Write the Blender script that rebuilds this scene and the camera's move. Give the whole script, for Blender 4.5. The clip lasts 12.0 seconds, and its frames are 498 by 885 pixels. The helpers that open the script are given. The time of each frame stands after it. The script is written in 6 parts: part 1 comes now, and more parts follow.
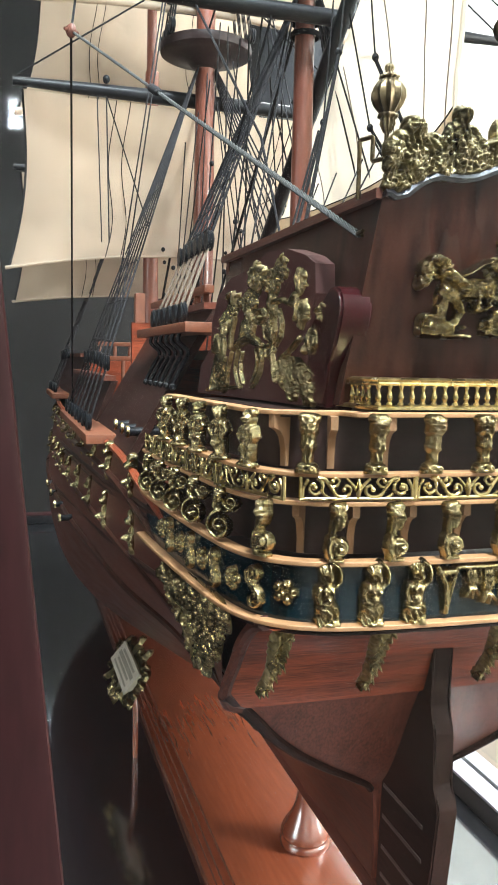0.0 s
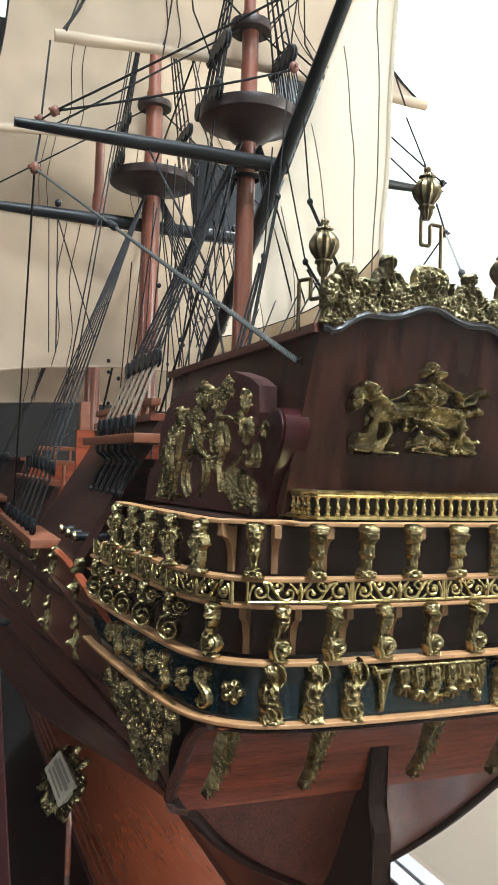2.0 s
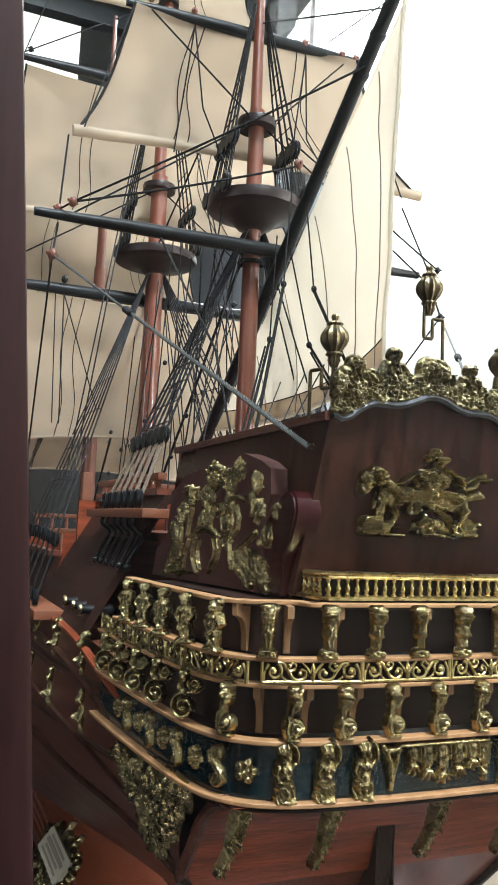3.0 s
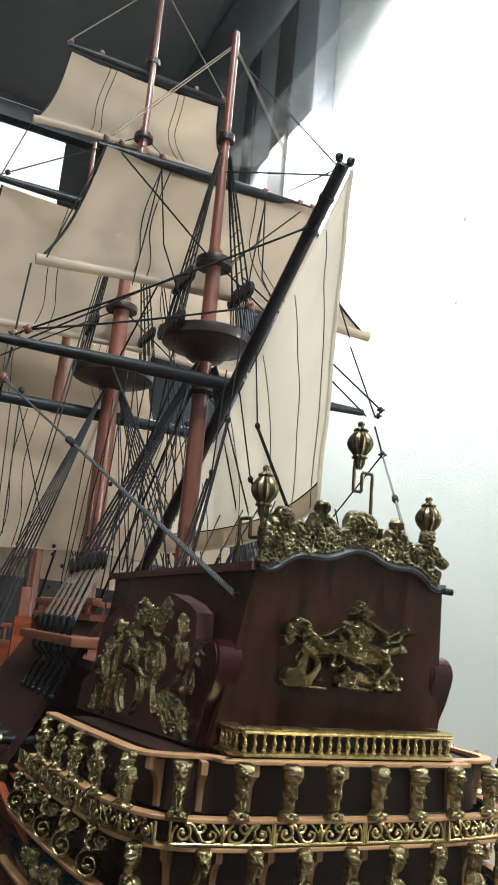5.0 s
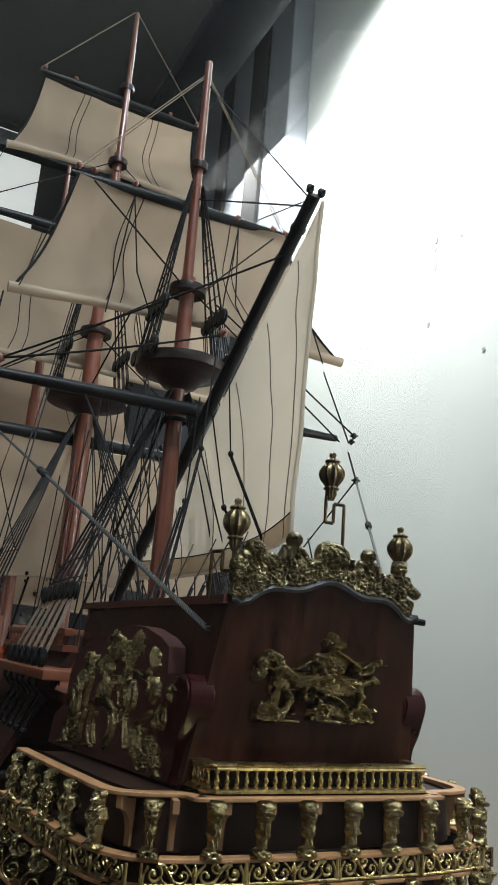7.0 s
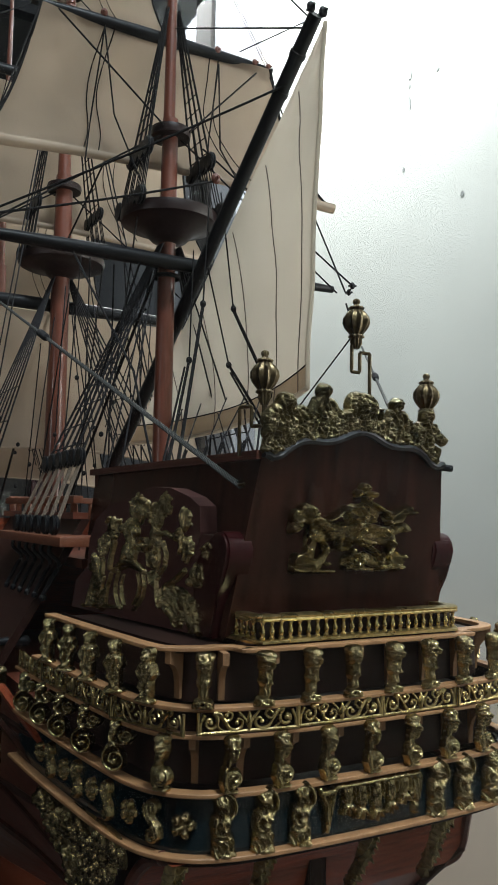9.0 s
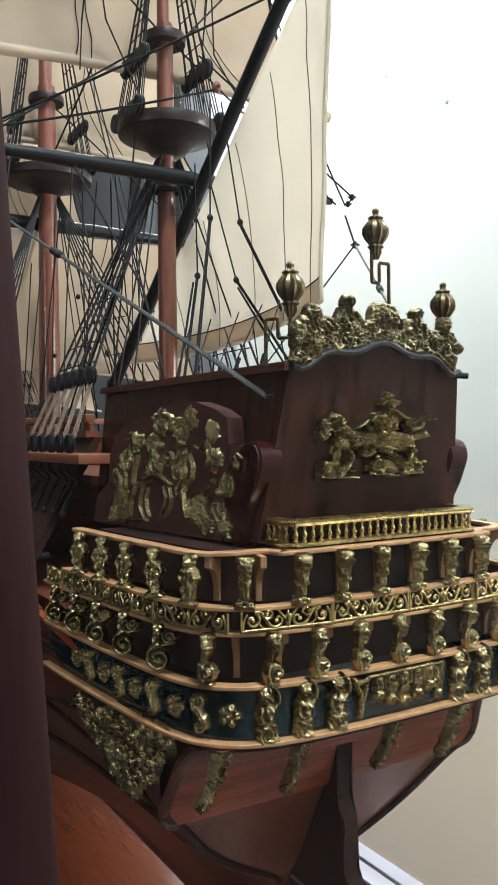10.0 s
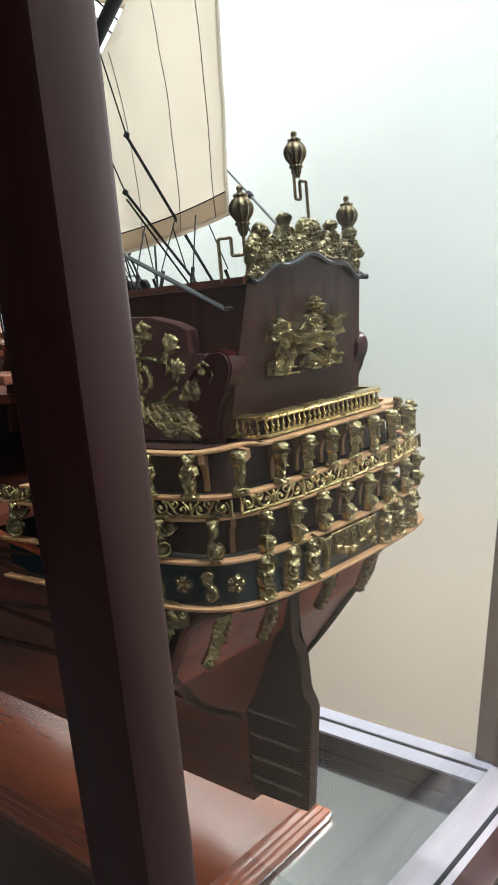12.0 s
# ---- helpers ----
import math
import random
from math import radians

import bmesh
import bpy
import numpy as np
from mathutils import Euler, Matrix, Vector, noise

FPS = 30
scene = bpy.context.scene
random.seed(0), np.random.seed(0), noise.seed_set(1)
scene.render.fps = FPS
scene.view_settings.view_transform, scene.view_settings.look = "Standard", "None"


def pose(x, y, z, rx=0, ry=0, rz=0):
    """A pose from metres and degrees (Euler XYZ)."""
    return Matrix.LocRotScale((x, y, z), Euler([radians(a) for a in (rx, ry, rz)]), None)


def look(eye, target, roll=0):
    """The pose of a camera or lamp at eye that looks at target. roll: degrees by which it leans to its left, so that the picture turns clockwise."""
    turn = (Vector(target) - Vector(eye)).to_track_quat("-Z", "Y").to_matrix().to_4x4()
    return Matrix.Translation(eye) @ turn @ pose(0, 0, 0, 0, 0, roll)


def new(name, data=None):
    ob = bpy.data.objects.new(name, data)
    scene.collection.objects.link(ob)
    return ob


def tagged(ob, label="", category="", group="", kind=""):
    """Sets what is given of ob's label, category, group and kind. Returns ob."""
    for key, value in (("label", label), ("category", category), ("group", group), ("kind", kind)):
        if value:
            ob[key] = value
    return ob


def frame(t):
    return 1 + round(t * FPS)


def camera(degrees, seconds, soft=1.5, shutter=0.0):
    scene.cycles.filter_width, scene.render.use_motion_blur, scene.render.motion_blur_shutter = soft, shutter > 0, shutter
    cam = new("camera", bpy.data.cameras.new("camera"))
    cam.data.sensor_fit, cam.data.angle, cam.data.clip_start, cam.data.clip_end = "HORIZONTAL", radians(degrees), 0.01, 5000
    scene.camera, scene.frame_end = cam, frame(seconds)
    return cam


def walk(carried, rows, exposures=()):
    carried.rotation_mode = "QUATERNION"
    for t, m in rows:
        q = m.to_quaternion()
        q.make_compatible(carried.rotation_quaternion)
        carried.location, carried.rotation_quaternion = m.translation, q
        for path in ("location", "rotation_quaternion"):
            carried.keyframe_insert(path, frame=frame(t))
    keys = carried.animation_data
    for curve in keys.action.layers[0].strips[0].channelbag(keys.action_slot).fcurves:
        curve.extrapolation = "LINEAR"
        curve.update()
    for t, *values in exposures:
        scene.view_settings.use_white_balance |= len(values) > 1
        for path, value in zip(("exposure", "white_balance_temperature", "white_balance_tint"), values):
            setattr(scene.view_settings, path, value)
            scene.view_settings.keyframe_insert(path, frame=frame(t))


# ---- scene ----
cam = camera(34.2, 12.0, soft=1.6)
ROWS = [
    (0, (-0.21687, -0.31992, 0.39579), (0.07256, 0.63187, 0.29410), 1.22),
    (0.5, (-0.21908, -0.32647, 0.39682), (0.09713, 0.61915, 0.32053), 1.40),
    (1, (-0.21990, -0.33431, 0.40106), (0.12240, 0.60421, 0.35622), 1.77),
    (1.5, (-0.22660, -0.33882, 0.39997), (0.13497, 0.59347, 0.38962), 2.03),
    (2, (-0.23418, -0.34696, 0.40101), (0.13226, 0.58312, 0.42695), 1.82),
    (2.5, (-0.24285, -0.35323, 0.40353), (0.12717, 0.57362, 0.46705), 1.68),
    (3, (-0.25453, -0.35921, 0.41002), (0.12331, 0.56092, 0.51296), 2.36),
    (3.5, (-0.24647, -0.36450, 0.41622), (0.13848, 0.54908, 0.54731), 2.95),
    (5.5, (-0.24569, -0.37863, 0.43675), (0.16223, 0.49969, 0.68607), 5.34),
    (6, (-0.24639, -0.37951, 0.43759), (0.16327, 0.49552, 0.69548), 5.23),
    (6.5, (-0.24458, -0.37991, 0.44069), (0.17114, 0.49229, 0.69846), 5.03),
    (8.5, (-0.24876, -0.35973, 0.44305), (0.23184, 0.50365, 0.59667), 2.07),
    (9, (-0.26619, -0.34575, 0.43802), (0.22376, 0.52150, 0.52643), 1.08),
    (9.5, (-0.27760, -0.34323, 0.43683), (0.21884, 0.52437, 0.46526), 0.27),
    (10, (-0.29676, -0.33949, 0.43261), (0.22584, 0.51303, 0.42340), -0.53),
    (10.5, (-0.31070, -0.33770, 0.43030), (0.24459, 0.49295, 0.38939), -1.38),
    (11, (-0.34238, -0.33330, 0.43506), (0.25682, 0.46425, 0.36530), -2.23),
    (11.5, (-0.37621, -0.32371, 0.43844), (0.27021, 0.43217, 0.33456), -3.25),
    (12, (-0.42687, -0.30742, 0.45225), (0.31373, 0.34432, 0.28874), -5.18),
]
EXPOSURES = [(0, 1.0), (0.5, 0.9), (1.5, 0.6), (2.5, 0.35), (3.5, 0.28), (5.5, -0.4), (6.5, -0.8), (8.5, -1.1), (9, -1.1), (9.5, -0.30), (10, -0.05), (10.5, 0.28), (11, 0.33), (11.5, 0.28), (12, 0.06)]
walk(cam, [(t, look(eye, target, roll)) for t, eye, target, roll in ROWS], EXPOSURES)

U = 0.1  # the ship is drawn in decimetres

# ---- world and light ----
world = bpy.data.worlds.new("world")
scene.world = world
world.use_nodes = True
world.node_tree.nodes["Background"].inputs[0].default_value = (0.75, 0.82, 0.9, 1)
world.node_tree.nodes["Background"].inputs[1].default_value = 0.1


def area_lamp(name, eye, target, w, hgt, watts, colour):
    data = bpy.data.lights.new(name, "AREA")
    data.shape, data.size, data.size_y, data.energy, data.color = "RECTANGLE", w, hgt, watts, colour
    ob = new(name, data)
    ob.matrix_world = look(eye, target)
    return ob


area_lamp("wall_light", (0.60, 1.35, 1.85), (0.78, 1.35, 1.45), 0.8, 0.15, 30, (0.97, 0.985, 1.0))


def spot_lamp(name, eye, target, degrees, watts, colour, radius=0.02):
    data = bpy.data.lights.new(name, "SPOT")
    data.spot_size, data.spot_blend, data.energy, data.color, data.shadow_soft_size = radians(degrees), 1.0, watts, colour, radius
    ob = new(name, data)
    ob.matrix_world = look(eye, target)
    return ob


# downlight close to the wall, making a bright scallop on it
spot_lamp("wall_downlight", (0.55, 0.88, 1.92), (0.75, 0.88, 1.76), 174, 430, (0.97, 0.98, 1.0))
area_lamp("room_light", (0.0, -0.8, 2.2), (0, 0.05, 0.4), 0.36, 0.26, 68, (0.83, 0.925, 1.0))
# added fill from starboard for the stern; there is no window here
area_lamp("side_fill_light", (0.69, -0.16, 0.55), (-0.1, 0.02, 0.3), 0.2, 0.7, 11, (1.0, 0.97, 0.93))
# unseen fill panel added to port, gives gilding and hull their highlights
area_lamp("port_fill_light", (-2.05, -0.5, 0.75), (-0.1, 0.1, 0.3), 0.4, 0.9, 8.5, (0.95, 0.98, 1.0))
# added lamp that brightens the rear wall, whose bounce fills the stern
area_lamp("rear_wall_fill", (-0.3, -1.9, 2.35), (-0.3, -2.7, 0.9), 1.6, 0.3, 55, (0.9, 0.96, 1.0))
area_lamp("ceiling_light", (-0.35, 0.75, 2.3), (-0.05, 0.6, 0.3), 0.5, 0.5, 23, (0.88, 0.97, 1.0))

# ---- materials ----
def mat(name, base, rough=0.5, metal=0.0, vary=0.25, scale=60.0, stretch=(1, 1, 1), bump=0.0, bump_scale=None, coat=0.0, dark=None, spec=0.5, ramp_at=(0.32, 0.68)):
    """Procedural surface: two noises (large stains, fine grain) over the base colour, with relief."""
    m = bpy.data.materials.new(name)
    m.use_nodes = True
    nt = m.node_tree
    b = nt.nodes["Principled BSDF"]
    tc = nt.nodes.new("ShaderNodeTexCoord")
    mp = nt.nodes.new("ShaderNodeMapping")
    mp.inputs["Scale"].default_value = stretch
    nt.links.new(tc.outputs["Object"], mp.inputs[0])
    fine = nt.nodes.new("ShaderNodeTexNoise")
    fine.inputs["Scale"].default_value, fine.inputs["Detail"].default_value = scale, 6
    big = nt.nodes.new("ShaderNodeTexNoise")
    big.inputs["Scale"].default_value, big.inputs["Detail"].default_value = scale / 9, 3
    nt.links.new(mp.outputs[0], fine.inputs[0])
    nt.links.new(mp.outputs[0], big.inputs[0])
    dk = dark or tuple(c * (1 - vary) for c in base)
    lt = tuple(min(1, c * (1 + vary * 0.6)) for c in base)
    ramp = nt.nodes.new("ShaderNodeValToRGB")
    ramp.color_ramp.elements[0].position, ramp.color_ramp.elements[1].position = ramp_at
    ramp.color_ramp.elements[0].color, ramp.color_ramp.elements[1].color = (*dk, 1), (*lt, 1)
    add = nt.nodes.new("ShaderNodeMath")
    add.operation = "MULTIPLY_ADD"
    add.inputs[1].default_value = 0.6
    half = nt.nodes.new("ShaderNodeMath")
    half.operation = "MULTIPLY"
    half.inputs[1].default_value = 0.4
    nt.links.new(big.outputs[0], half.inputs[0])
    nt.links.new(fine.outputs[0], add.inputs[0])
    nt.links.new(half.outputs[0], add.inputs[2])
    nt.links.new(add.outputs[0], ramp.inputs[0])
    nt.links.new(ramp.outputs[0], b.inputs["Base Color"])
    rr = nt.nodes.new("ShaderNodeMapRange")
    rr.inputs["To Min"].default_value, rr.inputs["To Max"].default_value = max(0.02, rough - min(0.12, rough * 0.4)), min(1, rough + min(0.12, rough * 0.4))
    nt.links.new(big.outputs[0], rr.inputs["Value"])
    nt.links.new(rr.outputs[0], b.inputs["Roughness"])
    b.inputs["Metallic"].default_value = metal
    b.inputs["Coat Weight"].default_value = coat
    b.inputs["Coat Roughness"].default_value = 0.12
    b.inputs["Specular IOR Level"].default_value = spec
    if bump:
        bp = nt.nodes.new("ShaderNodeBump")
        bp.inputs["Strength"].default_value, bp.inputs["Distance"].default_value = bump, 0.0006
        src = fine
        if bump_scale:
            src = nt.nodes.new("ShaderNodeTexNoise")
            src.inputs["Scale"].default_value, src.inputs["Detail"].default_value = bump_scale, 4
            nt.links.new(tc.outputs["Object"], src.inputs[0])
        nt.links.new(src.outputs[0], bp.inputs["Height"])
        nt.links.new(bp.outputs[0], b.inputs["Normal"])
    return m


MAHOG = mat("hull_mahogany", (0.10, 0.032, 0.021), 0.4, vary=0.6, scale=160, stretch=(6, 0.5, 6), bump=0.06, coat=0.1, spec=0.35)
HULL_DARK = mat("bulwark_brown", (0.032, 0.0135, 0.010), 0.42, vary=0.6, scale=150, stretch=(6, 0.5, 6), bump=0.06, spec=0.2)
TUCK = mat("tuck_mahogany", (0.17, 0.05, 0.03), 0.36, vary=0.6, scale=170, stretch=(5, 5, 0.4), bump=0.05, coat=0.15, spec=0.35)
MAHOG_X = mat("counter_mahogany", (0.27, 0.058, 0.024), 0.36, vary=0.65, scale=330, stretch=(0.25, 6, 6), bump=0.06, coat=0.15, spec=0.3, ramp_at=(0.34, 0.68))
TRANSOM_WOOD = mat("transom_wood", (0.044, 0.0155, 0.010), 0.3, vary=0.85, scale=170, stretch=(1.0, 1.0, 0.035), bump=0.02, coat=0.03, spec=0.12, ramp_at=(0.3, 0.7))
BASE_WOOD = mat("plinth_mahogany", (0.30, 0.075, 0.032), 0.2, vary=0.3, scale=70, stretch=(5, 0.4, 5), bump=0.012, coat=1.0, ramp_at=(0.2, 0.8))
BASE_WOOD.node_tree.nodes["Principled BSDF"].inputs["Coat IOR"].default_value = 2.3
BASE_WOOD.node_tree.nodes["Principled BSDF"].inputs["Coat Roughness"].default_value = 0.24
POST_WOOD = mat("case_mahogany", (0.026, 0.0066, 0.0075), 0.36, vary=0.35, scale=60, stretch=(6, 6, 0.4), bump=0.03, coat=0.2, spec=0.35)
SPAR_ORANGE = mat("orange_wood", (0.21, 0.07, 0.034), 0.42, vary=0.35, scale=120, stretch=(5, 0.6, 5), bump=0.06, coat=0.2)
SPAR = mat("mast_wood", (0.155, 0.045, 0.025), 0.35, vary=0.4, scale=120, stretch=(5, 5, 0.4), bump=0.05, coat=0.4)
BLACK = mat("black_paint", (0.009, 0.010, 0.012), 0.42, vary=0.3, scale=200, bump=0.15, coat=0.0, spec=0.22)
RAIL = mat("rail_wood", (0.38, 0.20, 0.09), 0.45, vary=0.35, scale=140, bump=0.04)
GOLD = mat("gilt", (0.45, 0.36, 0.185), 0.26, metal=1.0, vary=0.5, scale=420, bump=0.5, bump_scale=1100, dark=(0.08, 0.06, 0.026))
GOLD_BRIGHT = mat("bright_gilt", (0.72, 0.57, 0.28), 0.28, metal=1.0, vary=0.25, scale=300, bump=0.3, bump_scale=500, dark=(0.3, 0.225, 0.09))
AGED_GOLD = mat("aged_gilt", (0.27, 0.222, 0.12), 0.3, metal=1.0, vary=0.5, scale=420, bump=0.5, bump_scale=1100, dark=(0.05, 0.04, 0.02))
BRONZE = mat("lantern_bronze", (0.16, 0.128, 0.075), 0.34, metal=1.0, vary=0.4, scale=260, bump=0.2, bump_scale=300, dark=(0.09, 0.06, 0.03))
FRIEZE = mat("frieze_green_black", (0.003, 0.012, 0.016), 0.2, vary=0.3, scale=150, bump=0.02, coat=0.2, spec=0.35)
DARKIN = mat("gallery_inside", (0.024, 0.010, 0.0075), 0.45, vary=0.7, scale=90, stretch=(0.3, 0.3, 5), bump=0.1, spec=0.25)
SAIL = mat("sail_cloth", (0.58, 0.52, 0.43), 0.85, vary=0.2, scale=26, bump=0.25, bump_scale=1500)


def translucent(m, colour, share):
    """Thin cloth: part of the light passes through."""
    nt = m.node_tree
    tl, mx = nt.nodes.new("ShaderNodeBsdfTranslucent"), nt.nodes.new("ShaderNodeMixShader")
    tl.inputs[0].default_value, mx.inputs[0].default_value = colour, share
    nt.links.new(nt.nodes["Principled BSDF"].outputs[0], mx.inputs[1])
    nt.links.new(tl.outputs[0], mx.inputs[2])
    nt.links.new(mx.outputs[0], nt.nodes["Material Output"].inputs[0])


translucent(SAIL, (0.78, 0.73, 0.64, 1), 0.58)
# darker, tanner copy of the sail cloth: weaker light on square sails put in colour
SAIL_SHADED = mat("shaded_sail_cloth", (0.51, 0.42, 0.325), 0.85, vary=0.36, scale=20, bump=0.3, bump_scale=1500)
translucent(SAIL_SHADED, (0.68, 0.58, 0.46, 1), 0.45)
ROPE = mat("dark_rope", (0.010, 0.0095, 0.010), 0.8, vary=0.4, scale=900, bump=0.5, bump_scale=2500, spec=0.2)
ROPE_GREY = mat("grey_rope", (0.028, 0.028, 0.031), 0.85, vary=0.5, scale=900, bump=0.6, bump_scale=2500, spec=0.2)
ROPE_TAN = mat("tan_rope", (0.22, 0.17, 0.125), 0.85, vary=0.3, scale=900, bump=0.5, bump_scale=2500)
FLOORM = mat("black_lacquer", (0.006, 0.007, 0.009), 0.06, vary=0.2, scale=20, coat=1.0, spec=0.9)
FLOORM.node_tree.nodes["Principled BSDF"].inputs["Coat IOR"].default_value = 3.2
SILL_GREY = mat("grey_sill", (0.22, 0.20, 0.22), 0.35, vary=0.12, scale=40, coat=0.1)
SILLM = mat("pale_sill", (0.22, 0.215, 0.25), 0.3, vary=0.08, scale=40, coat=0.2)
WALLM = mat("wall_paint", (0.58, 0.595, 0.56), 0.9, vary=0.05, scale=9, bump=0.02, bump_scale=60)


def wall_tone_by_height():
    """Pale grey-green upper wall passing softly into beige; stronger light low down painted in."""
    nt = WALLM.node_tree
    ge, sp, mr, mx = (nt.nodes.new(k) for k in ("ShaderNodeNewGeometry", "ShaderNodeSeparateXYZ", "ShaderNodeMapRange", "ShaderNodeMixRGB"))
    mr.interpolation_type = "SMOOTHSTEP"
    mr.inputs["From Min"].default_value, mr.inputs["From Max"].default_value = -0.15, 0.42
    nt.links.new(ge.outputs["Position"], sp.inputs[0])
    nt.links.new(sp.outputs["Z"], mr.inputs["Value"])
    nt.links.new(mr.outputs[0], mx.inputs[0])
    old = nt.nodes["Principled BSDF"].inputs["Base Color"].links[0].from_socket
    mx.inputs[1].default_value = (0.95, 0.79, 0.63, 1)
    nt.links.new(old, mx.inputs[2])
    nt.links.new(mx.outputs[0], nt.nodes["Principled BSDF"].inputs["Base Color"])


wall_tone_by_height()
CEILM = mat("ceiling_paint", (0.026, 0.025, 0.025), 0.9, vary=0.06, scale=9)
# pale so that the unseen rear wall works as a reflector
REARM = mat("rear_bounce_wall", (0.5, 0.48, 0.45), 0.9, vary=0.06, scale=8)
# near-black: the dimness of the unlit room is put into this colour
ROOMM = mat("unlit_room_black", (0.006, 0.0045, 0.004), 0.9, vary=0.4, scale=5)
CARPET = mat("floor_carpet", (0.08, 0.068, 0.06), 0.9, vary=0.3, scale=60)


def glass_mat():
    """Clear pane: see-through, with a mirror share that grows at a slant (Schlick)."""
    m = bpy.data.materials.new("case_glass")
    m.use_nodes = True
    nt = m.node_tree
    nt.nodes.remove(nt.nodes["Principled BSDF"])
    tr, gl, mx, lw, pw, ma = (nt.nodes.new(k) for k in ("ShaderNodeBsdfTransparent", "ShaderNodeBsdfGlossy", "ShaderNodeMixShader", "ShaderNodeLayerWeight", "ShaderNodeMath", "ShaderNodeMath"))
    tr.inputs[0].default_value = (0.975, 0.985, 0.98, 1)
    gl.inputs["Roughness"].default_value = 0.03
    lw.inputs["Blend"].default_value = 0.5
    pw.operation, pw.inputs[1].default_value = "POWER", 5
    ma.operation, ma.inputs[1].default_value, ma.inputs[2].default_value = "MULTIPLY_ADD", 0.9, 0.005
    nt.links.new(lw.outputs["Facing"], pw.inputs[0])
    nt.links.new(pw.outputs[0], ma.inputs[0])
    nt.links.new(ma.outputs[0], mx.inputs[0])
    nt.links.new(tr.outputs[0], mx.inputs[1])
    nt.links.new(gl.outputs[0], mx.inputs[2])
    # faint milky film in upright streaks, imitating the veil of reflections on the glass
    df, tl, half, film, tc, mp, nz, mr = (nt.nodes.new(k) for k in ("ShaderNodeBsdfDiffuse", "ShaderNodeBsdfTranslucent", "ShaderNodeMixShader", "ShaderNodeMixShader", "ShaderNodeTexCoord", "ShaderNodeMapping", "ShaderNodeTexNoise", "ShaderNodeMapRange"))
    df.inputs[0].default_value = tl.inputs[0].default_value = (0.8, 0.82, 0.82, 1)
    mp.inputs["Scale"].default_value = (14, 14, 1.2)
    nz.inputs["Scale"].default_value, nz.inputs["Detail"].default_value = 1.0, 4
    mr.inputs["From Min"].default_value, mr.inputs["From Max"].default_value = 0.3, 0.75
    mr.inputs["To Min"].default_value, mr.inputs["To Max"].default_value = 0.0001, 0.0016
    half.inputs[0].default_value = 0.5
    nt.links.new(tc.outputs["Object"], mp.inputs[0])
    nt.links.new(mp.outputs[0], nz.inputs[0])
    nt.links.new(nz.outputs[0], mr.inputs["Value"])
    nt.links.new(mr.outputs[0], film.inputs[0])
    nt.links.new(df.outputs[0], half.inputs[1])
    nt.links.new(tl.outputs[0], half.inputs[2])
    nt.links.new(mx.outputs[0], film.inputs[1])
    nt.links.new(half.outputs[0], film.inputs[2])
    nt.links.new(film.outputs[0], nt.nodes["Material Output"].inputs[0])
    return m


GLASS = glass_mat()


# ---- building helpers (decimetres in, metres out) ----
def thing(name, label, category, group="", kind="", at=(0, 0, 0)):
    ob = new(name)
    ob.empty_display_size = 0.01
    ob.location = Vector(at) * U
    return tagged(ob, label, category, group, kind)


def mesh_of(name, bm, material, smooth=True, angle=40):
    me = bpy.data.meshes.new(name)
    bmesh.ops.recalc_face_normals(bm, faces=bm.faces)
    bm.transform(Matrix.Scale(U, 4))
    bm.to_mesh(me)
    bm.free()
    me.materials.append(material)
    if smooth:
        me.shade_smooth()
        me.set_sharp_from_angle(angle=radians(angle))
    return me


def part(name, bm, material, parent=None, label="", smooth=True, angle=40):
    ob = new(name, mesh_of(name, bm, material, smooth, angle))
    if parent:
        ob.parent = parent
        ob.matrix_parent_inverse = Matrix.Translation(-parent.location) if parent.type == "EMPTY" else Matrix.Identity(4)
    return tagged(ob, label)


def solo(name, bm, material, label, category, group="", kind="", smooth=True, angle=40):
    return tagged(new(name, mesh_of(name, bm, material, smooth, angle)), label, category, group, kind)


def box(bm, x0, x1, y0, y1, z0, z1, bevel=0.0):
    r = bmesh.ops.create_cube(bm, size=1)
    vs = r["verts"]
    for v in vs:
        v.co = Vector(((x0 + x1) / 2 + v.co.x * (x1 - x0), (y0 + y1) / 2 + v.co.y * (y1 - y0), (z0 + z1) / 2 + v.co.z * (z1 - z0)))
    if bevel:
        es = list({e for v in vs for e in v.link_edges})
        bmesh.ops.bevel(bm, geom=es, offset=bevel, segments=2, affect="EDGES", profile=0.6)
    return vs


def B(*a, bevel=0.0):
    bm = bmesh.new()
    box(bm, *a, bevel=bevel)
    return bm


def loft(bm, rings, closed=True, caps=False):
    rows = [[bm.verts.new(p) for p in r] for r in rings]
    n = len(rows[0])
    for a, b in zip(rows, rows[1:]):
        for i in range(n if closed else n - 1):
            j = (i + 1) % n
            try:
                bm.faces.new((a[i], a[j], b[j], b[i]))
            except ValueError:
                pass
    if caps:
        bm.faces.new(rows[0])
        bm.faces.new(rows[-1])
    return rows


def lathe(bm, profile, centre=(0, 0, 0), n=16, axis="z", caps=True, flute=0, depth=0.0):
    """profile: rows of (radius, height)."""
    c = Vector(centre)
    rings = []
    for r, hgt in profile:
        ring = []
        for i in range(n):
            a = 2 * math.pi * i / n
            rr = r * (1 - depth * (0.5 - 0.5 * math.cos(flute * a))) if flute else r
            p = (rr * math.cos(a), rr * math.sin(a), hgt)
            if axis == "y":
                p = (p[0], hgt, p[1])
            elif axis == "x":
                p = (hgt, p[0], p[1])
            ring.append(c + Vector(p))
        rings.append(ring)
    loft(bm, rings, caps=caps)


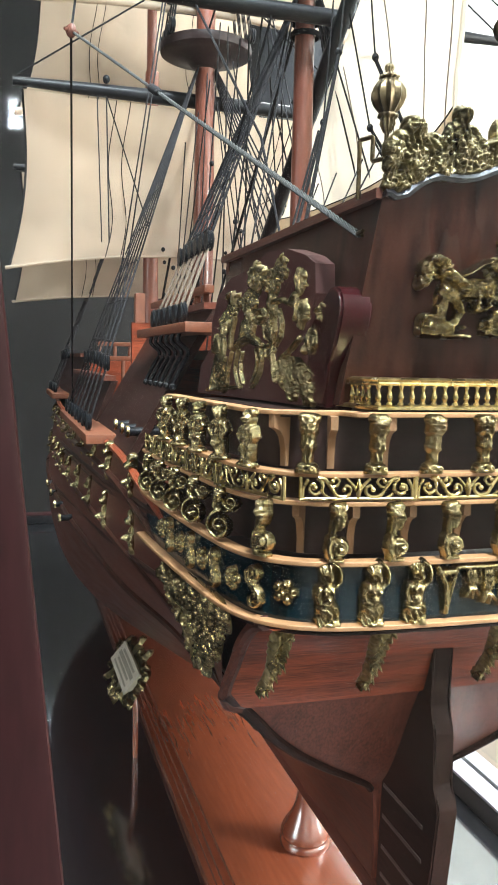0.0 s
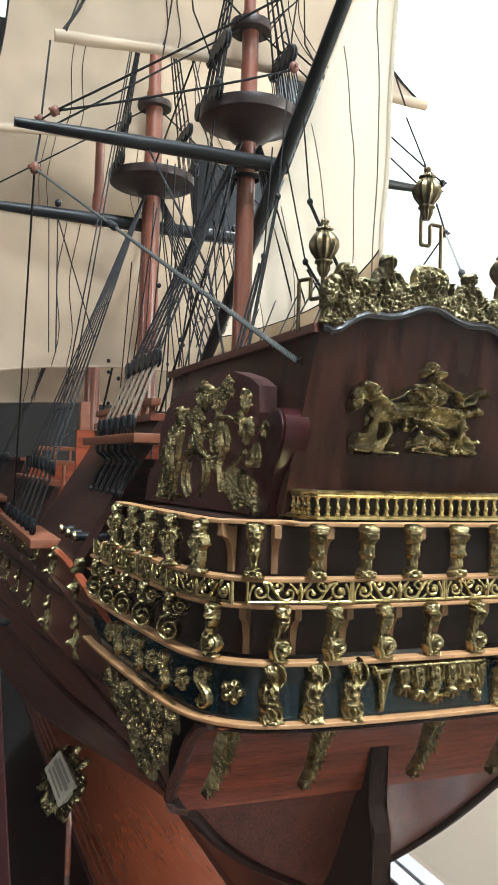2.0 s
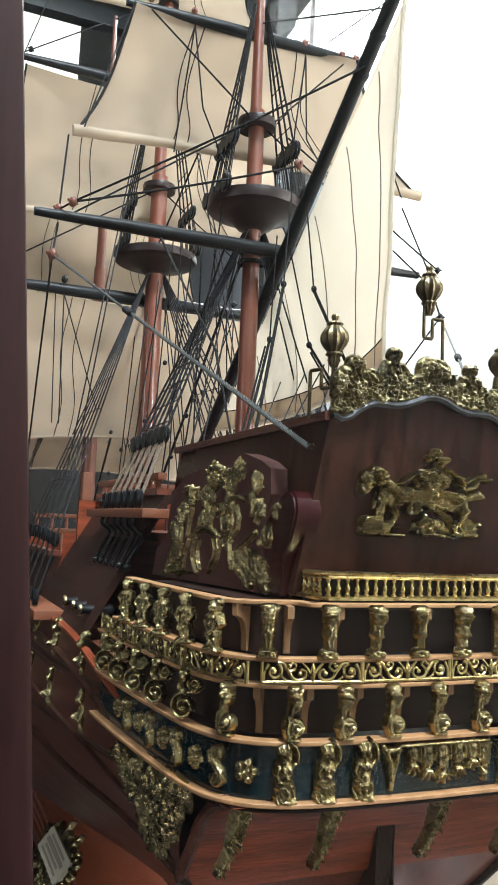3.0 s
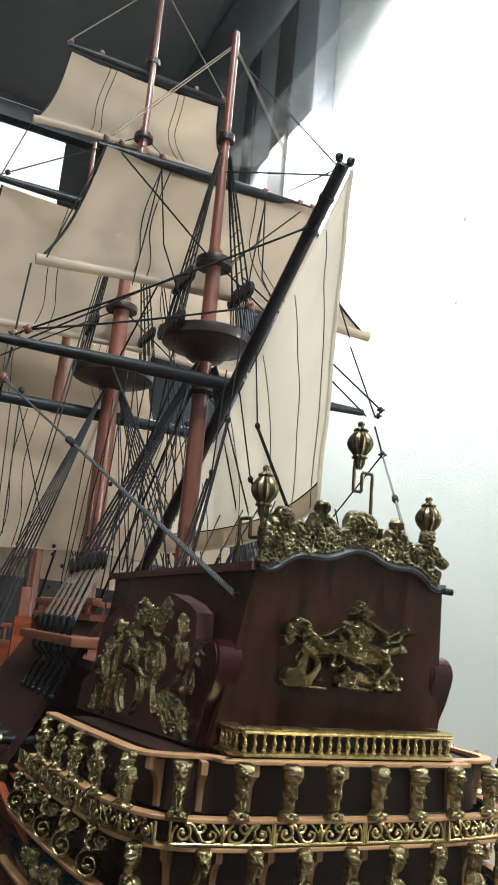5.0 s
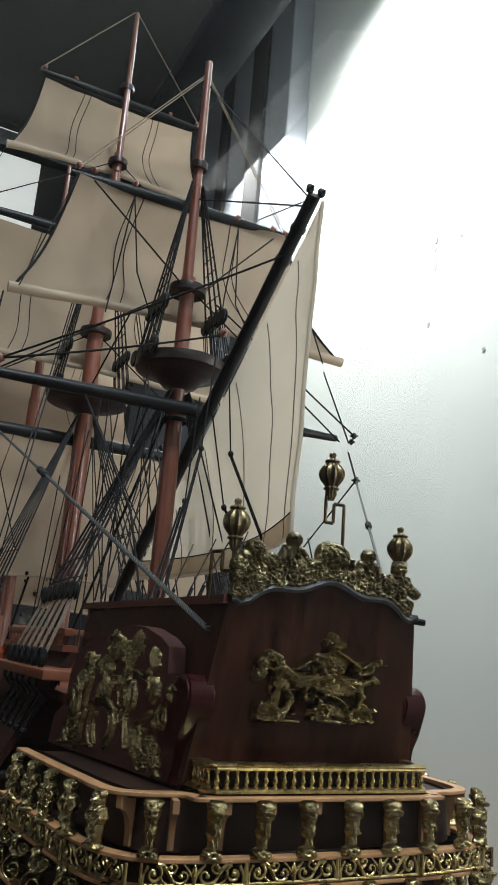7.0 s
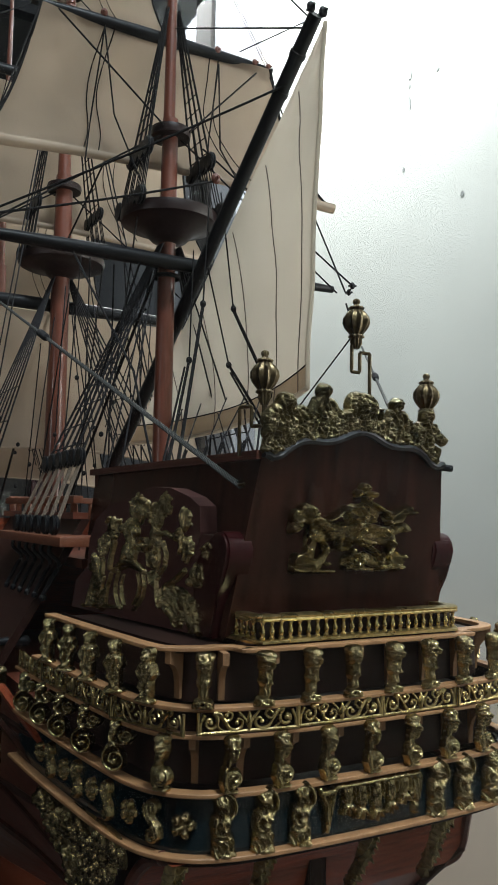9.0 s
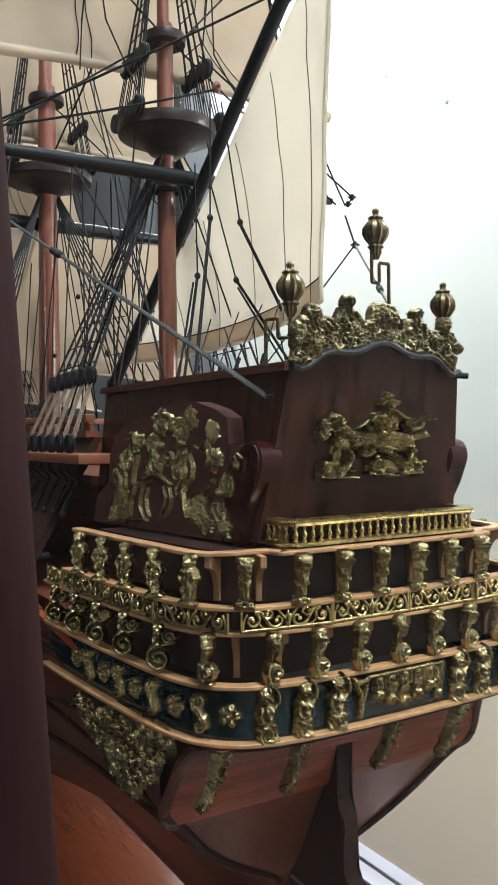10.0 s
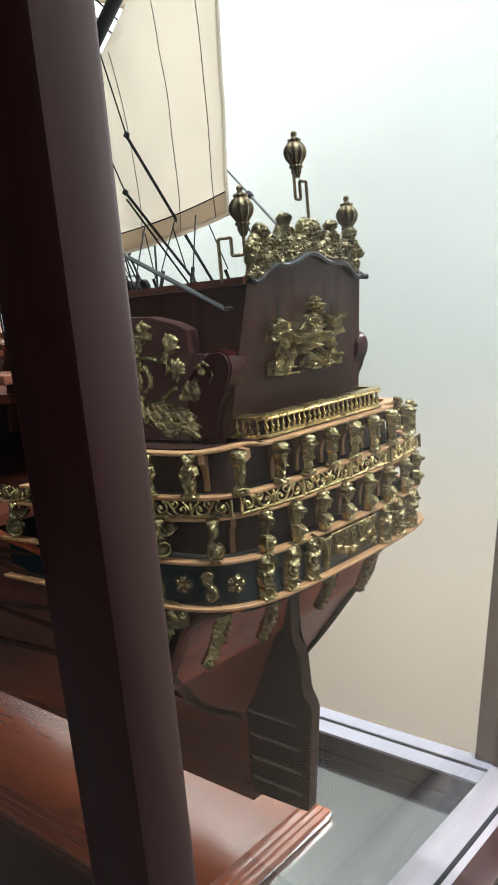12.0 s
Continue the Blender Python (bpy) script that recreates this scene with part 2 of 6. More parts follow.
def rod(bm, pts, r0, r1=None, n=8, caps=True):
    """A round bar along points, tapering from r0 to r1."""
    pts = [Vector(p) for p in pts]
    r1 = r0 if r1 is None else r1
    rings = []
    for i, p in enumerate(pts):
        d = (pts[min(i + 1, len(pts) - 1)] - pts[max(i - 1, 0)]).normalized()
        s = d.cross(Vector((0.31, 0.17, 0.93)) if abs(d.z) < 0.9 else Vector((1, 0, 0))).normalized()
        q = d.cross(s)
        r = r0 + (r1 - r0) * i / max(1, len(pts) - 1)
        rings.append([p + r * (math.cos(2 * math.pi * k / n) * s + math.sin(2 * math.pi * k / n) * q) for k in range(n)])
    loft(bm, rings, caps=caps)


def sweep(bm, path, prof, closed=False):
    """A profile of (out, up) swept along a level path of (x, y, z); out is to the right of travel."""
    path = [Vector(p) for p in path]
    rings = []
    for i, p in enumerate(path):
        d = path[min(i + 1, len(path) - 1)] - path[max(i - 1, 0)]
        o = Vector((d.y, -d.x, 0)).normalized()
        rings.append([p + o * a + Vector((0, 0, b)) for a, b in prof])
    loft(bm, rings, caps=True)


def smoothpath(pts, n=8):
    """Catmull-Rom through points."""
    P = [Vector(p) for p in pts]
    P = [2 * P[0] - P[1]] + P + [2 * P[-1] - P[-2]]
    out = []
    for a, b, c, d in zip(P, P[1:], P[2:], P[3:]):
        for k in range(n):
            t = k / n
            out.append(0.5 * (2 * b + (c - a) * t + (2 * a - 5 * b + 4 * c - d) * t * t + (3 * b - a - 3 * c + d) * t ** 3))
    return out + [P[-2]]

# ---- room ----
def setting(name, bm, material, label, category, smooth=False):
    return solo(name, bm, material, label, category, kind="structure", smooth=smooth)


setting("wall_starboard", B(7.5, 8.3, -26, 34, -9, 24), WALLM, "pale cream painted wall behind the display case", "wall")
def wall_stains():
    """Dark drips and specks on the lit wall."""
    rng = random.Random(4)
    for y, z, w, h in ((8.34, 13.25, 0.08, 0.32), (8.36, 12.85, 0.045, 0.07), (8.35, 12.5, 0.05, 0.16), (7.56, 12.83, 0.05, 0.06), (8.53, 11.22, 0.04, 0.05), (6.93, 10.18, 0.05, 0.05)):
        bm = bmesh.new()
        loft(bm, [[(x, y + w * rng.uniform(0.6, 1.1) * math.cos(k * 0.5236), z + h * rng.uniform(0.7, 1.1) * math.sin(k * 0.5236)) for k in range(12)] for x in (7.49, 7.499)], caps=True)
        setting("wall_stain", bm, STAINM, "small dark drip stain on the wall", "stain", smooth=True)


STAINM = mat("stain_grey", (0.30, 0.32, 0.31), 0.9, vary=0.4, scale=30)
wall_stains()
setting("wall_bow", B(-22, 7.5, 26, 26.8, -9, 24), ROOMM, "room wall beyond the bow, its dimness put in the colour", "wall")
setting("wall_port", B(-22.8, -22, -26, 26.8, -9, 24), ROOMM, "room wall with its dimness put in the colour", "wall")
setting("wall_stern", B(-22.8, 7.5, -26.8, -26, -9, 24), REARM, "unseen pale wall behind the viewer, added to bounce light", "wall")
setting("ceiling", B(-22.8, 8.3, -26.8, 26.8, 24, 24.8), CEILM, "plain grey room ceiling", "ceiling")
setting("floor", B(-22.8, 8.3, -26.8, 26.8, -9.8, -9), CARPET, "dark room floor", "floor")

PILLARM = mat("pillar_paint", (0.20, 0.21, 0.23), 0.6, vary=0.15, scale=6, stretch=(1, 1, 0.1))
setting("pillar", B(6.8, 7.5, 14.2, 26, -9, 24, bevel=0.08), PILLARM, "grey painted pillar at the end of the lit wall", "pillar")
for y0, y1 in ((15.6, 16.6), (18.2, 18.9)):
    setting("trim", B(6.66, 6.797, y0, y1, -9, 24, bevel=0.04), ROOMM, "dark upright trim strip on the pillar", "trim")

LIGHTP = bpy.data.materials.new("lit_panel")
LIGHTP.use_nodes = True
LIGHTP.node_tree.nodes["Principled BSDF"].inputs["Base Color"].default_value = (0.8, 0.8, 0.78, 1)
LIGHTP.node_tree.nodes["Principled BSDF"].inputs["Emission Color"].default_value = (1, 0.98, 0.95, 1)
LIGHTP.node_tree.nodes["Principled BSDF"].inputs["Emission Strength"].default_value = 0.8
setting("window_1", B(-1.4, 1.95, 25.7, 25.99, 19.4, 23.5, bevel=0.05), LIGHTP, "bright white lit panel high on the far wall", "light panel")

# ---- display case ----
# the case flares a little outwards towards its top
SILL, CTOP, LEANX, LEANY = 0.22, 18.5, 0.091, 0.098
PX, SX, AY, BY = -1.79, 2.1, -0.29, 16.2  # inner faces of the posts at floor level


def flared(x0, x1, y0, y1, z0, z1, sx, sy, bevel=0.0):
    """A bar or slab from z0 to z1, leaning outwards with the sides it belongs to."""
    bm = bmesh.new()
    q = [(x0, y0), (x1, y0), (x1, y1), (x0, y1)]
    ex = sx if isinstance(sx, tuple) else (sx, sx)
    ey = sy if isinstance(sy, tuple) else (sy, sy)
    lean = [(ex[0], ey[0]), (ex[1], ey[0]), (ex[1], ey[1]), (ex[0], ey[1])]
    loft(bm, [[(x + lx * LEANX * z, y + ly * LEANY * z, z) for (x, y), (lx, ly) in zip(q, lean)] for z in (z0, z1)], caps=True)
    if bevel:
        bmesh.ops.bevel(bm, geom=bm.edges[:], offset=bevel, segments=2, affect="EDGES", profile=0.6)
    return bm


def display_case():
    c = thing("display_case", "tall glass display case with a dark mahogany frame", "display case")
    wx, wy = 0.29, 0.44
    part("case_plinth", B(-2.62, 2.6, -0.81, 16.9, -9, -0.25, bevel=0.05), POST_WOOD, c, "dark mahogany cabinet under the case")
    part("case_floor", B(-2.46, 2.18, -0.69, 16.6, -0.248, 0.0), FLOORM, c, "glossy black lacquered case floor", smooth=False)
    for x0, sx in ((PX - wx, -1), (SX, 1)):
        for y0, sy in ((AY, -1), (BY, 1)):
            part("post", flared(x0, x0 + wx, y0, y0 + wy, -0.24, CTOP, sx, sy, 0.03), POST_WOOD, c)
    # sills with a black inner skirt; pale on the two sides nearest the lit wall
    for x0, x1, y0, y1, m in ((1.79, 2.195, -0.06, 16.2, SILLM), (-2.445, -2.165, -0.27, 16.2, POST_WOOD), (-2.16, 2.1, -0.705, -0.06, SILL_GREY), (-2.16, 1.79, 16.2, 16.6, POST_WOOD)):
        part("skirt", B(x0, x1, y0, y1, 0.004, SILL - 0.032, bevel=0.01), BLACK, c, "black lacquered inner skirt")
        outer = y1 < 0
        part("sill", B(x0, x1, y0 + (0.25 if outer else 0), y1, SILL - 0.03, SILL, bevel=0.008), m, c, "flat case sill")
        if outer:
            part("sill_front", B(x0, x1, y0, y0 + 0.247, SILL - 0.03, SILL + 0.02, bevel=0.012), POST_WOOD, c)
    e = 0.02
    X0, X1, Y0, Y1 = PX - 0.16, SX + 0.16, AY + 0.1, BY + 0.22
    for bm, nm in ((flared(X1, X1 + 0.03, AY + wy - e, BY + e, SILL - 0.02, CTOP - 0.3, 1, (-1, 1)), "side_pane"), (flared(X0 - 0.03, X0, AY + wy - e, BY + e, SILL - 0.02, CTOP - 0.3, -1, (-1, 1)), "side_pane"), (flared(PX - e, SX + e, Y0, Y0 + 0.03, SILL - 0.02, CTOP - 0.3, (-1, 1), -1), "end_pane"), (flared(PX - e, SX + e, Y1, Y1 + 0.03, SILL - 0.02, CTOP - 0.3, (-1, 1), 1), "end_pane")):
        p = part(nm, bm, GLASS, c, "clear glass pane", smooth=False)
        p.visible_shadow = False
    # top frame and pane
    tx0, tx1, ty0, ty1 = PX - LEANX * CTOP, SX + LEANX * CTOP, AY - LEANY * CTOP, BY + LEANY * CTOP
    for x0, x1, y0, y1 in ((tx1 - 0.95, tx1 + 0.28, ty0 + wy, ty1), (tx0 - 0.28, tx0 + 0.6, ty0 + wy, ty1), (tx0, tx1, ty0 + 0.01, ty0 + 0.43), (tx0, tx1, ty1 + 0.01, ty1 + 0.43)):
        part("case_top_rail", B(x0, x1, y0, y1, CTOP - 0.5, CTOP - 0.003, bevel=0.02), BLACK, c)
    p = part("top_pane", B(tx0 + 0.61, tx1 - 0.96, ty0 + 0.44, ty1, CTOP - 0.2, CTOP - 0.17), GLASS, c, "clear glass pane", smooth=False)
    p.visible_shadow = False
    # groove along the sills where the glass stands
    for x0, x1, y0, y1 in ((1.975, 2.015, -0.06, 16.2), (-2.16, 2.1, -0.385, -0.345)):
        part("glazing_groove", B(x0, x1, y0, y1, SILL - 0.02, SILL + 0.006), BLACK, c, "thin black glazing groove", smooth=False)
    return c


display_case()


def base_board():
    """Mahogany plinth with a stepped moulding round its edge."""
    b = thing("wooden_base", "polished red mahogany base board with moulded edge", "base board")
    for nm, grow, z0, z1, bev in (("base_lower", 0.13, 0.0, 0.09, 0.02), ("base_bead", 0.085, 0.088, 0.125, 0.014), ("base_cove", 0.05, 0.12, 0.17, 0.02), ("base_top", 0.0, 0.165, 0.225, 0.018)):
        part(nm, B(-0.62 - grow, 0.80 + grow, 1.05 - grow, 13.6 + grow, z0, z1, bevel=bev), BASE_WOOD, b)


base_board()


def pedestal(y, top):
    bm = bmesh.new()
    lathe(bm, [(0.185, 0.222), (0.2, 0.235), (0.203, 0.26), (0.19, 0.282), (0.178, 0.288), (0.178, 0.296), (0.192, 0.302), (0.2, 0.325), (0.193, 0.352), (0.17, 0.40), (0.125, 0.47), (0.088, 0.55), (0.076, 0.64), (0.082, 0.72), (0.1, top)], (0.05, y, 0), 32)
    return solo("pedestal", bm, BASE_WOOD, "turned mahogany pedestal holding the keel on the base", "pedestal", group="ship pedestals")


pedestal(2.36, 0.76)
pedestal(9.6, 0.76)

# ---- ship ----
ship = thing("model_ship", "wooden model sailing warship with gilded stern and cream sails", "model ship")

STATIONS = [
    (0.46, [(0.07, 0.8), (0.075, 1.25), (0.11, 1.45), (0.26, 1.57), (0.45, 1.69), (0.65, 1.83), (0.82, 1.98), (0.98, 2.16), (1.15, 2.33), (1.17, 2.8)]),
    (0.95, [(0.07, 0.8), (0.08, 1.15), (0.12, 1.4), (0.22, 1.55), (0.42, 1.68), (0.64, 1.83), (0.85, 2.0), (1.04, 2.2), (1.16, 2.45), (1.2, 2.9)]),
    (1.8, [(0.07, 0.8), (0.10, 1.0), (0.16, 1.25), (0.30, 1.5), (0.52, 1.72), (0.78, 1.9), (1.0, 2.08), (1.18, 2.3), (1.28, 2.6), (1.3, 3.1)]),
    (3.2, [(0.07, 0.8), (0.16, 0.95), (0.36, 1.15), (0.62, 1.38), (0.88, 1.6), (1.1, 1.82), (1.27, 2.08), (1.38, 2.35), (1.42, 2.75), (1.34, 3.25)]),
    (6.5, [(0.07, 0.8), (0.50, 0.86), (0.92, 0.98), (1.25, 1.2), (1.45, 1.5), (1.54, 1.8), (1.57, 2.1), (1.55, 2.4), (1.48, 2.75), (1.38, 3.2)]),
    (10, [(0.07, 0.8), (0.45, 0.88), (0.85, 1.02), (1.15, 1.25), (1.34, 1.55), (1.44, 1.85), (1.48, 2.15), (1.47, 2.45), (1.42, 2.85), (1.34, 3.3)]),
    (12.4, [(0.06, 0.85), (0.15, 1.0), (0.35, 1.2), (0.55, 1.45), (0.72, 1.75), (0.85, 2.05), (0.93, 2.35), (0.98, 2.65), (1.0, 3.0), (1.0, 3.5)]),
    (13.4, [(0.05, 1.2), (0.06, 1.4), (0.08, 1.6), (0.10, 1.85), (0.14, 2.1), (0.18, 2.35), (0.22, 2.6), (0.26, 2.9), (0.3, 3.2), (0.34, 3.6)]),
]


# the lowest lines end at the upright stern post, the upper ones run further aft over the flat tuck
AFT = ([0.97, 0.97, 0.94, 0.88, 0.81, 0.74, 0.67, 0.58, 0.48, 0.46], [1.35, 1.35, 1.33, 1.27, 1.2, 1.12, 1.05, 1.0, 0.96, 0.95])


def hull():
    bm = bmesh.new()
    n = len(STATIONS[0][1])
    lines = [smoothpath([(s[1][i][0], AFT[k][i] if k < 2 else s[0], s[1][i][1]) for k, s in enumerate(STATIONS)], 5) for i in range(n)]
    rings = []
    for k in range(len(lines[0])):
        half = smoothpath([lines[i][k] for i in range(n)], 3)
        rings.append([Vector((-p.x, p.y, p.z)) for p in reversed(half)] + half)
    loft(bm, rings, closed=False)
    hl = part("hull", bm, MAHOG, ship, "dark mahogany hull")
    # flat tuck between counter and stern post, edged with a dark curved fashion piece
    edge = smoothpath([lines[i][0] for i in range(n - 1)], 4)
    bm = bmesh.new()
    loft(bm, [[Vector((p.x * t, p.y - 0.03 * (1 - t * t) * min(1, p.x / 0.3), p.z)) for t in [k / 8 - 1 for k in range(17)]] for p in edge], closed=False)
    part("tuck", bm, TUCK, ship, "flat reddish mahogany tuck below the counter", angle=60)
    for s in (-1, 1):
        bm = bmesh.new()
        rod(bm, [(s * (p.x + 0.004), p.y - 0.004, p.z) for p in edge[8:]], 0.022, 0.036, n=8)
        part("fashion_piece", bm, HULL_DARK, ship, "dark curved moulding round the tuck")
    # keel
    part("keel", B(-0.075, 0.075, 0.9, 12.6, 0.74, 0.86, bevel=0.01), MAHOG, ship)
    # wales and mouldings along both sides
    for s in (-1, 1):
        for idx, r, nm in ((6.6, 0.035, "wale"), (7.7, 0.022, "moulding"), (8.6, 0.03, "wale"), (9.0, 0.03, "rail")):
            i = int(idx)
            f = idx - i
            pts = [lines[i][k].lerp(lines[min(i + 1, n - 1)][k], f) for k in range(0, len(lines[0]))]
            bm = bmesh.new()
            rod(bm, [(s * (p.x + 0.01), p.y, p.z) for p in pts], r, n=6)
            part(nm, bm, TRANSOM_WOOD if nm != "rail" else MAHOG_X, ship)
    return hl


hull()


def upper_sides():
    """Bulwarks above the hull: waist, quarterdeck and poop, stepping up towards the stern."""
    for s in (-1, 1):
        for y0, y1, zt, xt, xb, zb in ((2.6, 4.9, 4.32, 0.70, 1.32, 3.25), (4.9, 8.6, 3.72, 1.15, 1.36, 3.15), (8.6, 12.4, 3.95, 1.05, 1.3, 3.2)):
            bm = bmesh.new()
            th = 0.07
            loft(bm, [[(s * xb, y, zb), (s * xt, y, zt), (s * (xt - th), y, zt), (s * (xb - th), y, zb)] for y in (y0, y1)], caps=True)
            part("bulwark", bm, HULL_DARK, ship)
            bm = bmesh.new()
            sweep(bm, [(s * xt - 0.02, y0, zt), (s * xt - 0.02, y1, zt)], [(-0.05, 0), (0.07, 0), (0.07, 0.05), (-0.05, 0.05)])
            part("cap_rail", bm, SPAR, ship)
    part("main_deck", B(-1.2, 1.2, 2.2, 12.3, 3.1, 3.18), SPAR, ship, "planked brown deck", smooth=False)
    part("quarter_deck", B(-0.72, 0.72, 2.5, 4.9, 3.95, 4.02), SPAR, ship, smooth=False)
    part("forecastle_bulkhead", B(-1.0, 1.0, 8.5, 8.56, 3.15, 3.9), MAHOG_X, ship)
    part("quarterdeck_bulkhead", B(-0.95, 0.95, 4.86, 4.93, 3.15, 4.3), MAHOG_X, ship)
    # poop: side walls and deck
    for s in (-1, 1):
        bm = bmesh.new()
        loft(bm, [[(s * 0.695, y0, 3.72), (s * 0.59, y1, 4.66), (s * 0.52, y1, 4.66), (s * 0.625, y0, 3.72)] for y0, y1 in ((0.26, 0.115), (2.62, 2.62))], caps=True)
        part("poop_side", bm, TRANSOM_WOOD, ship)
        bm = bmesh.new()
        sweep(bm, [(s * 0.57, 0.06, 4.66), (s * 0.57, 2.66, 4.66)], [(-0.06, 0), (0.06, 0), (0.07, 0.02), (0.06, 0.045), (-0.06, 0.045)])
        part("poop_rail", bm, MAHOG, ship)
    part("poop_deck", B(-0.6, 0.6, 0.2, 2.6, 4.38, 4.44), SPAR, ship, smooth=False)
    part("poop_bulkhead", B(-0.6, 0.6, 2.56, 2.62, 3.95, 4.66), MAHOG, ship)


upper_sides()


def transom_top(x):
    return 4.69 + 0.125 * max(0, 1 - (abs(x - 0.0) / 0.5) ** 2.2) + 0.022 * math.cos(abs(x) * 15.5) * (abs(x) < 0.55)


def stern_y(z):
    """The stern board leans aft towards its top."""
    return 0.20 - 0.15 * (z - 3.8) / 0.9


def transom():
    """Upper stern board with a wavy crown, leaning aft."""
    bm = bmesh.new()
    xs = [-0.6 + 1.2 * i / 48 for i in range(49)]
    y = stern_y
    rows = []
    for x in xs:
        zt = transom_top(x)
        col = [Vector((x * (1.185 - 0.185 * j / 5), y(3.76 + (zt - 3.76) * j / 5), 3.76 + (zt - 3.76) * j / 5)) for j in range(6)]
        rows.append(col + [p + Vector((0, 0.07, 0)) for p in reversed(col)])
    loft(bm, rows, caps=True)
    part("transom_board", bm, TRANSOM_WOOD, ship, "dark wooden stern board")
    bm = bmesh.new()
    pth = [Vector((x, y(transom_top(x)) - 0.005, transom_top(x) - 0.005)) for x in xs]
    rings = []
    for i, p in enumerate(pth):
        d = (pth[min(i + 1, 48)] - pth[max(i - 1, 0)]).normalized()
        nrm = Vector((0, -1, 0))
        upv = nrm.cross(d).normalized() * -1
        if upv.z < 0:
            upv = -upv
        rings.append([p + nrm * a + upv * b for a, b in ((-0.06, -0.008), (0.022, -0.02), (0.03, -0.004), (0.02, 0.014), (-0.06, 0.014))])
    loft(bm, rings, caps=True)
    part("crown_moulding", bm, PEWTER, ship, "worn blue-grey crown moulding")


PEWTER = mat("worn_pewter_paint", (0.06, 0.062, 0.068), 0.3, vary=0.6, scale=180, bump=0.2, metal=0.5)
transom()


def outline(inset, yend, n=6):
    """Half plan of the stern gallery, from the centre line to its forward end, on the starboard side."""
    pts = [(0, -0.2), (0.35, -0.195), (0.7, -0.175), (0.92, -0.13), (1.05, -0.06), (1.14, 0.04), (1.20, 0.17), (1.245, 0.4), (1.29, 0.85), (1.33, 1.4), (1.35, yend)]
    c = smoothpath([(x, y, 0) for x, y in pts], n)
    out = []
    for i, p in enumerate(c):
        d = (c[min(i + 1, len(c) - 1)] - c[max(i - 1, 0)]).normalized()
        nrm = Vector((-d.y, d.x, 0))
        out.append(p + nrm * inset)
    out = [p for p in out if p.x >= 0]
    out[0].x = 0
    return out


def gallery_path(inset, z, yend):
    half = outline(inset, yend)
    return [Vector((-p.x, p.y, z)) for p in reversed(half)] + [Vector((p.x, p.y, z)) for p in half[1:]]


def top_path(z, out=0.0):
    """Plan of the top rail: along the side, in towards the balustrade, then straight across under it."""
    half = smoothpath([(0, -0.075, z), (0.4, -0.07, z), (0.70, -0.055, z), (0.735, -0.03, z), (0.75, 0.03, z), (0.80, 0.07, z), (0.93, 0.085, z), (1.06, 0.15, z), (1.115, 0.28, z), (1.14, 0.55, z), (1.18, 1.0, z), (1.22, 1.6, z)], 6)
    half = [Vector((p.x + (out if p.x > 0.7 else 0), p.y - (out if p.x <= 0.7 else 0), z)) for p in half]
    half[0].x = 0
    return [Vector((-p.x, p.y, z)) for p in reversed(half)] + half[1:]


TIERS = [("bottom_rail", 0.0, 2.845, 1.85), ("lower_rail", 0.02, 3.115, 1.85), ("middle_rail", 0.05, 3.365, 1.95), ("upper_rail", 0.06, 3.485, 1.6), ("top_rail", 0.10, 3.735, 1.6)]


def gallery():
    rail = [(-0.05, -0.011), (0.014, -0.011), (0.018, -0.008), (0.019, 0.0), (0.018, 0.007), (0.014, 0.010), (-0.05, 0.010)]
    for name, inset, z, yend in TIERS:
        bm = bmesh.new()
        sweep(bm, top_path(z) if name == "top_rail" else gallery_path(inset, z, yend), rail)
        part(name, bm, RAIL, ship, "light orange wood gallery rail", angle=30)
    # dark frieze panel between the two lowest rails
    bm = bmesh.new()
    p0, p1 = gallery_path(0.035, 2.835, 1.82), gallery_path(0.045, 3.1, 1.82)
    loft(bm, [p0, p1, gallery_path(0.1, 3.1, 1.82), gallery_path(0.1, 2.835, 1.82)], closed=False)
    part("frieze", bm, FRIEZE, ship, "glossy green-black frieze panel")
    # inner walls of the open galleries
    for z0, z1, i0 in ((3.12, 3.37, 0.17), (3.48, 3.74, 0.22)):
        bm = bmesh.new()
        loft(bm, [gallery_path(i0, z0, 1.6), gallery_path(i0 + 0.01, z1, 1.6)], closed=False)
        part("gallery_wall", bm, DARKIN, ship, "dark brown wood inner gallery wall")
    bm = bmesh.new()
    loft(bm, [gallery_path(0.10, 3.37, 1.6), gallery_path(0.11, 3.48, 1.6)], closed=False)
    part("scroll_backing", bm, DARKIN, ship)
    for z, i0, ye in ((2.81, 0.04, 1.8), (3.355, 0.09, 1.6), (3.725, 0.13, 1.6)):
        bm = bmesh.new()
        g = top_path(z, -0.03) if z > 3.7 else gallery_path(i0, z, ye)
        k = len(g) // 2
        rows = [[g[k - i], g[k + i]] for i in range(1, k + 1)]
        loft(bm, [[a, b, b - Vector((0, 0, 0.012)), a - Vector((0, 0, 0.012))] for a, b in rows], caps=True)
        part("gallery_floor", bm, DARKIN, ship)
    # counter below the galleries
    bm = bmesh.new()
    prof = [(1.10, -0.08, 2.83), (1.09, 0.12, 2.795), (1.09, 0.27, 2.73), (1.10, 0.36, 2.62), (1.12, 0.41, 2.5), (1.145, 0.45, 2.37), (1.13, 0.485, 2.27), (1.08, 0.50, 2.235)]
    rows = []
    for w, yy, z in prof:
        rows.append([Vector((w * t, yy - 0.02 * (1 - abs(t) ** 2), z)) for t in [k / 12 - 1 for k in range(25)]])
    loft(bm, rows, closed=False)
    part("counter", bm, MAHOG_X, ship, "reddish mahogany counter with grain")


gallery()


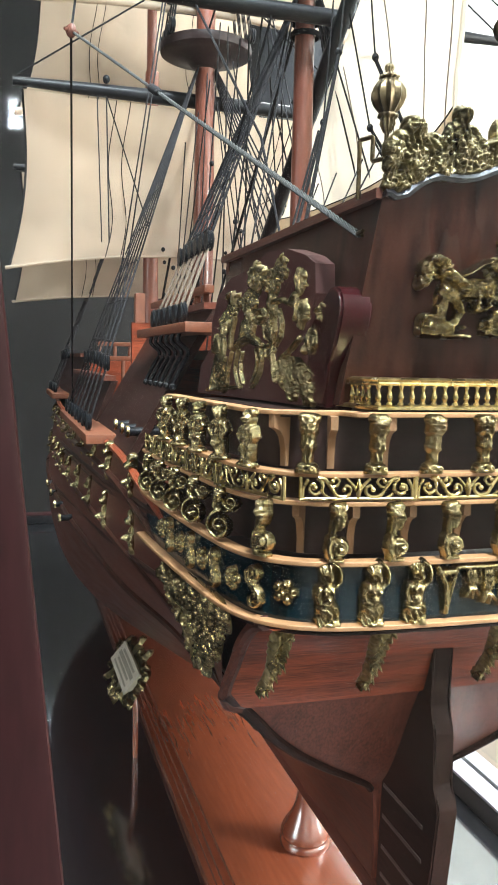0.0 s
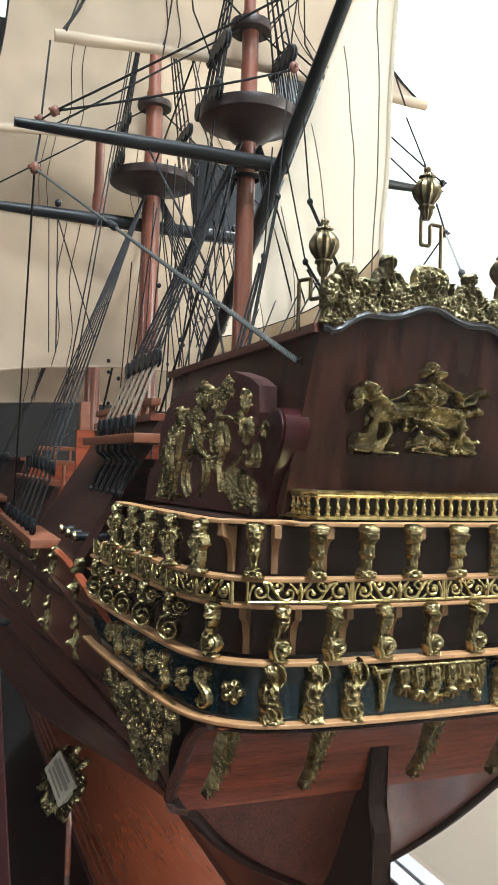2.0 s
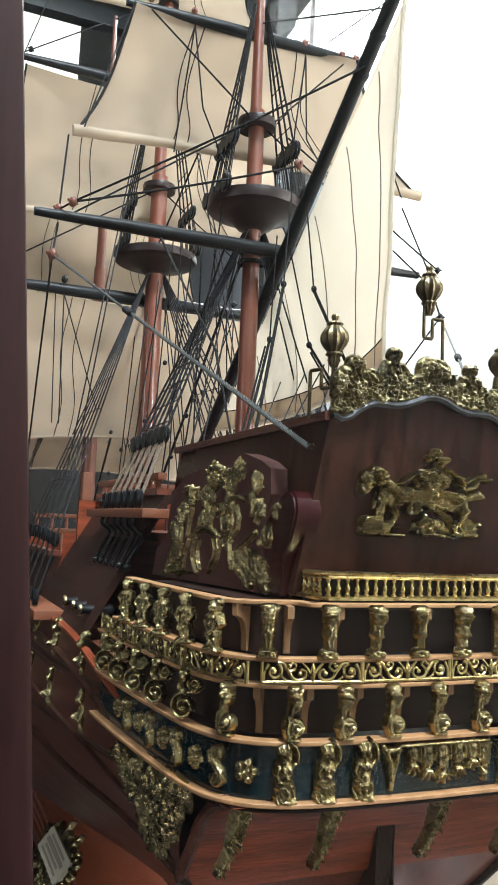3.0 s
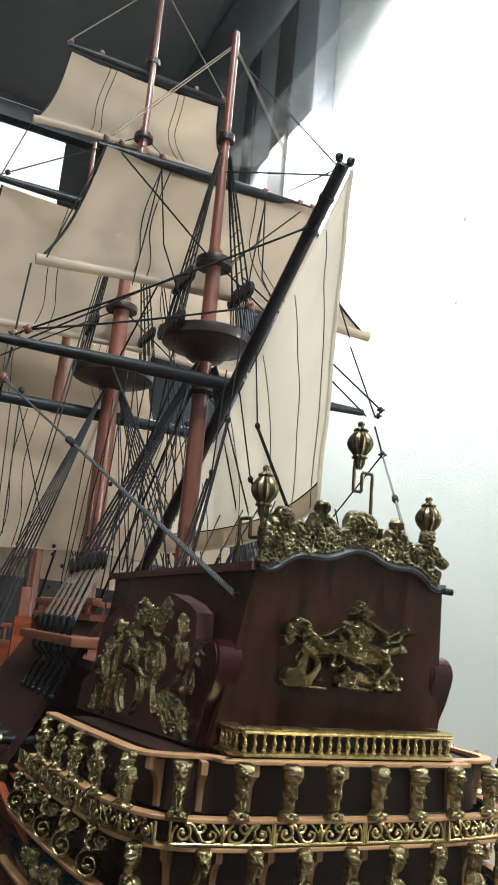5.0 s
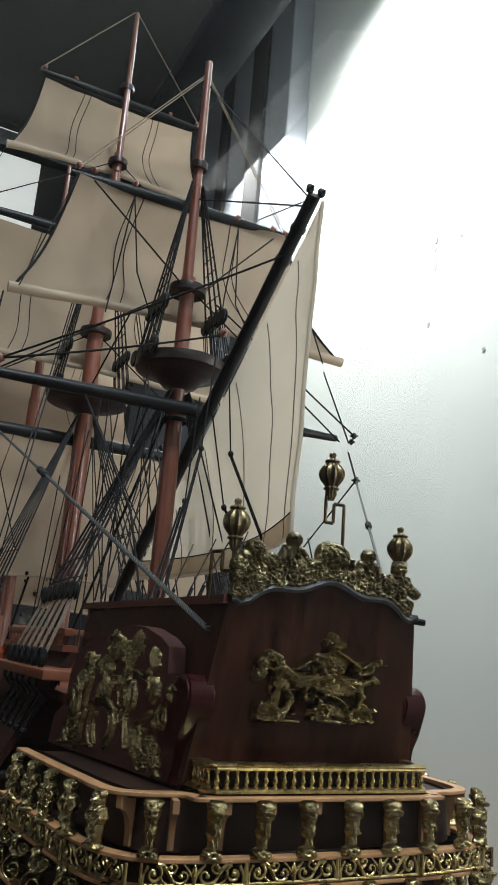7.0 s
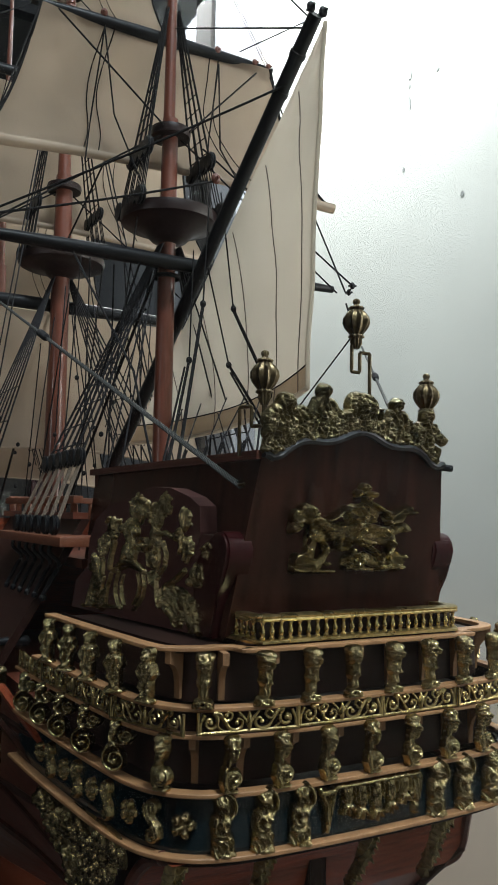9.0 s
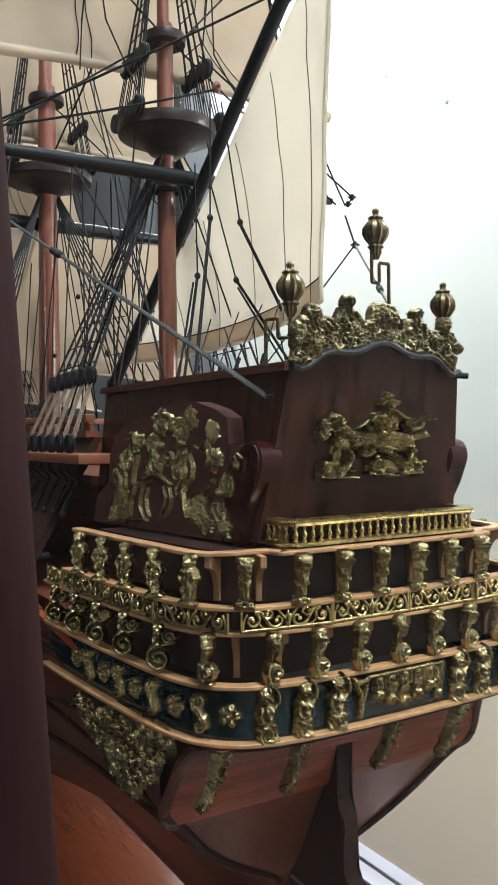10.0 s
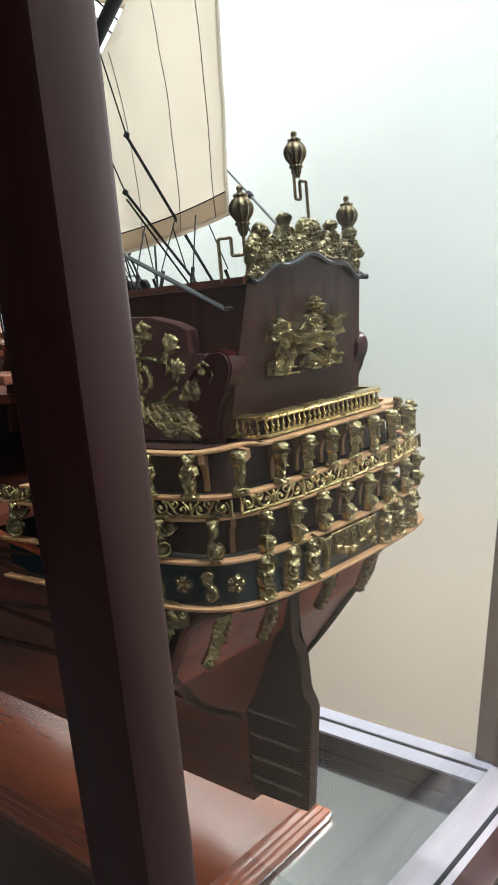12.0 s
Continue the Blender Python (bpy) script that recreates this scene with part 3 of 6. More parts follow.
STRAP = mat("strap_grey_brown", (0.13, 0.10, 0.085), 0.4, vary=0.3, scale=120, metal=0.3)


def rudder():
    prof = [(0.9, 1.75), (0.56, 2.3), (0.48, 2.78), (0.38, 2.78), (0.405, 2.2), (0.397, 2.15), (0.35, 2.075), (0.338, 2.03), (0.348, 1.8), (0.342, 1.76), (0.285, 1.7), (0.273, 1.65), (0.385, 0.82), (0.945, 0.80)]
    bm = bmesh.new()
    loft(bm, [[(x, y, z) for y, z in prof] for x in (-0.058, 0.058)], caps=True)
    bmesh.ops.bevel(bm, geom=bm.edges[:], offset=0.010, segments=2, affect="EDGES")
    rd = part("rudder", bm, HULL_DARK, ship, "dark stepped wooden rudder")
    for z in (1.5, 1.31, 1.12, 0.95):
        part("pintle_strap", B(-0.064, 0.064, 0.42, 0.88, z - 0.012, z + 0.012, bevel=0.004), STRAP, rd, "thin grey-brown pintle strap")


rudder()

# ---- masts and spars ----
def mast(name, y, segs):
    for i, (z0, z1, r0, r1) in enumerate(segs):
        bm = bmesh.new()
        rod(bm, [(0, y + 0.02 * (z0 - 4) / 6 + (0.03 * (i % 2)), z0), (0, y + 0.02 * (z1 - 4) / 6 + (0.03 * (i % 2)), z1)], r0, r1, n=16)
        part(name, bm, SPAR, ship, "red-brown wooden mast")


def platform(y, z, r, name):
    bm = bmesh.new()
    lathe(bm, [(0.07, z - 0.2), (0.15, z - 0.185), (0.2, z - 0.13), (r - 0.1, z - 0.075), (r - 0.03, z - 0.06), (r, z - 0.045), (r + 0.006, z), (r, z + 0.045), (r - 0.03, z + 0.05), (0.05, z + 0.03)], (0, y, 0), 36)
    part(name, bm, DARKTOP, ship, "round dark wooden fighting top")


DARKTOP = mat("dark_top_wood", (0.018, 0.009, 0.0085), 0.4, vary=0.4, scale=120, bump=0.08, coat=0.08, spec=0.3)
mast("mizzen_mast", 2.72, [(4.0, 7.75, 0.082, 0.068), (7.2, 10.15, 0.055, 0.035)])
mast("main_mast", 5.88, [(3.1, 8.4, 0.13, 0.10), (8.0, 10.9, 0.08, 0.06), (10.6, 13.2, 0.05, 0.03)])
mast("fore_mast", 9.3, [(3.1, 8.2, 0.13, 0.10), (7.9, 10.9, 0.08, 0.06), (10.6, 12.6, 0.05, 0.03)])
platform(2.70, 6.85, 0.405, "mizzen_top")
platform(5.88, 7.33, 0.5, "main_top")
platform(9.3, 7.3, 0.5, "fore_top")


def yard(name, y, z, half, r, dx=0.0, yaw=0.0, tilt=0.0):
    """A tapered yard; dx, yaw and tilt say how it hangs from its mast."""
    bm = bmesh.new()
    rod(bm, [(x * half, y, z) for x in (-1, -0.97, -0.6, -0.2, 0.2, 0.6, 0.97, 1)], r, n=12)
    for v in bm.verts:
        k = abs(v.co.x) / half
        f = 1 - 0.45 * k ** 2
        v.co.x, v.co.y, v.co.z = v.co.x + dx, y + (v.co.y - y) * f + yaw * v.co.x, z + (v.co.z - z) * f + tilt * v.co.x
    part(name, bm, BLACK, ship, "black painted yard")


yard("crossjack_yard", 2.5, 6.42, 1.75, 0.06, -0.13, 0.057, 0.034)
yard("mizzen_topsail_yard", 3.0, 8.63, 1.16, 0.058, 0.0, 0.0, 0.028)
yard("main_yard", 6.02, 6.83, 2.05, 0.08)
yard("main_topsail_yard", 6.05, 9.62, 1.78, 0.07)
yard("main_topgallant_yard", 6.05, 11.82, 1.17, 0.055)
yard("fore_yard", 9.5, 6.7, 2.0, 0.08)
yard("fore_topsail_yard", 9.5, 9.3, 1.7, 0.07)


def square_sail(name, y, z0, z1, half_bottom, half_top, belly, roach=0.1, roll=0.052, dx=0.0, tilt=0.0):
    """Square sail bellying forward, with vertical seams and a rolled foot."""
    nx, nz = 44, 28
    def pt(u, v):
        hw = half_bottom + (half_top - half_bottom) * v
        b = belly * (math.sin(math.pi * min(1, v * 0.9 + 0.02)) ** 0.8) * (1 - 0.55 * abs(u) ** 2.5)
        z = z0 + (z1 - z0) * v + roach * (1 - u * u) * (1 - v)
        w = 0.03 * math.sin(7 * u + 3 * v + z0) * math.sin(math.pi * v) + 0.03 * noise.noise(Vector((u * 3, v * 4, z0))) + 0.018 * abs(noise.noise(Vector((u * 7 + v * 3, v * 5 - u * 2, z0)))) 
        x = u * hw * (1 - 0.05 * math.sin(math.pi * v))
        return Vector((x + dx * (1 - v), y + b + w, z + tilt * x))
    bm = bmesh.new()
    rows = [[pt(-1 + 2 * i / nx, j / nz) for i in range(nx + 1)] for j in range(nz + 1)]
    loft(bm, rows, closed=False)
    bmesh.ops.solidify(bm, geom=bm.faces[:], thickness=0.012)
    sail = part(name, bm, SAIL_SHADED, ship, "cream cloth square sail bellying forward")
    for u in (-0.5, -0.42, 0.42, 0.5):
        bm = bmesh.new()
        rod(bm, [pt(u + 0.02 * math.sin(8 * j / nz + u), j / nz) - Vector((0, 0.02, 0)) for j in range(nz + 1)], 0.0055, n=4)
        part("buntline", bm, ROPE, ship)
    bm = bmesh.new()
    rod(bm, [pt(-1.02 + 1.02 * i / nx, 0) for i in range(nx + 1)], roll, roll * 0.65, n=10)
    rod(bm, [pt(1.02 * i / nx, 0) for i in range(nx + 1)], roll * 0.65, roll, n=10)
    part("foot_roll", bm, SAIL_SHADED, ship, "rolled sail foot")
    for u in (-1, 1):
        bm = bmesh.new()
        rod(bm, [pt(u, j / nz) for j in range(nz + 1)], 0.014, n=6)
        part("bolt_rope", bm, ROPE, ship)
    return sail


square_sail("mizzen_topsail", 2.86, 7.34, 8.6, 1.66, 1.1, 0.42, 0.06, 0.05, 0.13, 0.03)
square_sail("main_topgallant_sail", 6.03, 10.58, 11.78, 1.42, 1.1, 0.4)
square_sail("main_topsail", 6.03, 7.72, 9.57, 2.05, 1.68, 0.6)
square_sail("main_course", 6.05, 4.9, 6.79, 2.1, 1.95, 0.5, 0.22, 0.02)
square_sail("fore_topsail", 9.5, 7.5, 9.25, 1.95, 1.6, 0.6)
square_sail("fore_course", 9.48, 4.75, 6.65, 2.0, 1.9, 0.6, 0.15, 0.02)


def lateen():
    a, b = Vector((0.16, 4.35, 4.82)), Vector((0.155, 0.745, 7.66))
    bm = bmesh.new()
    rod(bm, [a.lerp(b, t) for t in (0, 0.1, 0.3, 0.5, 0.7, 0.9, 1)], 0.062, 0.05, n=12)
    part("lateen_yard", bm, BLACK, ship, "long black slanting lateen yard")
    top, clew, tack = Vector((0.2, 0.70, 7.6)), Vector((0.2, 0.855, 5.2)), Vector((0.2, 3.95, 5.05))
    nx, nz = 22, 22
    def pt(u, v):
        # v up the leech, u from leech to yard
        lee = clew.lerp(top, v)
        yd = tack.lerp(top, v)
        p = lee.lerp(yd, u)
        p.x += 0.02 * noise.noise(Vector((u * 4, v * 5, 2))) + 0.22 * math.sin(math.pi * u) ** 0.8 * (1 - v) ** 0.7 * (0.4 + 0.6 * math.sin(math.pi * min(1, v + 0.25)))
        p.z -= 0.06 * math.sin(math.pi * u) * (1 - v) ** 4
        p.y += 0.02 * math.sin(math.pi * v) * (1 - u)
        return p
    bm = bmesh.new()
    loft(bm, [[pt(i / nx, j / nz) for i in range(nx + 1)] for j in range(nz)] + [[pt(i / nx, 0.995) for i in range(nx + 1)]], closed=False)
    bmesh.ops.solidify(bm, geom=bm.faces[:], thickness=0.012)
    part("lateen_sail", bm, SAIL, ship, "cream triangular lateen sail")
    for path, r in (([pt(i / nx, 0) for i in range(nx + 1)], 0.02), ([pt(0, j / nz) for j in range(nz + 1)], 0.016)):
        bm = bmesh.new()
        rod(bm, path, r, n=6)
        part("sail_hem", bm, SAIL, ship)
    for yy in (1.0, 1.45, 1.95, 2.5, 3.05):
        line = []
        for j in range(nz + 1):
            v = j / nz
            ly, ty = clew.y + (top.y - clew.y) * v, tack.y + (top.y - tack.y) * v
            if yy < ty - 0.03:
                line.append(pt((yy - ly) / (ty - ly), v) - Vector((0.016, 0, 0)))
        bm = bmesh.new()
        rod(bm, line, 0.0045, n=4)
        part("brail", bm, BRAIL, ship)
    bm = bmesh.new()
    loft(bm, [[pt(i / nx, v) - Vector((0.012, 0, 0)) for i in range(nx + 1)] for v in (0.0, 0.03, 0.06)], closed=False)
    part("hem_band", bm, HEM, ship, "tan hem band along the sail's foot")
    bm = bmesh.new()
    rod(bm, [pt(i / nx, 0.035 + 0.025) - Vector((0.014, 0, 0)) for i in range(nx + 1)], 0.006, n=4)
    part("hem_stitching", bm, ROPE, ship)


BRAIL = mat("brail_cord", (0.16, 0.13, 0.11), 0.85, vary=0.2, scale=600)
HEM = mat("tan_hem_cloth", (0.60, 0.51, 0.39), 0.85, vary=0.12, scale=60, bump=0.2, bump_scale=1500)
translucent(HEM, (0.62, 0.5, 0.36, 1), 0.5)
lateen()

# ---- gilded carvings ----
class Carving:
    """A cast relief drawn with round-backed strokes, then ridges and grooves, over a flat ground."""

    def __init__(self, blend=0.012):
        self.strokes, self.cuts, self.blend = [], [], blend

    def stroke(self, r, hgt, *pts):
        self.strokes.append((r, hgt, pts if len(pts) > 1 else pts * 2, False))
        return self

    def leaf(self, r, hgt, *pts):
        """A sharp-backed stroke, like a carved leaf or fold."""
        self.strokes.append((r, hgt, pts, True))
        return self

    def ridge(self, r, hgt, *pts):
        self.cuts.append((r, 1.4 * hgt, pts if len(pts) > 1 else pts * 2))
        return self

    def pair(self, r, hgt, *pts):
        """The same ridge or groove on both sides of the middle."""
        self.ridge(r, hgt, *pts)
        return self.ridge(r, hgt, *[(-u, v) for u, v in pts])

    def hatch(self, c, w, hgt, ang, n, r, depth, seed=0):
        """Roughly parallel short cuts over a patch, as in drapery, hair or leaves."""
        rng = random.Random(seed)
        ca, sa = math.cos(ang), math.sin(ang)
        for k in range(n):
            o = (k + 0.5 + rng.uniform(-0.3, 0.3)) / n * 2 - 1
            L = hgt * rng.uniform(0.5, 1.0)
            m = rng.uniform(-0.3, 0.3) * hgt
            x, bend = o * w, rng.uniform(-0.25, 0.25) * w
            pts = [(x, m - L), (x + bend, m), (x, m + L)]
            self.ridge(r, depth, *[(c[0] + u * ca - v * sa, c[1] + u * sa + v * ca) for u, v in pts])
        return self

    def mesh(self, place, res=0.005, rough=0.1, freq=40.0, seed=0.0, crease=0.0, back=0.0):
        st = self.strokes
        us = [u for q in st for u, v in q[2]]
        vs = [v for q in st for u, v in q[2]]
        rm = max(q[0] for q in st) + 0.012
        u0, v0 = min(us) - rm, min(vs) - rm
        nu, nv = int((max(us) + rm - u0) / res) + 2, int((max(vs) + rm - v0) / res) + 2
        gu, gv = np.meshgrid(u0 + res * np.arange(nu), v0 + res * np.arange(nv), indexing="ij")

        def square(pts, r):
            best = np.full(gu.shape, 9.0)
            lo = [max(0, int((min(p[k] for p in pts) - 3 * r - (u0, v0)[k]) / res)) for k in (0, 1)]
            hi = [int((max(p[k] for p in pts) + 3 * r - (u0, v0)[k]) / res) + 2 for k in (0, 1)]
            sl = (slice(lo[0], hi[0]), slice(lo[1], hi[1]))
            x, y, bb = gu[sl], gv[sl], best[sl]
            for a, b in zip(pts, pts[1:]):
                dx, dy = b[0] - a[0], b[1] - a[1]
                L = max(1e-9, dx * dx + dy * dy)
                t = np.clip(((x - a[0]) * dx + (y - a[1]) * dy) / L, 0, 1)
                np.minimum(bb, ((x - a[0] - t * dx) ** 2 + (y - a[1] - t * dy) ** 2) / (r * r), out=bb)
            return best

        hh = np.zeros_like(gu)
        for r, ht, pts, sharp in st:
            if sharp:
                hh = np.maximum(hh, ht * np.clip(1 - np.sqrt(square(pts, r)), 0, 1) ** 0.8)
                continue
            h1 = ht * np.sqrt(np.clip(1 - square(pts, r), 0, 1))
            k = np.maximum(self.blend - np.abs(hh - h1), 0) * ((hh > 0) & (h1 > 0))
            hh = np.maximum(hh, h1) + k * k / (4 * self.blend)
        inside = hh > 0.002
        for r, ht, pts in self.cuts:
            hh += inside * ht * np.exp(-1.3 * square(pts, r))
        near = inside.copy()
        near[1:] |= inside[:-1]
        near[:-1] |= inside[1:]
        near[:, 1:] |= near[:, :-1]
        near[:, :-1] |= near[:, 1:]
        bm = bmesh.new()
        grid, rear = {}, {}
        for i, j in zip(*[q.tolist() for q in np.nonzero(near)]):
            u, v, h0 = float(gu[i, j]), float(gv[i, j]), -0.004
            if inside[i, j]:
                n1 = noise.noise(Vector((u * freq, v * freq, seed)))
                n2 = noise.noise(Vector((u * freq * 1.7 + 0.1 * n1, v * freq * 1.7, seed + 9)))
                h0 = max(0.004, float(hh[i, j]) * (1 + rough * n1 - crease * max(0, 1 - abs(n2) / 0.16)))
            grid[i, j] = bm.verts.new(place(u, v, h0))
            if back:
                rear[i, j] = bm.verts.new(place(u, v, -back * max(h0, 0)))
        for (i, j) in grid:
            c = [(i, j), (i + 1, j), (i + 1, j + 1), (i, j + 1)]
            if all(k in grid for k in c):
                bm.faces.new([grid[k] for k in c])
                if back:
                    bm.faces.new([rear[k] for k in reversed(c)])
        return bm


def ellipsoid(bm, c, r, sub=2, rough=0.0, freq=30.0, seed=0.0):
    vs = bmesh.ops.create_icosphere(bm, subdivisions=sub, radius=1)["verts"]
    for v in vs:
        p = Vector((c[0] + v.co.x * r[0], c[1] + v.co.y * r[1], c[2] + v.co.z * r[2]))
        if rough:
            k = noise.noise(p * freq + Vector((seed, seed * 2, 0)))
            k += 0.6 * noise.noise(p * freq * 2.4 + Vector((seed, 7, 1)))
            p += Vector((v.co.x * r[0], v.co.y * r[1], v.co.z * r[2])) * k * rough
        v.co = p


def spiral(turns, r0, r1, c=(0, 0), a0=0.0, sgn=1, n=26):
    return [(c[0] + (r0 + (r1 - r0) * k / n) * math.cos(a0 + sgn * 2 * math.pi * turns * k / n), c[1] + (r0 + (r1 - r0) * k / n) * math.sin(a0 + sgn * 2 * math.pi * turns * k / n)) for k in range(n + 1)]


def arc_frame(inset, s, z):
    """Pose at arc length s along the gallery (port negative): local -y points outboard."""
    half = outline(inset, 2.4, 10)
    d = 0.0
    for a, b in zip(half, half[1:]):
        L = (b - a).length
        if d + L >= abs(s):
            break
        d += L
    t = (abs(s) - d) / L
    p = a.lerp(b, t)
    tan = (b - a).normalized()
    if s < 0:
        p.x, tan = -p.x, Vector((tan.x, -tan.y, 0))
    ang = math.atan2(tan.y, tan.x)
    return Matrix.Translation(Vector((p.x, p.y, z)) * U) @ Matrix.Rotation(ang, 4, "Z")


def inst(name, me, m, parent, label=""):
    ob = new(name, me)
    ob.parent = parent
    ob.matrix_basis = m
    return tagged(ob, label)


RAILS = {o.name: o for o in ship.children if o.name in ("bottom_rail", "lower_rail", "middle_rail", "upper_rail", "frieze")}


def flat_place(u, v, h):
    return Vector((u, -h, v))


def face(c, x, z, k=1.0):
    """Brow, nose, sockets, cheeks and mouth cut into a head."""
    P = lambda *q: [(x + u * k, z + v * k) for u, v in q]
    c.ridge(0.006 * k, 0.009 * k, *P((-0.024, 0.012), (-0.008, 0.016), (0, 0.011), (0.008, 0.016), (0.024, 0.012)))
    c.ridge(0.006 * k, 0.016 * k, *P((0, 0.01), (0.001, -0.008)))
    for q in (-1, 1):
        c.ridge(0.007 * k, -0.012 * k, *P((q * 0.013, 0.004)))
        c.ridge(0.009 * k, 0.007 * k, *P((q * 0.017, -0.009)))
    c.ridge(0.004 * k, -0.012 * k, *P((-0.011, -0.02), (0.011, -0.02)))
    c.ridge(0.006 * k, 0.007 * k, *P((0, -0.028)))


def caryatid_mesh(seed):
    """A bearded herm: big head, tapering trunk, scrolled foot."""
    c = Carving()
    c.stroke(0.037, 0.058, (0, 0.200), (0, 0.182)).stroke(0.021, 0.05, (-0.022, 0.228), (0.022, 0.228))
    c.stroke(0.029, 0.055, (0, 0.150), (0, 0.13)).stroke(0.032, 0.042, (0, 0.112)).stroke(0.022, 0.04, (0, 0.1), (0, 0.04))
    c.stroke(0.02, 0.05, (-0.022, 0.02)).stroke(0.02, 0.05, (0.022, 0.02)).stroke(0.012, 0.035, (-0.036, 0.005), (0.036, 0.005))
    face(c, 0, 0.195)
    c.hatch((0, 0.142), 0.024, 0.022, 0.0, 6, 0.004, -0.009, int(seed) + 1).hatch((0, 0.232), 0.036, 0.010, 0.3, 7, 0.004, -0.009, int(seed) + 2)
    c.pair(0.010, 0.012, (0.013, 0.105)).ridge(0.004, -0.012, (0, 0.118), (0, 0.045)).ridge(0.014, -0.012, (0, 0.082)).pair(0.005, -0.012, (0.022, 0.02))
    c.ridge(0.005, -0.014, (-0.03, 0.04), (0.03, 0.04))
    return mesh_of("caryatid", c.mesh(flat_place, 0.0036, 0.12, 45, seed, 0.12, 0.5), GOLD, angle=180)


def putto_mesh(seed):
    """A slim standing figure with one knee forward."""
    c = Carving()
    c.stroke(0.027, 0.05, (0.0, 0.208)).stroke(0.02, 0.042, (-0.014, 0.232), (0.014, 0.236)).stroke(0.032, 0.045, (0, 0.165), (-0.002, 0.125))
    c.stroke(0.014, 0.04, (-0.026, 0.17), (-0.042, 0.14), (-0.03, 0.11)).stroke(0.014, 0.04, (0.028, 0.17), (0.038, 0.135), (0.02, 0.112))
    c.stroke(0.022, 0.045, (-0.008, 0.115), (-0.022, 0.075)).stroke(0.015, 0.04, (-0.022, 0.07), (-0.008, 0.03), (-0.03, 0.012)).stroke(0.02, 0.042, (0.012, 0.11), (0.016, 0.06), (0.012, 0.02))
    c.stroke(0.013, 0.04, (-0.04, 0.006), (0.034, 0.006))
    face(c, 0, 0.205, 0.72)
    c.pair(0.010, 0.010, (0.013, 0.165)).ridge(0.004, -0.008, (0, 0.18), (0, 0.12)).hatch((0.0, 0.1), 0.03, 0.02, 0.5, 5, 0.004, -0.010, int(seed)).hatch((0, 0.236), 0.028, 0.01, 0, 6, 0.004, -0.01, int(seed))
    return mesh_of("caryatid", c.mesh(flat_place, 0.0036, 0.15, 50, seed, 0.15, 0.5), GOLD, angle=180)


def ball_term_mesh(seed):
    """A small helmeted head on a curved neck over a scrolled ball."""
    c = Carving()
    c.stroke(0.034, 0.055, (0.0, 0.205), (0.004, 0.188)).stroke(0.02, 0.045, (-0.02, 0.232), (0.018, 0.236)).stroke(0.018, 0.05, (0.012, 0.165), (0.004, 0.15))
    c.stroke(0.017, 0.04, (-0.014, 0.175), (-0.02, 0.125), (-0.022, 0.08)).stroke(0.045, 0.062, (0.008, 0.062)).stroke(0.018, 0.045, (-0.03, 0.1), (-0.038, 0.055), (-0.024, 0.018)).stroke(0.012, 0.04, (-0.03, 0.006), (0.026, 0.006))
    face(c, 0.006, 0.195, 0.9)
    c.ridge(0.005, -0.012, *spiral(1.1, 0.034, 0.012, (0.008, 0.062), 2.0, -1, 16)).hatch((0, 0.234), 0.034, 0.012, 0.2, 6, 0.004, -0.01, int(seed)).ridge(0.006, -0.014, (-0.026, 0.105), (0.02, 0.118))
    return mesh_of("ball_term", c.mesh(flat_place, 0.0036, 0.12, 45, seed, 0.10, 0.5), GOLD, angle=180)


def cherub_mesh(seed):
    c = Carving()
    c.stroke(0.032, 0.058, (0.0, 0.200)).stroke(0.022, 0.046, (-0.016, 0.226), (0.012, 0.232)).stroke(0.036, 0.046, (-0.002, 0.15), (-0.002, 0.11))
    c.stroke(0.0125, 0.044, (0.03, 0.158), (0.05, 0.178), (0.054, 0.208), (0.044, 0.235), (0.02, 0.25)).stroke(0.0125, 0.042, (-0.034, 0.158), (-0.046, 0.13), (-0.038, 0.1), (-0.018, 0.09))
    c.stroke(0.044, 0.05, (-0.006, 0.07), (0.008, 0.06)).stroke(0.04, 0.042, (-0.012, 0.03), (0.014, 0.022)).stroke(0.016, 0.04, (-0.036, 0.012), (0.04, 0.008))
    face(c, 0, 0.198, 0.9)
    c.pair(0.013, 0.018, (0.017, 0.143)).ridge(0.01, 0.008, (0, 0.108)).ridge(0.003, -0.012, (0, 0.104)).ridge(0.006, -0.012, (-0.036, 0.086), (0.0, 0.078), (0.036, 0.09))
    c.hatch((0.0, 0.042), 0.042, 0.03, 0.45, 7, 0.0045, -0.013, int(seed)).hatch((0, 0.232), 0.03, 0.01, 0.2, 6, 0.004, -0.01, int(seed))
    return mesh_of("cherub", c.mesh(flat_place, 0.0036, 0.12, 45, seed, 0.08), GOLD, angle=180)


def flower_mesh(seed):
    c = Carving(0.006)
    for k in range(5):
        a = k * 2 * math.pi / 5 + 0.3 + seed
        c.stroke(0.0225, 0.032, (0.037 * math.cos(a), 0.14 + 0.037 * math.sin(a)))
        c.ridge(0.007, -0.012, (0.045 * math.cos(a), 0.14 + 0.045 * math.sin(a)))
        c.ridge(0.004, -0.01, (0.02 * math.cos(a + 0.63), 0.14 + 0.02 * math.sin(a + 0.63)), (0.06 * math.cos(a + 0.63), 0.14 + 0.06 * math.sin(a + 0.63)))
    c.stroke(0.017, 0.044, (0, 0.14))
    return mesh_of("flower", c.mesh(flat_place, 0.0036, 0.15, 60, seed, 0.05), GOLD, angle=180)


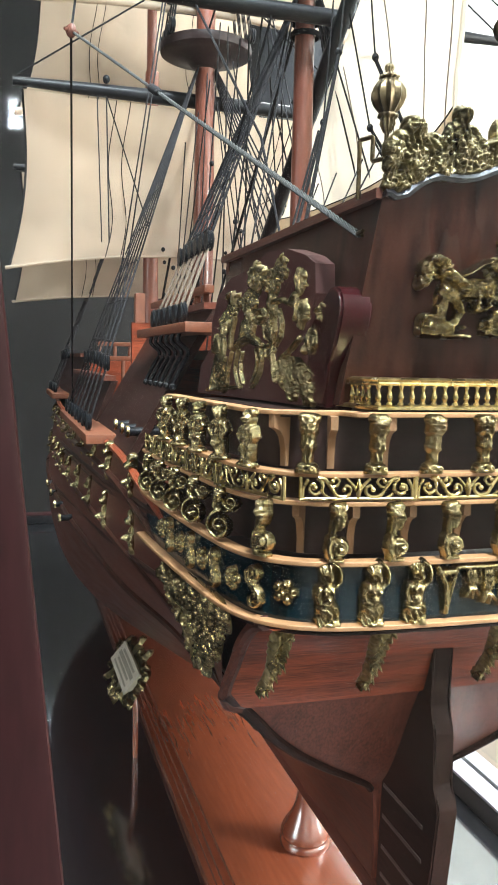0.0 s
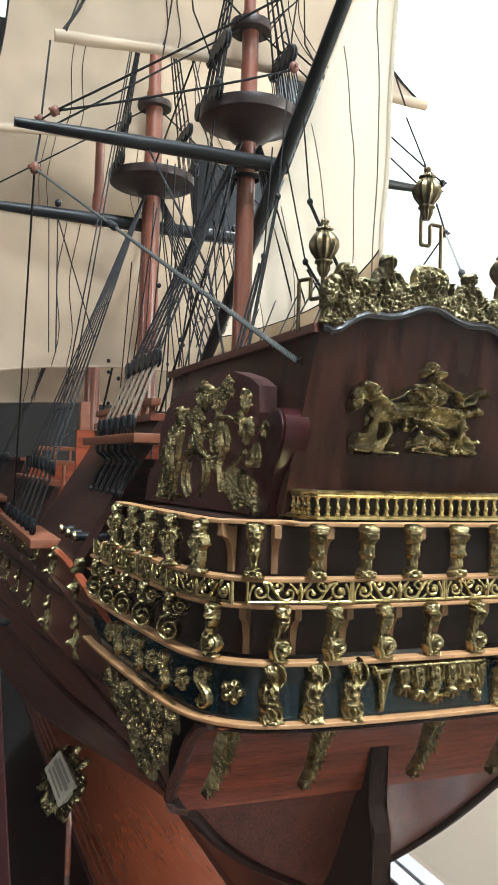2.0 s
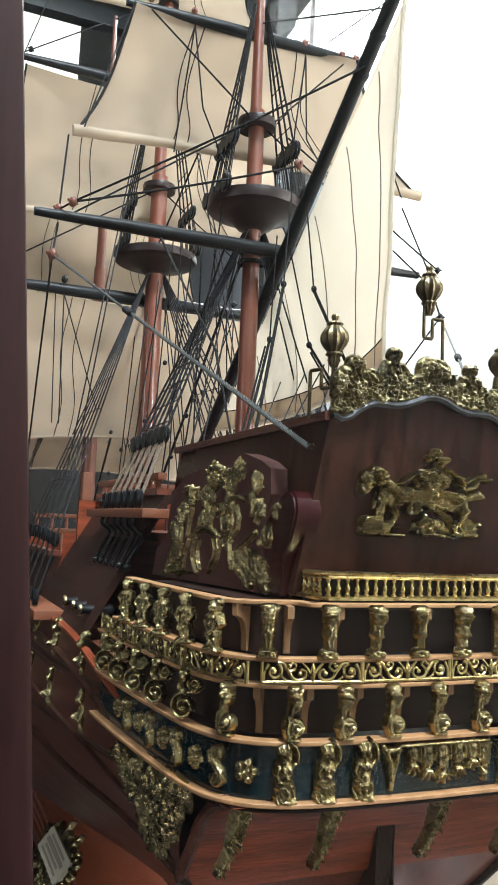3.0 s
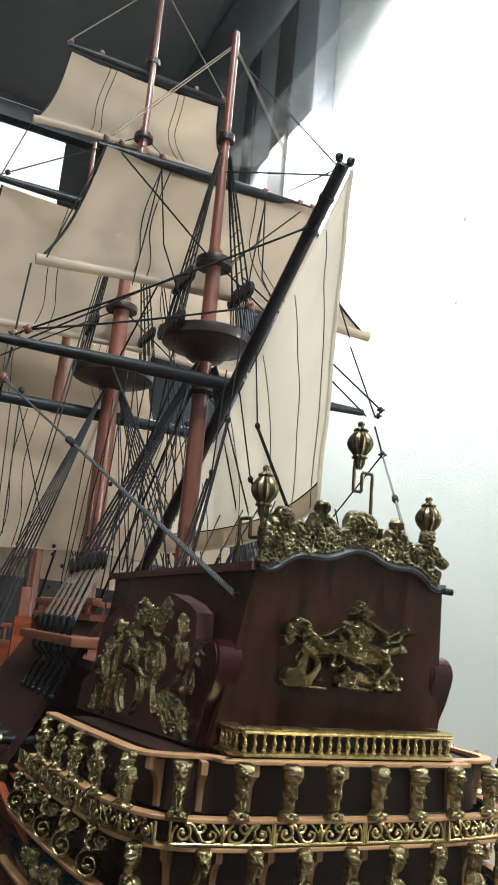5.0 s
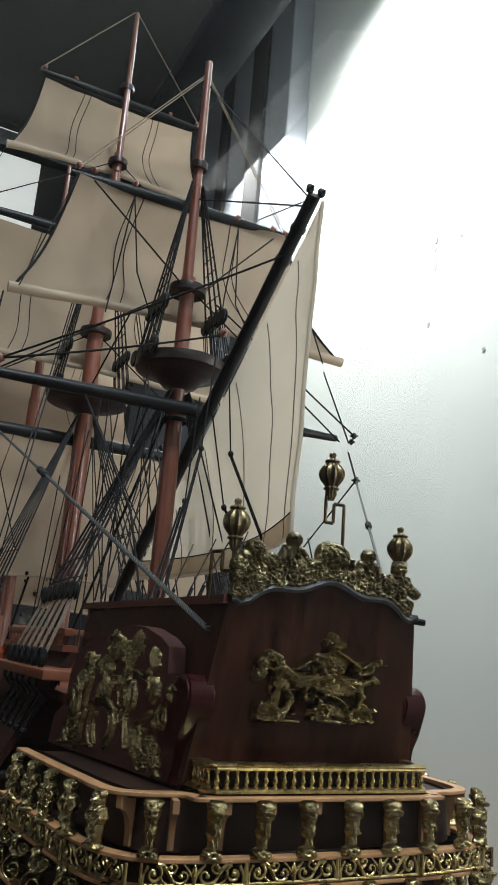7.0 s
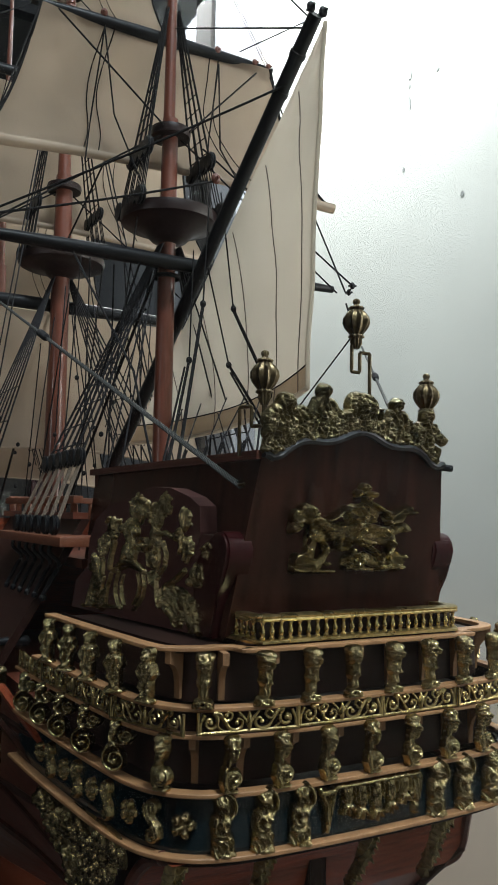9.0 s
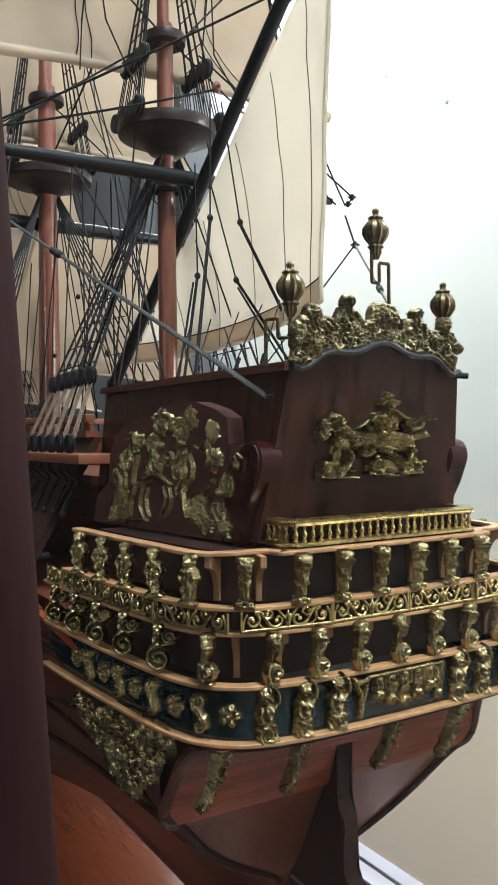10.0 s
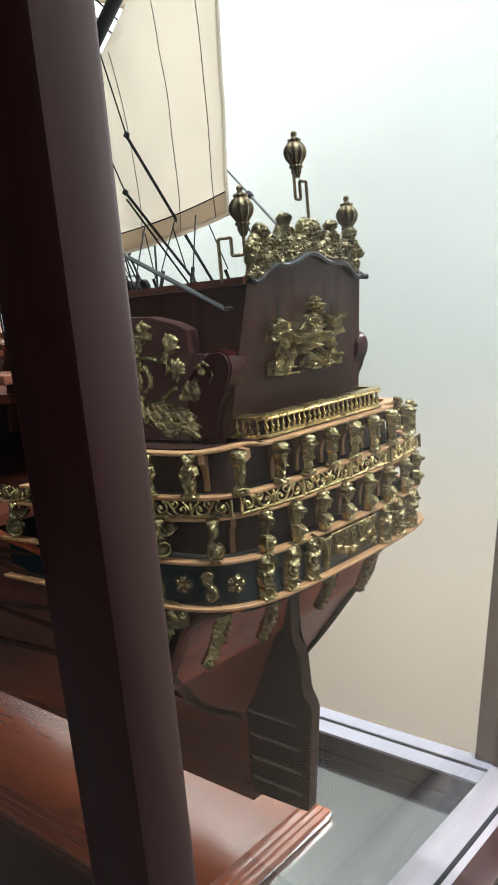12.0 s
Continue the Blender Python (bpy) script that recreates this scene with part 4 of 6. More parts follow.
def ess_mesh(seed, flip=1):
    c = Carving(0.004)
    s1 = spiral(1.15, 0.032, 0.006, (0.0, 0.198), math.pi, -1)
    s2 = spiral(1.15, 0.032, 0.006, (0.0, 0.082), 0, -1)
    mid = [(-0.032, 0.198), (-0.026, 0.168), (0.0, 0.14), (0.026, 0.112), (0.032, 0.082)]
    for r, h0, p in ((0.0145, 0.034, s1), (0.0145, 0.034, s2), (0.022, 0.04, mid)):
        c.stroke(r, h0, *[(flip * u, v) for u, v in p])
    c.ridge(0.004, -0.010, *[(flip * u, v) for u, v in mid])
    return mesh_of("ess_scroll", c.mesh(flat_place, 0.0036, 0.1, 60, seed, 0.05), GOLD, angle=180)


def volute_mesh(seed):
    """A tall side bracket: a head and small curl above, a big open spiral below."""
    c = Carving(0.004)
    c.stroke(0.0125, 0.05, *spiral(1.75, 0.066, 0.008, (0.0, 0.078), math.pi / 2, 1, 44)).stroke(0.011, 0.06, (0.0, 0.078))
    c.stroke(0.018, 0.05, (0.0, 0.144), (-0.022, 0.165), (-0.02, 0.2)).stroke(0.027, 0.058, (-0.008, 0.212)).stroke(0.017, 0.045, (-0.02, 0.236), (0.016, 0.238))
    c.stroke(0.009, 0.045, *spiral(1.4, 0.036, 0.006, (0.055, 0.19), math.pi, 1, 24)).stroke(0.009, 0.035, (0.02, 0.145), (0.06, 0.15), (0.09, 0.18))
    face(c, -0.008, 0.208, 0.7)
    c.hatch((-0.016, 0.172), 0.014, 0.02, 0.2, 4, 0.0035, -0.009, int(seed))
    return mesh_of("volute_bracket", c.mesh(flat_place, 0.0036, 0.1, 50, seed, 0.06, 0.3), GOLD, angle=180)


def drop_mesh(seed):
    """A tapering chain of husks and fruit, hanging from its head."""
    rng = random.Random(int(seed))
    c = Carving(0.006)
    c.stroke(0.035, 0.045, (0, -0.01), (0.0, -0.04)).stroke(0.02, 0.05, (-0.032, -0.005)).stroke(0.02, 0.05, (0.032, -0.008))
    for k in range(9):
        t = k / 8
        r = 0.042 * (1 - 0.5 * t)
        x, z = 0.012 * math.sin(5 * t + seed) - 0.055 * t, -0.06 - 0.34 * t
        for q in (-1, 1):
            c.leaf(r * 0.55, 0.045 + 0.012 * rng.random(), (x + q * r * 0.5, z + 0.012), (x + q * r * 0.95, z - 0.022))
        c.stroke(r * 0.42, 0.046 + 0.01 * rng.random(), (x, z + 0.01), (x + rng.uniform(-0.006, 0.006), z - 0.015))
        c.ridge(0.004, -0.014, (x - r, z + 0.016), (x, z + 0.022), (x + r, z + 0.016))
    c.hatch((0, -0.2), 0.03, 0.16, 0, 5, 0.0035, -0.008, int(seed))
    return mesh_of("husk_drop", c.mesh(flat_place, 0.0036, 0.3, 50, seed, 0.2, 0.7), GOLD, angle=180)


def scroll_unit_mesh():
    """One bay of the pierced scroll band, half a decimetre wide and 0.1 high."""
    bm = bmesh.new()
    def tube(pts, r0, r1):
        rod(bm, [(u, -0.012, v) for u, v in pts], r0, r1, n=7)
    def both(pts, r0, r1):
        for q in (-1, 1):
            tube([(q * u, v) for u, v in pts], r0, r1)
    c_out = spiral(1.0, 0.040, 0.012, (0.188, 0.055), 1.9, 1, 20)
    both(smoothpath_2d([(0.236, 0.012), (0.234, 0.05), (0.215, 0.088)]) , 0.007, 0.008)
    both(c_out, 0.0095, 0.006)
    both(smoothpath_2d([c_out[0], (0.145, 0.088), (0.118, 0.055), (0.095, 0.022), (0.06, 0.014), (0.035, 0.03), (0.034, 0.052), (0.052, 0.062), (0.062, 0.048)]), 0.0105, 0.006)
    both(smoothpath_2d([(0.118, 0.055), (0.095, 0.06), (0.082, 0.08), (0.098, 0.094), (0.112, 0.082)]), 0.008, 0.0055)
    both(smoothpath_2d([(0.0, 0.03), (0.022, 0.062), (0.05, 0.092)]), 0.010, 0.005)
    both(smoothpath_2d([(0.155, 0.06), (0.15, 0.03), (0.125, 0.012)]), 0.007, 0.005)
    for q in (-1, 1):
        ellipsoid(bm, (q * 0.188, -0.014, 0.055), (0.014, 0.014, 0.013), 2)
        ellipsoid(bm, (q * 0.062, -0.014, 0.046), (0.012, 0.013, 0.011), 2)
        ellipsoid(bm, (q * 0.112, -0.014, 0.08), (0.011, 0.012, 0.01), 2)
        tube([(q * 0.246, 0), (q * 0.246, 0.1)], 0.0085, 0.0085)
    ellipsoid(bm, (0, -0.016, 0.05), (0.012, 0.014, 0.045), 2)
    tube([(-0.25, 0.006), (0.25, 0.006)], 0.008, 0.008)
    return mesh_of("scroll_band", bm, GOLD_BRIGHT)


def smoothpath_2d(pts):
    return [(p.x, p.y) for p in smoothpath([(u, v, 0) for u, v in pts], 5)]


KNEE = mat("knee_wood", (0.30, 0.16, 0.075), 0.55, vary=0.25, scale=120, stretch=(5, 5, 0.6), bump=0.06)


def decorate_gallery():
    terms = [caryatid_mesh(k * 3.7) for k in range(3)]
    balls = [ball_term_mesh(k * 5.1) for k in range(3)]
    cherubs = [cherub_mesh(k * 4.3) for k in range(3)]
    putti = [putto_mesh(k * 6.1 + 2) for k in range(3)]
    flowers = [flower_mesh(1.0), flower_mesh(8.0)]
    esses = [ess_mesh(2.0), ess_mesh(5.0)]
    vols = [volute_mesh(k * 2.9) for k in range(2)]
    drops = [drop_mesh(11), drop_mesh(23)]
    unit = scroll_unit_mesh()
    random.seed(5)
    wob = lambda: Matrix.Rotation(random.uniform(-0.12, 0.12), 4, "Z") @ Matrix.Rotation(random.uniform(-0.05, 0.05), 4, "Y")
    one = [-0.97, -0.68, -0.43, -0.18, 0.07, 0.32, 0.57, 0.82, 1.02] + [s * v for v in (1.26, 1.54, 1.86, 2.16, 2.46) for s in (-1, 1)]
    aft = lambda s, k=0.75: Matrix.Rotation(-math.copysign(k * min(1, max(0, (abs(s) - 1.2) / 0.3)), s), 4, "Z")
    for k, s in enumerate(one):
        inst("caryatid", (terms if abs(s) < 0.98 else putti)[k % 3], arc_frame(0.045, s, 3.497) @ aft(s) @ wob() @ Matrix.Diagonal((1.08, 1.1, 0.99, 1)), RAILS["upper_rail"], "gilded bearded term figure")
    for k, s in enumerate([-0.85, -0.59, -0.33, -0.07, 0.18, 0.44, 0.70, 0.93, -1.16, 1.16]):
        inst("ball_term", balls[k % 3], arc_frame(0.025, s, 3.128) @ wob() @ Matrix.Diagonal((1.0, 1.1, 0.97, 1)), RAILS["lower_rail"], "gilded head over a ball")
    for k, s in enumerate([q * v for v in (1.5, 1.86, 2.19, 2.5, 2.84) for q in (-1, 1)]):
        flip = Matrix.Diagonal((1 if s < 0 else -1, 1, 1, 1))
        inst("volute_bracket", vols[k % 2], arc_frame(0.03, s, 3.122) @ aft(s) @ flip @ Matrix.Scale(1.0, 4), RAILS["lower_rail"], "gilded spiral bracket")
    for k, s in enumerate([-0.875, -0.69, -0.495, 0.34, 0.545, 0.75]):
        inst("cherub", cherubs[k % 3], arc_frame(0.022, s, 2.85) @ wob() @ Matrix.Diagonal((1.05, 1.1, 1.08, 1)), RAILS["bottom_rail"], "gilded cherub with raised arms")
    for k, v in enumerate((1.05, 1.2, 1.37, 1.56, 1.75, 1.93, 2.12, 2.31, 2.5)):
        for q in (-1, 1):
            me = flowers[k % 2] if k % 2 == 0 else esses[(k // 2) % 2]
            inst("flower" if k % 2 == 0 else "ess_scroll", me, arc_frame(0.04, q * v, 2.838), RAILS["frieze"], "gilded rosette" if k % 2 == 0 else "gilded scroll")
    for k, (x, z) in enumerate(((-0.96, 2.79), (-0.45, 2.77), (0.20, 2.76), (0.71, 2.72))):
        m = Matrix.Translation(Vector((x, 0.12, z)) * U) @ pose(0, 0, 0, 24, 0, 0)
        inst("husk_drop", drops[k % 2], m, RAILS["bottom_rail"], "gilded hanging husk drop")
    s = -2.76
    while s <= 2.8:
        inst("scroll_band", unit, arc_frame(0.05, s, 3.382), RAILS["middle_rail"], "gilded pierced scroll band")
        s += 0.502
    # draped swag of lily buds in the middle of the frieze
    c = Carving(0.006)
    c.stroke(0.013, 0.045, (-0.22, 0.245), (0.30, 0.245)).stroke(0.014, 0.04, (-0.31, 0.245), (-0.27, 0.17), (-0.265, 0.05)).stroke(0.013, 0.04, (-0.22, 0.24), (-0.245, 0.15), (-0.265, 0.05)).stroke(0.02, 0.04, (-0.3, 0.225), (-0.23, 0.225))
    for x0, dz in ((-0.145, 0.10), (-0.06, 0.13), (0.03, 0.15), (0.12, 0.13), (0.205, 0.10)):
        z1 = 0.235 - dz
        c.stroke(0.031, 0.05, (x0, 0.215), (x0 + 0.002, z1 + 0.045)).stroke(0.02, 0.045, (x0 + 0.002, z1 + 0.04), (x0 + 0.006, z1 + 0.01))
        c.leaf(0.014, 0.05, (x0, z1 + 0.03), (x0 - 0.03, z1 - 0.02)).leaf(0.014, 0.05, (x0 + 0.006, z1 + 0.03), (x0 + 0.036, z1 - 0.015)).leaf(0.011, 0.05, (x0 + 0.003, z1 + 0.02), (x0 + 0.004, z1 - 0.03))
        for o in (-0.018, -0.004, 0.010, 0.022):
            c.ridge(0.004, -0.012, (x0 + o, 0.235), (x0 + 0.5 * o + 0.003, z1 + 0.02))
        c.stroke(0.008, 0.036, (x0 + 0.038, 0.235), (x0 + 0.045, 0.19), (x0 + 0.04, 0.165))
    c.stroke(0.03, 0.045, (0.3, 0.22), (0.29, 0.14)).stroke(0.018, 0.045, (0.285, 0.12), (0.275, 0.06))
    c.hatch((0.29, 0.16), 0.03, 0.07, 0.2, 5, 0.004, -0.012, 3)
    part("swag", c.mesh(lambda u, v, h: Vector((u - 0.08, -0.16 - h, 2.84 + v)), 0.004, 0.12, 45, 4, 0.06), GOLD, RAILS["frieze"], "gilded draped swag", angle=180)
    # small curved wooden brackets under the deck edges inside the open galleries
    for z0, i0, pos in ((3.49, 0.12, [-0.83, -0.57, -0.33, -0.07, 0.18, 0.43, 0.68, -1.12, 1.12]), (3.12, 0.08, [-1.0, -0.74, -0.48, -0.22, 0.04, 0.29, 0.55, 0.78])):
        bm = bmesh.new()
        pts = [(0.0, 0.235), (0.11, 0.235), (0.11, 0.002), (0.082, 0.002), (0.08, 0.08), (0.066, 0.13), (0.04, 0.162), (0.0, 0.178)]
        loft(bm, [[(x, y, z) for y, z in pts] for x in (-0.016, 0.016)], caps=True)
        me = mesh_of("wooden_knee", bm, KNEE)
        for s in pos:
            inst("wooden_knee", me, arc_frame(i0, s, z0), RAILS["middle_rail"], "light wooden knee")


decorate_gallery()


def balustrade():
    bm = bmesh.new()
    path = [(-0.66, 0.28, 3.86), (-0.645, 0.02, 3.86), (-0.63, -0.005, 3.86), (0.63, -0.005, 3.86), (0.645, 0.02, 3.86), (0.66, 0.28, 3.86)]
    path = [Vector(p) for p in path]
    sweep(bm, path, [(-0.035, 0.0), (0.028, 0.0), (0.036, 0.008), (0.03, 0.016), (0.036, 0.024), (0.02, 0.034), (-0.035, 0.034)])
    top = part("balustrade_rail", bm, GOLD_BRIGHT, ship, "gilded balustrade rail")
    bm = bmesh.new()
    sweep(bm, [p - Vector((0, 0, 0.105)) for p in path], [(-0.035, 0.0), (0.034, 0.0), (0.034, 0.012), (0.024, 0.02), (-0.035, 0.02)])
    part("balustrade_base", bm, GOLD_BRIGHT, ship)
    bm = bmesh.new()
    lathe(bm, [(0.013, 0.0), (0.014, 0.008), (0.008, 0.013), (0.0125, 0.024), (0.0155, 0.036), (0.0125, 0.047), (0.008, 0.058), (0.0075, 0.066), (0.011, 0.072), (0.013, 0.078), (0.013, 0.085)], (0, 0, 0), 10)
    me = mesh_of("baluster", bm, GOLD_BRIGHT)
    n = 24
    for i in range(n):
        x = -0.62 + 1.24 * i / (n - 1)
        inst("baluster", me, Matrix.Translation(Vector((x, -0.01, 3.775)) * U), top)
    for q in (-1, 1):
        for k in range(5):
            inst("baluster", me, Matrix.Translation(Vector((q * (0.642 + 0.003 * k), 0.04 + 0.052 * k, 3.775)) * U), top)
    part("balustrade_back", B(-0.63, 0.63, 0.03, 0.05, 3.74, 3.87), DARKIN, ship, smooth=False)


balustrade()


def transom_relief():
    """Horseman relief on the stern board, as a plain cast shape."""
    rng = random.Random(12)
    c = Carving(0.014)
    c.stroke(0.051, 0.085, (-0.321, 4.397), (-0.286, 4.383))
    c.stroke(0.041, 0.08, (-0.368, 4.376))
    c.stroke(0.027, 0.08, (-0.383, 4.311), (-0.363, 4.327))
    c.stroke(0.022, 0.08, (-0.353, 4.359), (-0.384, 4.335))
    c.stroke(0.027, 0.07, (-0.244, 4.360), (-0.178, 4.318))
    c.stroke(0.030, 0.06, (-0.262, 4.296), (-0.271, 4.257))
    c.stroke(0.020, 0.06, (-0.272, 4.257), (-0.280, 4.206), (-0.282, 4.164))
    c.stroke(0.017, 0.06, (-0.189, 4.234), (-0.169, 4.192), (-0.192, 4.151), (-0.210, 4.120))
    c.stroke(0.021, 0.07, (-0.180, 4.217))
    c.stroke(0.028, 0.075, (-0.170, 4.307), (-0.094, 4.300), (-0.026, 4.320))
    c.stroke(0.034, 0.075, (0.020, 4.319), (0.090, 4.313))
    c.stroke(0.027, 0.07, (0.148, 4.312), (0.239, 4.300), (0.299, 4.310))
    c.stroke(0.016, 0.06, (-0.159, 4.270), (-0.062, 4.272), (0.039, 4.255), (0.144, 4.234))
    c.leaf(0.013, 0.1, (-0.176, 4.359), (-0.119, 4.395), (-0.060, 4.426), (0.021, 4.421))
    c.leaf(0.013, 0.1, (0.078, 4.458), (0.132, 4.431), (0.195, 4.407), (0.224, 4.366))
    c.leaf(0.016, 0.09, (-0.079, 4.411), (-0.019, 4.377), (0.004, 4.334))
    c.leaf(0.016, 0.09, (0.063, 4.410), (0.113, 4.354))
    c.leaf(0.015, 0.09, (-0.120, 4.285), (-0.102, 4.253), (-0.110, 4.206))
    c.leaf(0.015, 0.09, (-0.063, 4.279), (-0.037, 4.241), (-0.054, 4.204))
    c.stroke(0.030, 0.085, (0.047, 4.532))
    c.stroke(0.022, 0.085, (0.008, 4.503))
    c.stroke(0.021, 0.085, (0.102, 4.499))
    c.stroke(0.018, 0.08, (0.069, 4.472))
    c.stroke(0.030, 0.08, (0.053, 4.425), (0.054, 4.367))
    c.stroke(0.015, 0.075, (0.240, 4.348), (0.306, 4.364), (0.324, 4.408))
    c.stroke(0.024, 0.08, (0.353, 4.425))
    c.stroke(0.018, 0.08, (0.393, 4.407))
    c.stroke(0.021, 0.075, (0.326, 4.336), (0.354, 4.313))
    c.stroke(0.011, 0.07, (0.257, 4.387), (0.293, 4.413))
    c.stroke(0.023, 0.065, (0.250, 4.278), (0.273, 4.233))
    c.stroke(0.017, 0.065, (0.273, 4.222), (0.252, 4.167), (0.278, 4.133))
    c.stroke(0.018, 0.06, (0.310, 4.176), (0.343, 4.131))
    c.stroke(0.018, 0.06, (0.221, 4.102), (0.298, 4.101), (0.359, 4.102))
    c.stroke(0.010, 0.075, (0.028, 4.234), (0.102, 4.220), (0.165, 4.187), (0.199, 4.114))
    c.stroke(0.015, 0.09, (0.024, 4.126))
    c.stroke(0.015, 0.06, (0.011, 4.197))
    c.stroke(0.015, 0.06, (-0.099, 4.232), (-0.082, 4.205))
    c.stroke(0.017, 0.06, (-0.361, 4.098), (-0.247, 4.089))
    c.stroke(0.013, 0.06, (-0.206, 4.086), (-0.115, 4.086))
    c.stroke(0.016, 0.06, (-0.225, 4.135))
    c.stroke(0.013, 0.06, (-0.149, 4.127))
    c.stroke(0.009, 0.05, (-0.041, 4.100), (0.089, 4.096), (0.194, 4.084))
    c.stroke(0.049, 0.028, (-0.108, 4.306), (0.152, 4.288))
    c.stroke(0.032, 0.018, (-0.249, 4.226), (-0.253, 4.142))
    c.stroke(0.036, 0.018, (0.285, 4.188), (0.293, 4.132))
    c.stroke(0.03, 0.018, (0.051, 4.163))
    c.ridge(0.012, -0.035, (-0.318, 4.369))
    c.ridge(0.011, -0.035, (-0.224, 4.306))
    c.ridge(0.012, -0.03, (-0.058, 4.304))
    c.ridge(0.011, -0.03, (0.013, 4.302))
    c.ridge(0.012, -0.03, (-0.056, 4.394))
    c.ridge(0.012, -0.03, (0.143, 4.375))
    c.ridge(0.011, -0.03, (0.207, 4.338))
    c.ridge(0.010, -0.03, (0.048, 4.503))
    c.ridge(0.011, -0.03, (0.375, 4.422))
    c.ridge(0.007, -0.025, (-0.351, 4.310), (-0.321, 4.279))
    c.ridge(0.006, 0.02, (-0.364, 4.407), (-0.324, 4.422), (-0.276, 4.407))
    c.ridge(0.006, -0.025, (-0.346, 4.387), (-0.298, 4.371), (-0.253, 4.379))
    c.ridge(0.006, 0.018, (0.029, 4.336), (0.048, 4.303))
    c.ridge(0.006, 0.018, (0.102, 4.329), (0.092, 4.297))
    c.ridge(0.006, 0.018, (0.177, 4.317), (0.226, 4.289))
    # low ground that joins the forms
    c.stroke(0.042, 0.035, (-0.335, 4.115), (-0.215, 4.115)).stroke(0.045, 0.035, (-0.01, 4.135), (0.075, 4.13)).stroke(0.042, 0.035, (0.25, 4.12), (0.345, 4.115)).stroke(0.03, 0.03, (0.1, 4.16), (0.18, 4.13))
    for k in range(46):
        a = rng.choice(((-0.275, 4.125), (0.03, 4.14), (0.29, 4.135), (-0.1, 4.31), (0.06, 4.33), (0.17, 4.3)))
        c.stroke(rng.uniform(0.009, 0.016), rng.uniform(0.06, 0.095), (a[0] + rng.uniform(-0.07, 0.07), a[1] + rng.uniform(-0.035, 0.035)))
    c.stroke(0.05, 0.02, (-0.241, 4.29), (0.034, 4.293), (0.261, 4.27)).stroke(0.055, 0.03, (-0.007, 4.394), (0.123, 4.394))
    c.stroke(0.010, 0.07, *spiral(1.4, 0.036, 0.006, (-0.344, 4.144), 0, 1, 20)).stroke(0.009, 0.065, *spiral(1.0, 0.046, 0.038, (0.018, 4.137), 1, 1, 18))
    for p, w, h, g, n in (((-0.321, 4.397), 0.05, 0.04, 0.5, 6), ((0.055, 4.410), 0.04, 0.04, 0.3, 6), ((0.032, 4.314), 0.08, 0.03, 0.2, 8), ((0.290, 4.155), 0.04, 0.05, -0.3, 5), ((-0.263, 4.236), 0.03, 0.05, 0.1, 4), ((0.048, 4.521), 0.035, 0.03, 0.0, 5)):
        c.hatch(p, w, h, g, n, 0.005, -0.018, n)
    y = stern_y
    part("stern_relief", c.mesh(lambda u, v, h: Vector((u, y(v) - 1.05 * h, v)), 0.0038, 0.28, 70, 2, 0.26), GOLD, ship, "gilded horseman relief on the stern board", angle=180)


transom_relief()


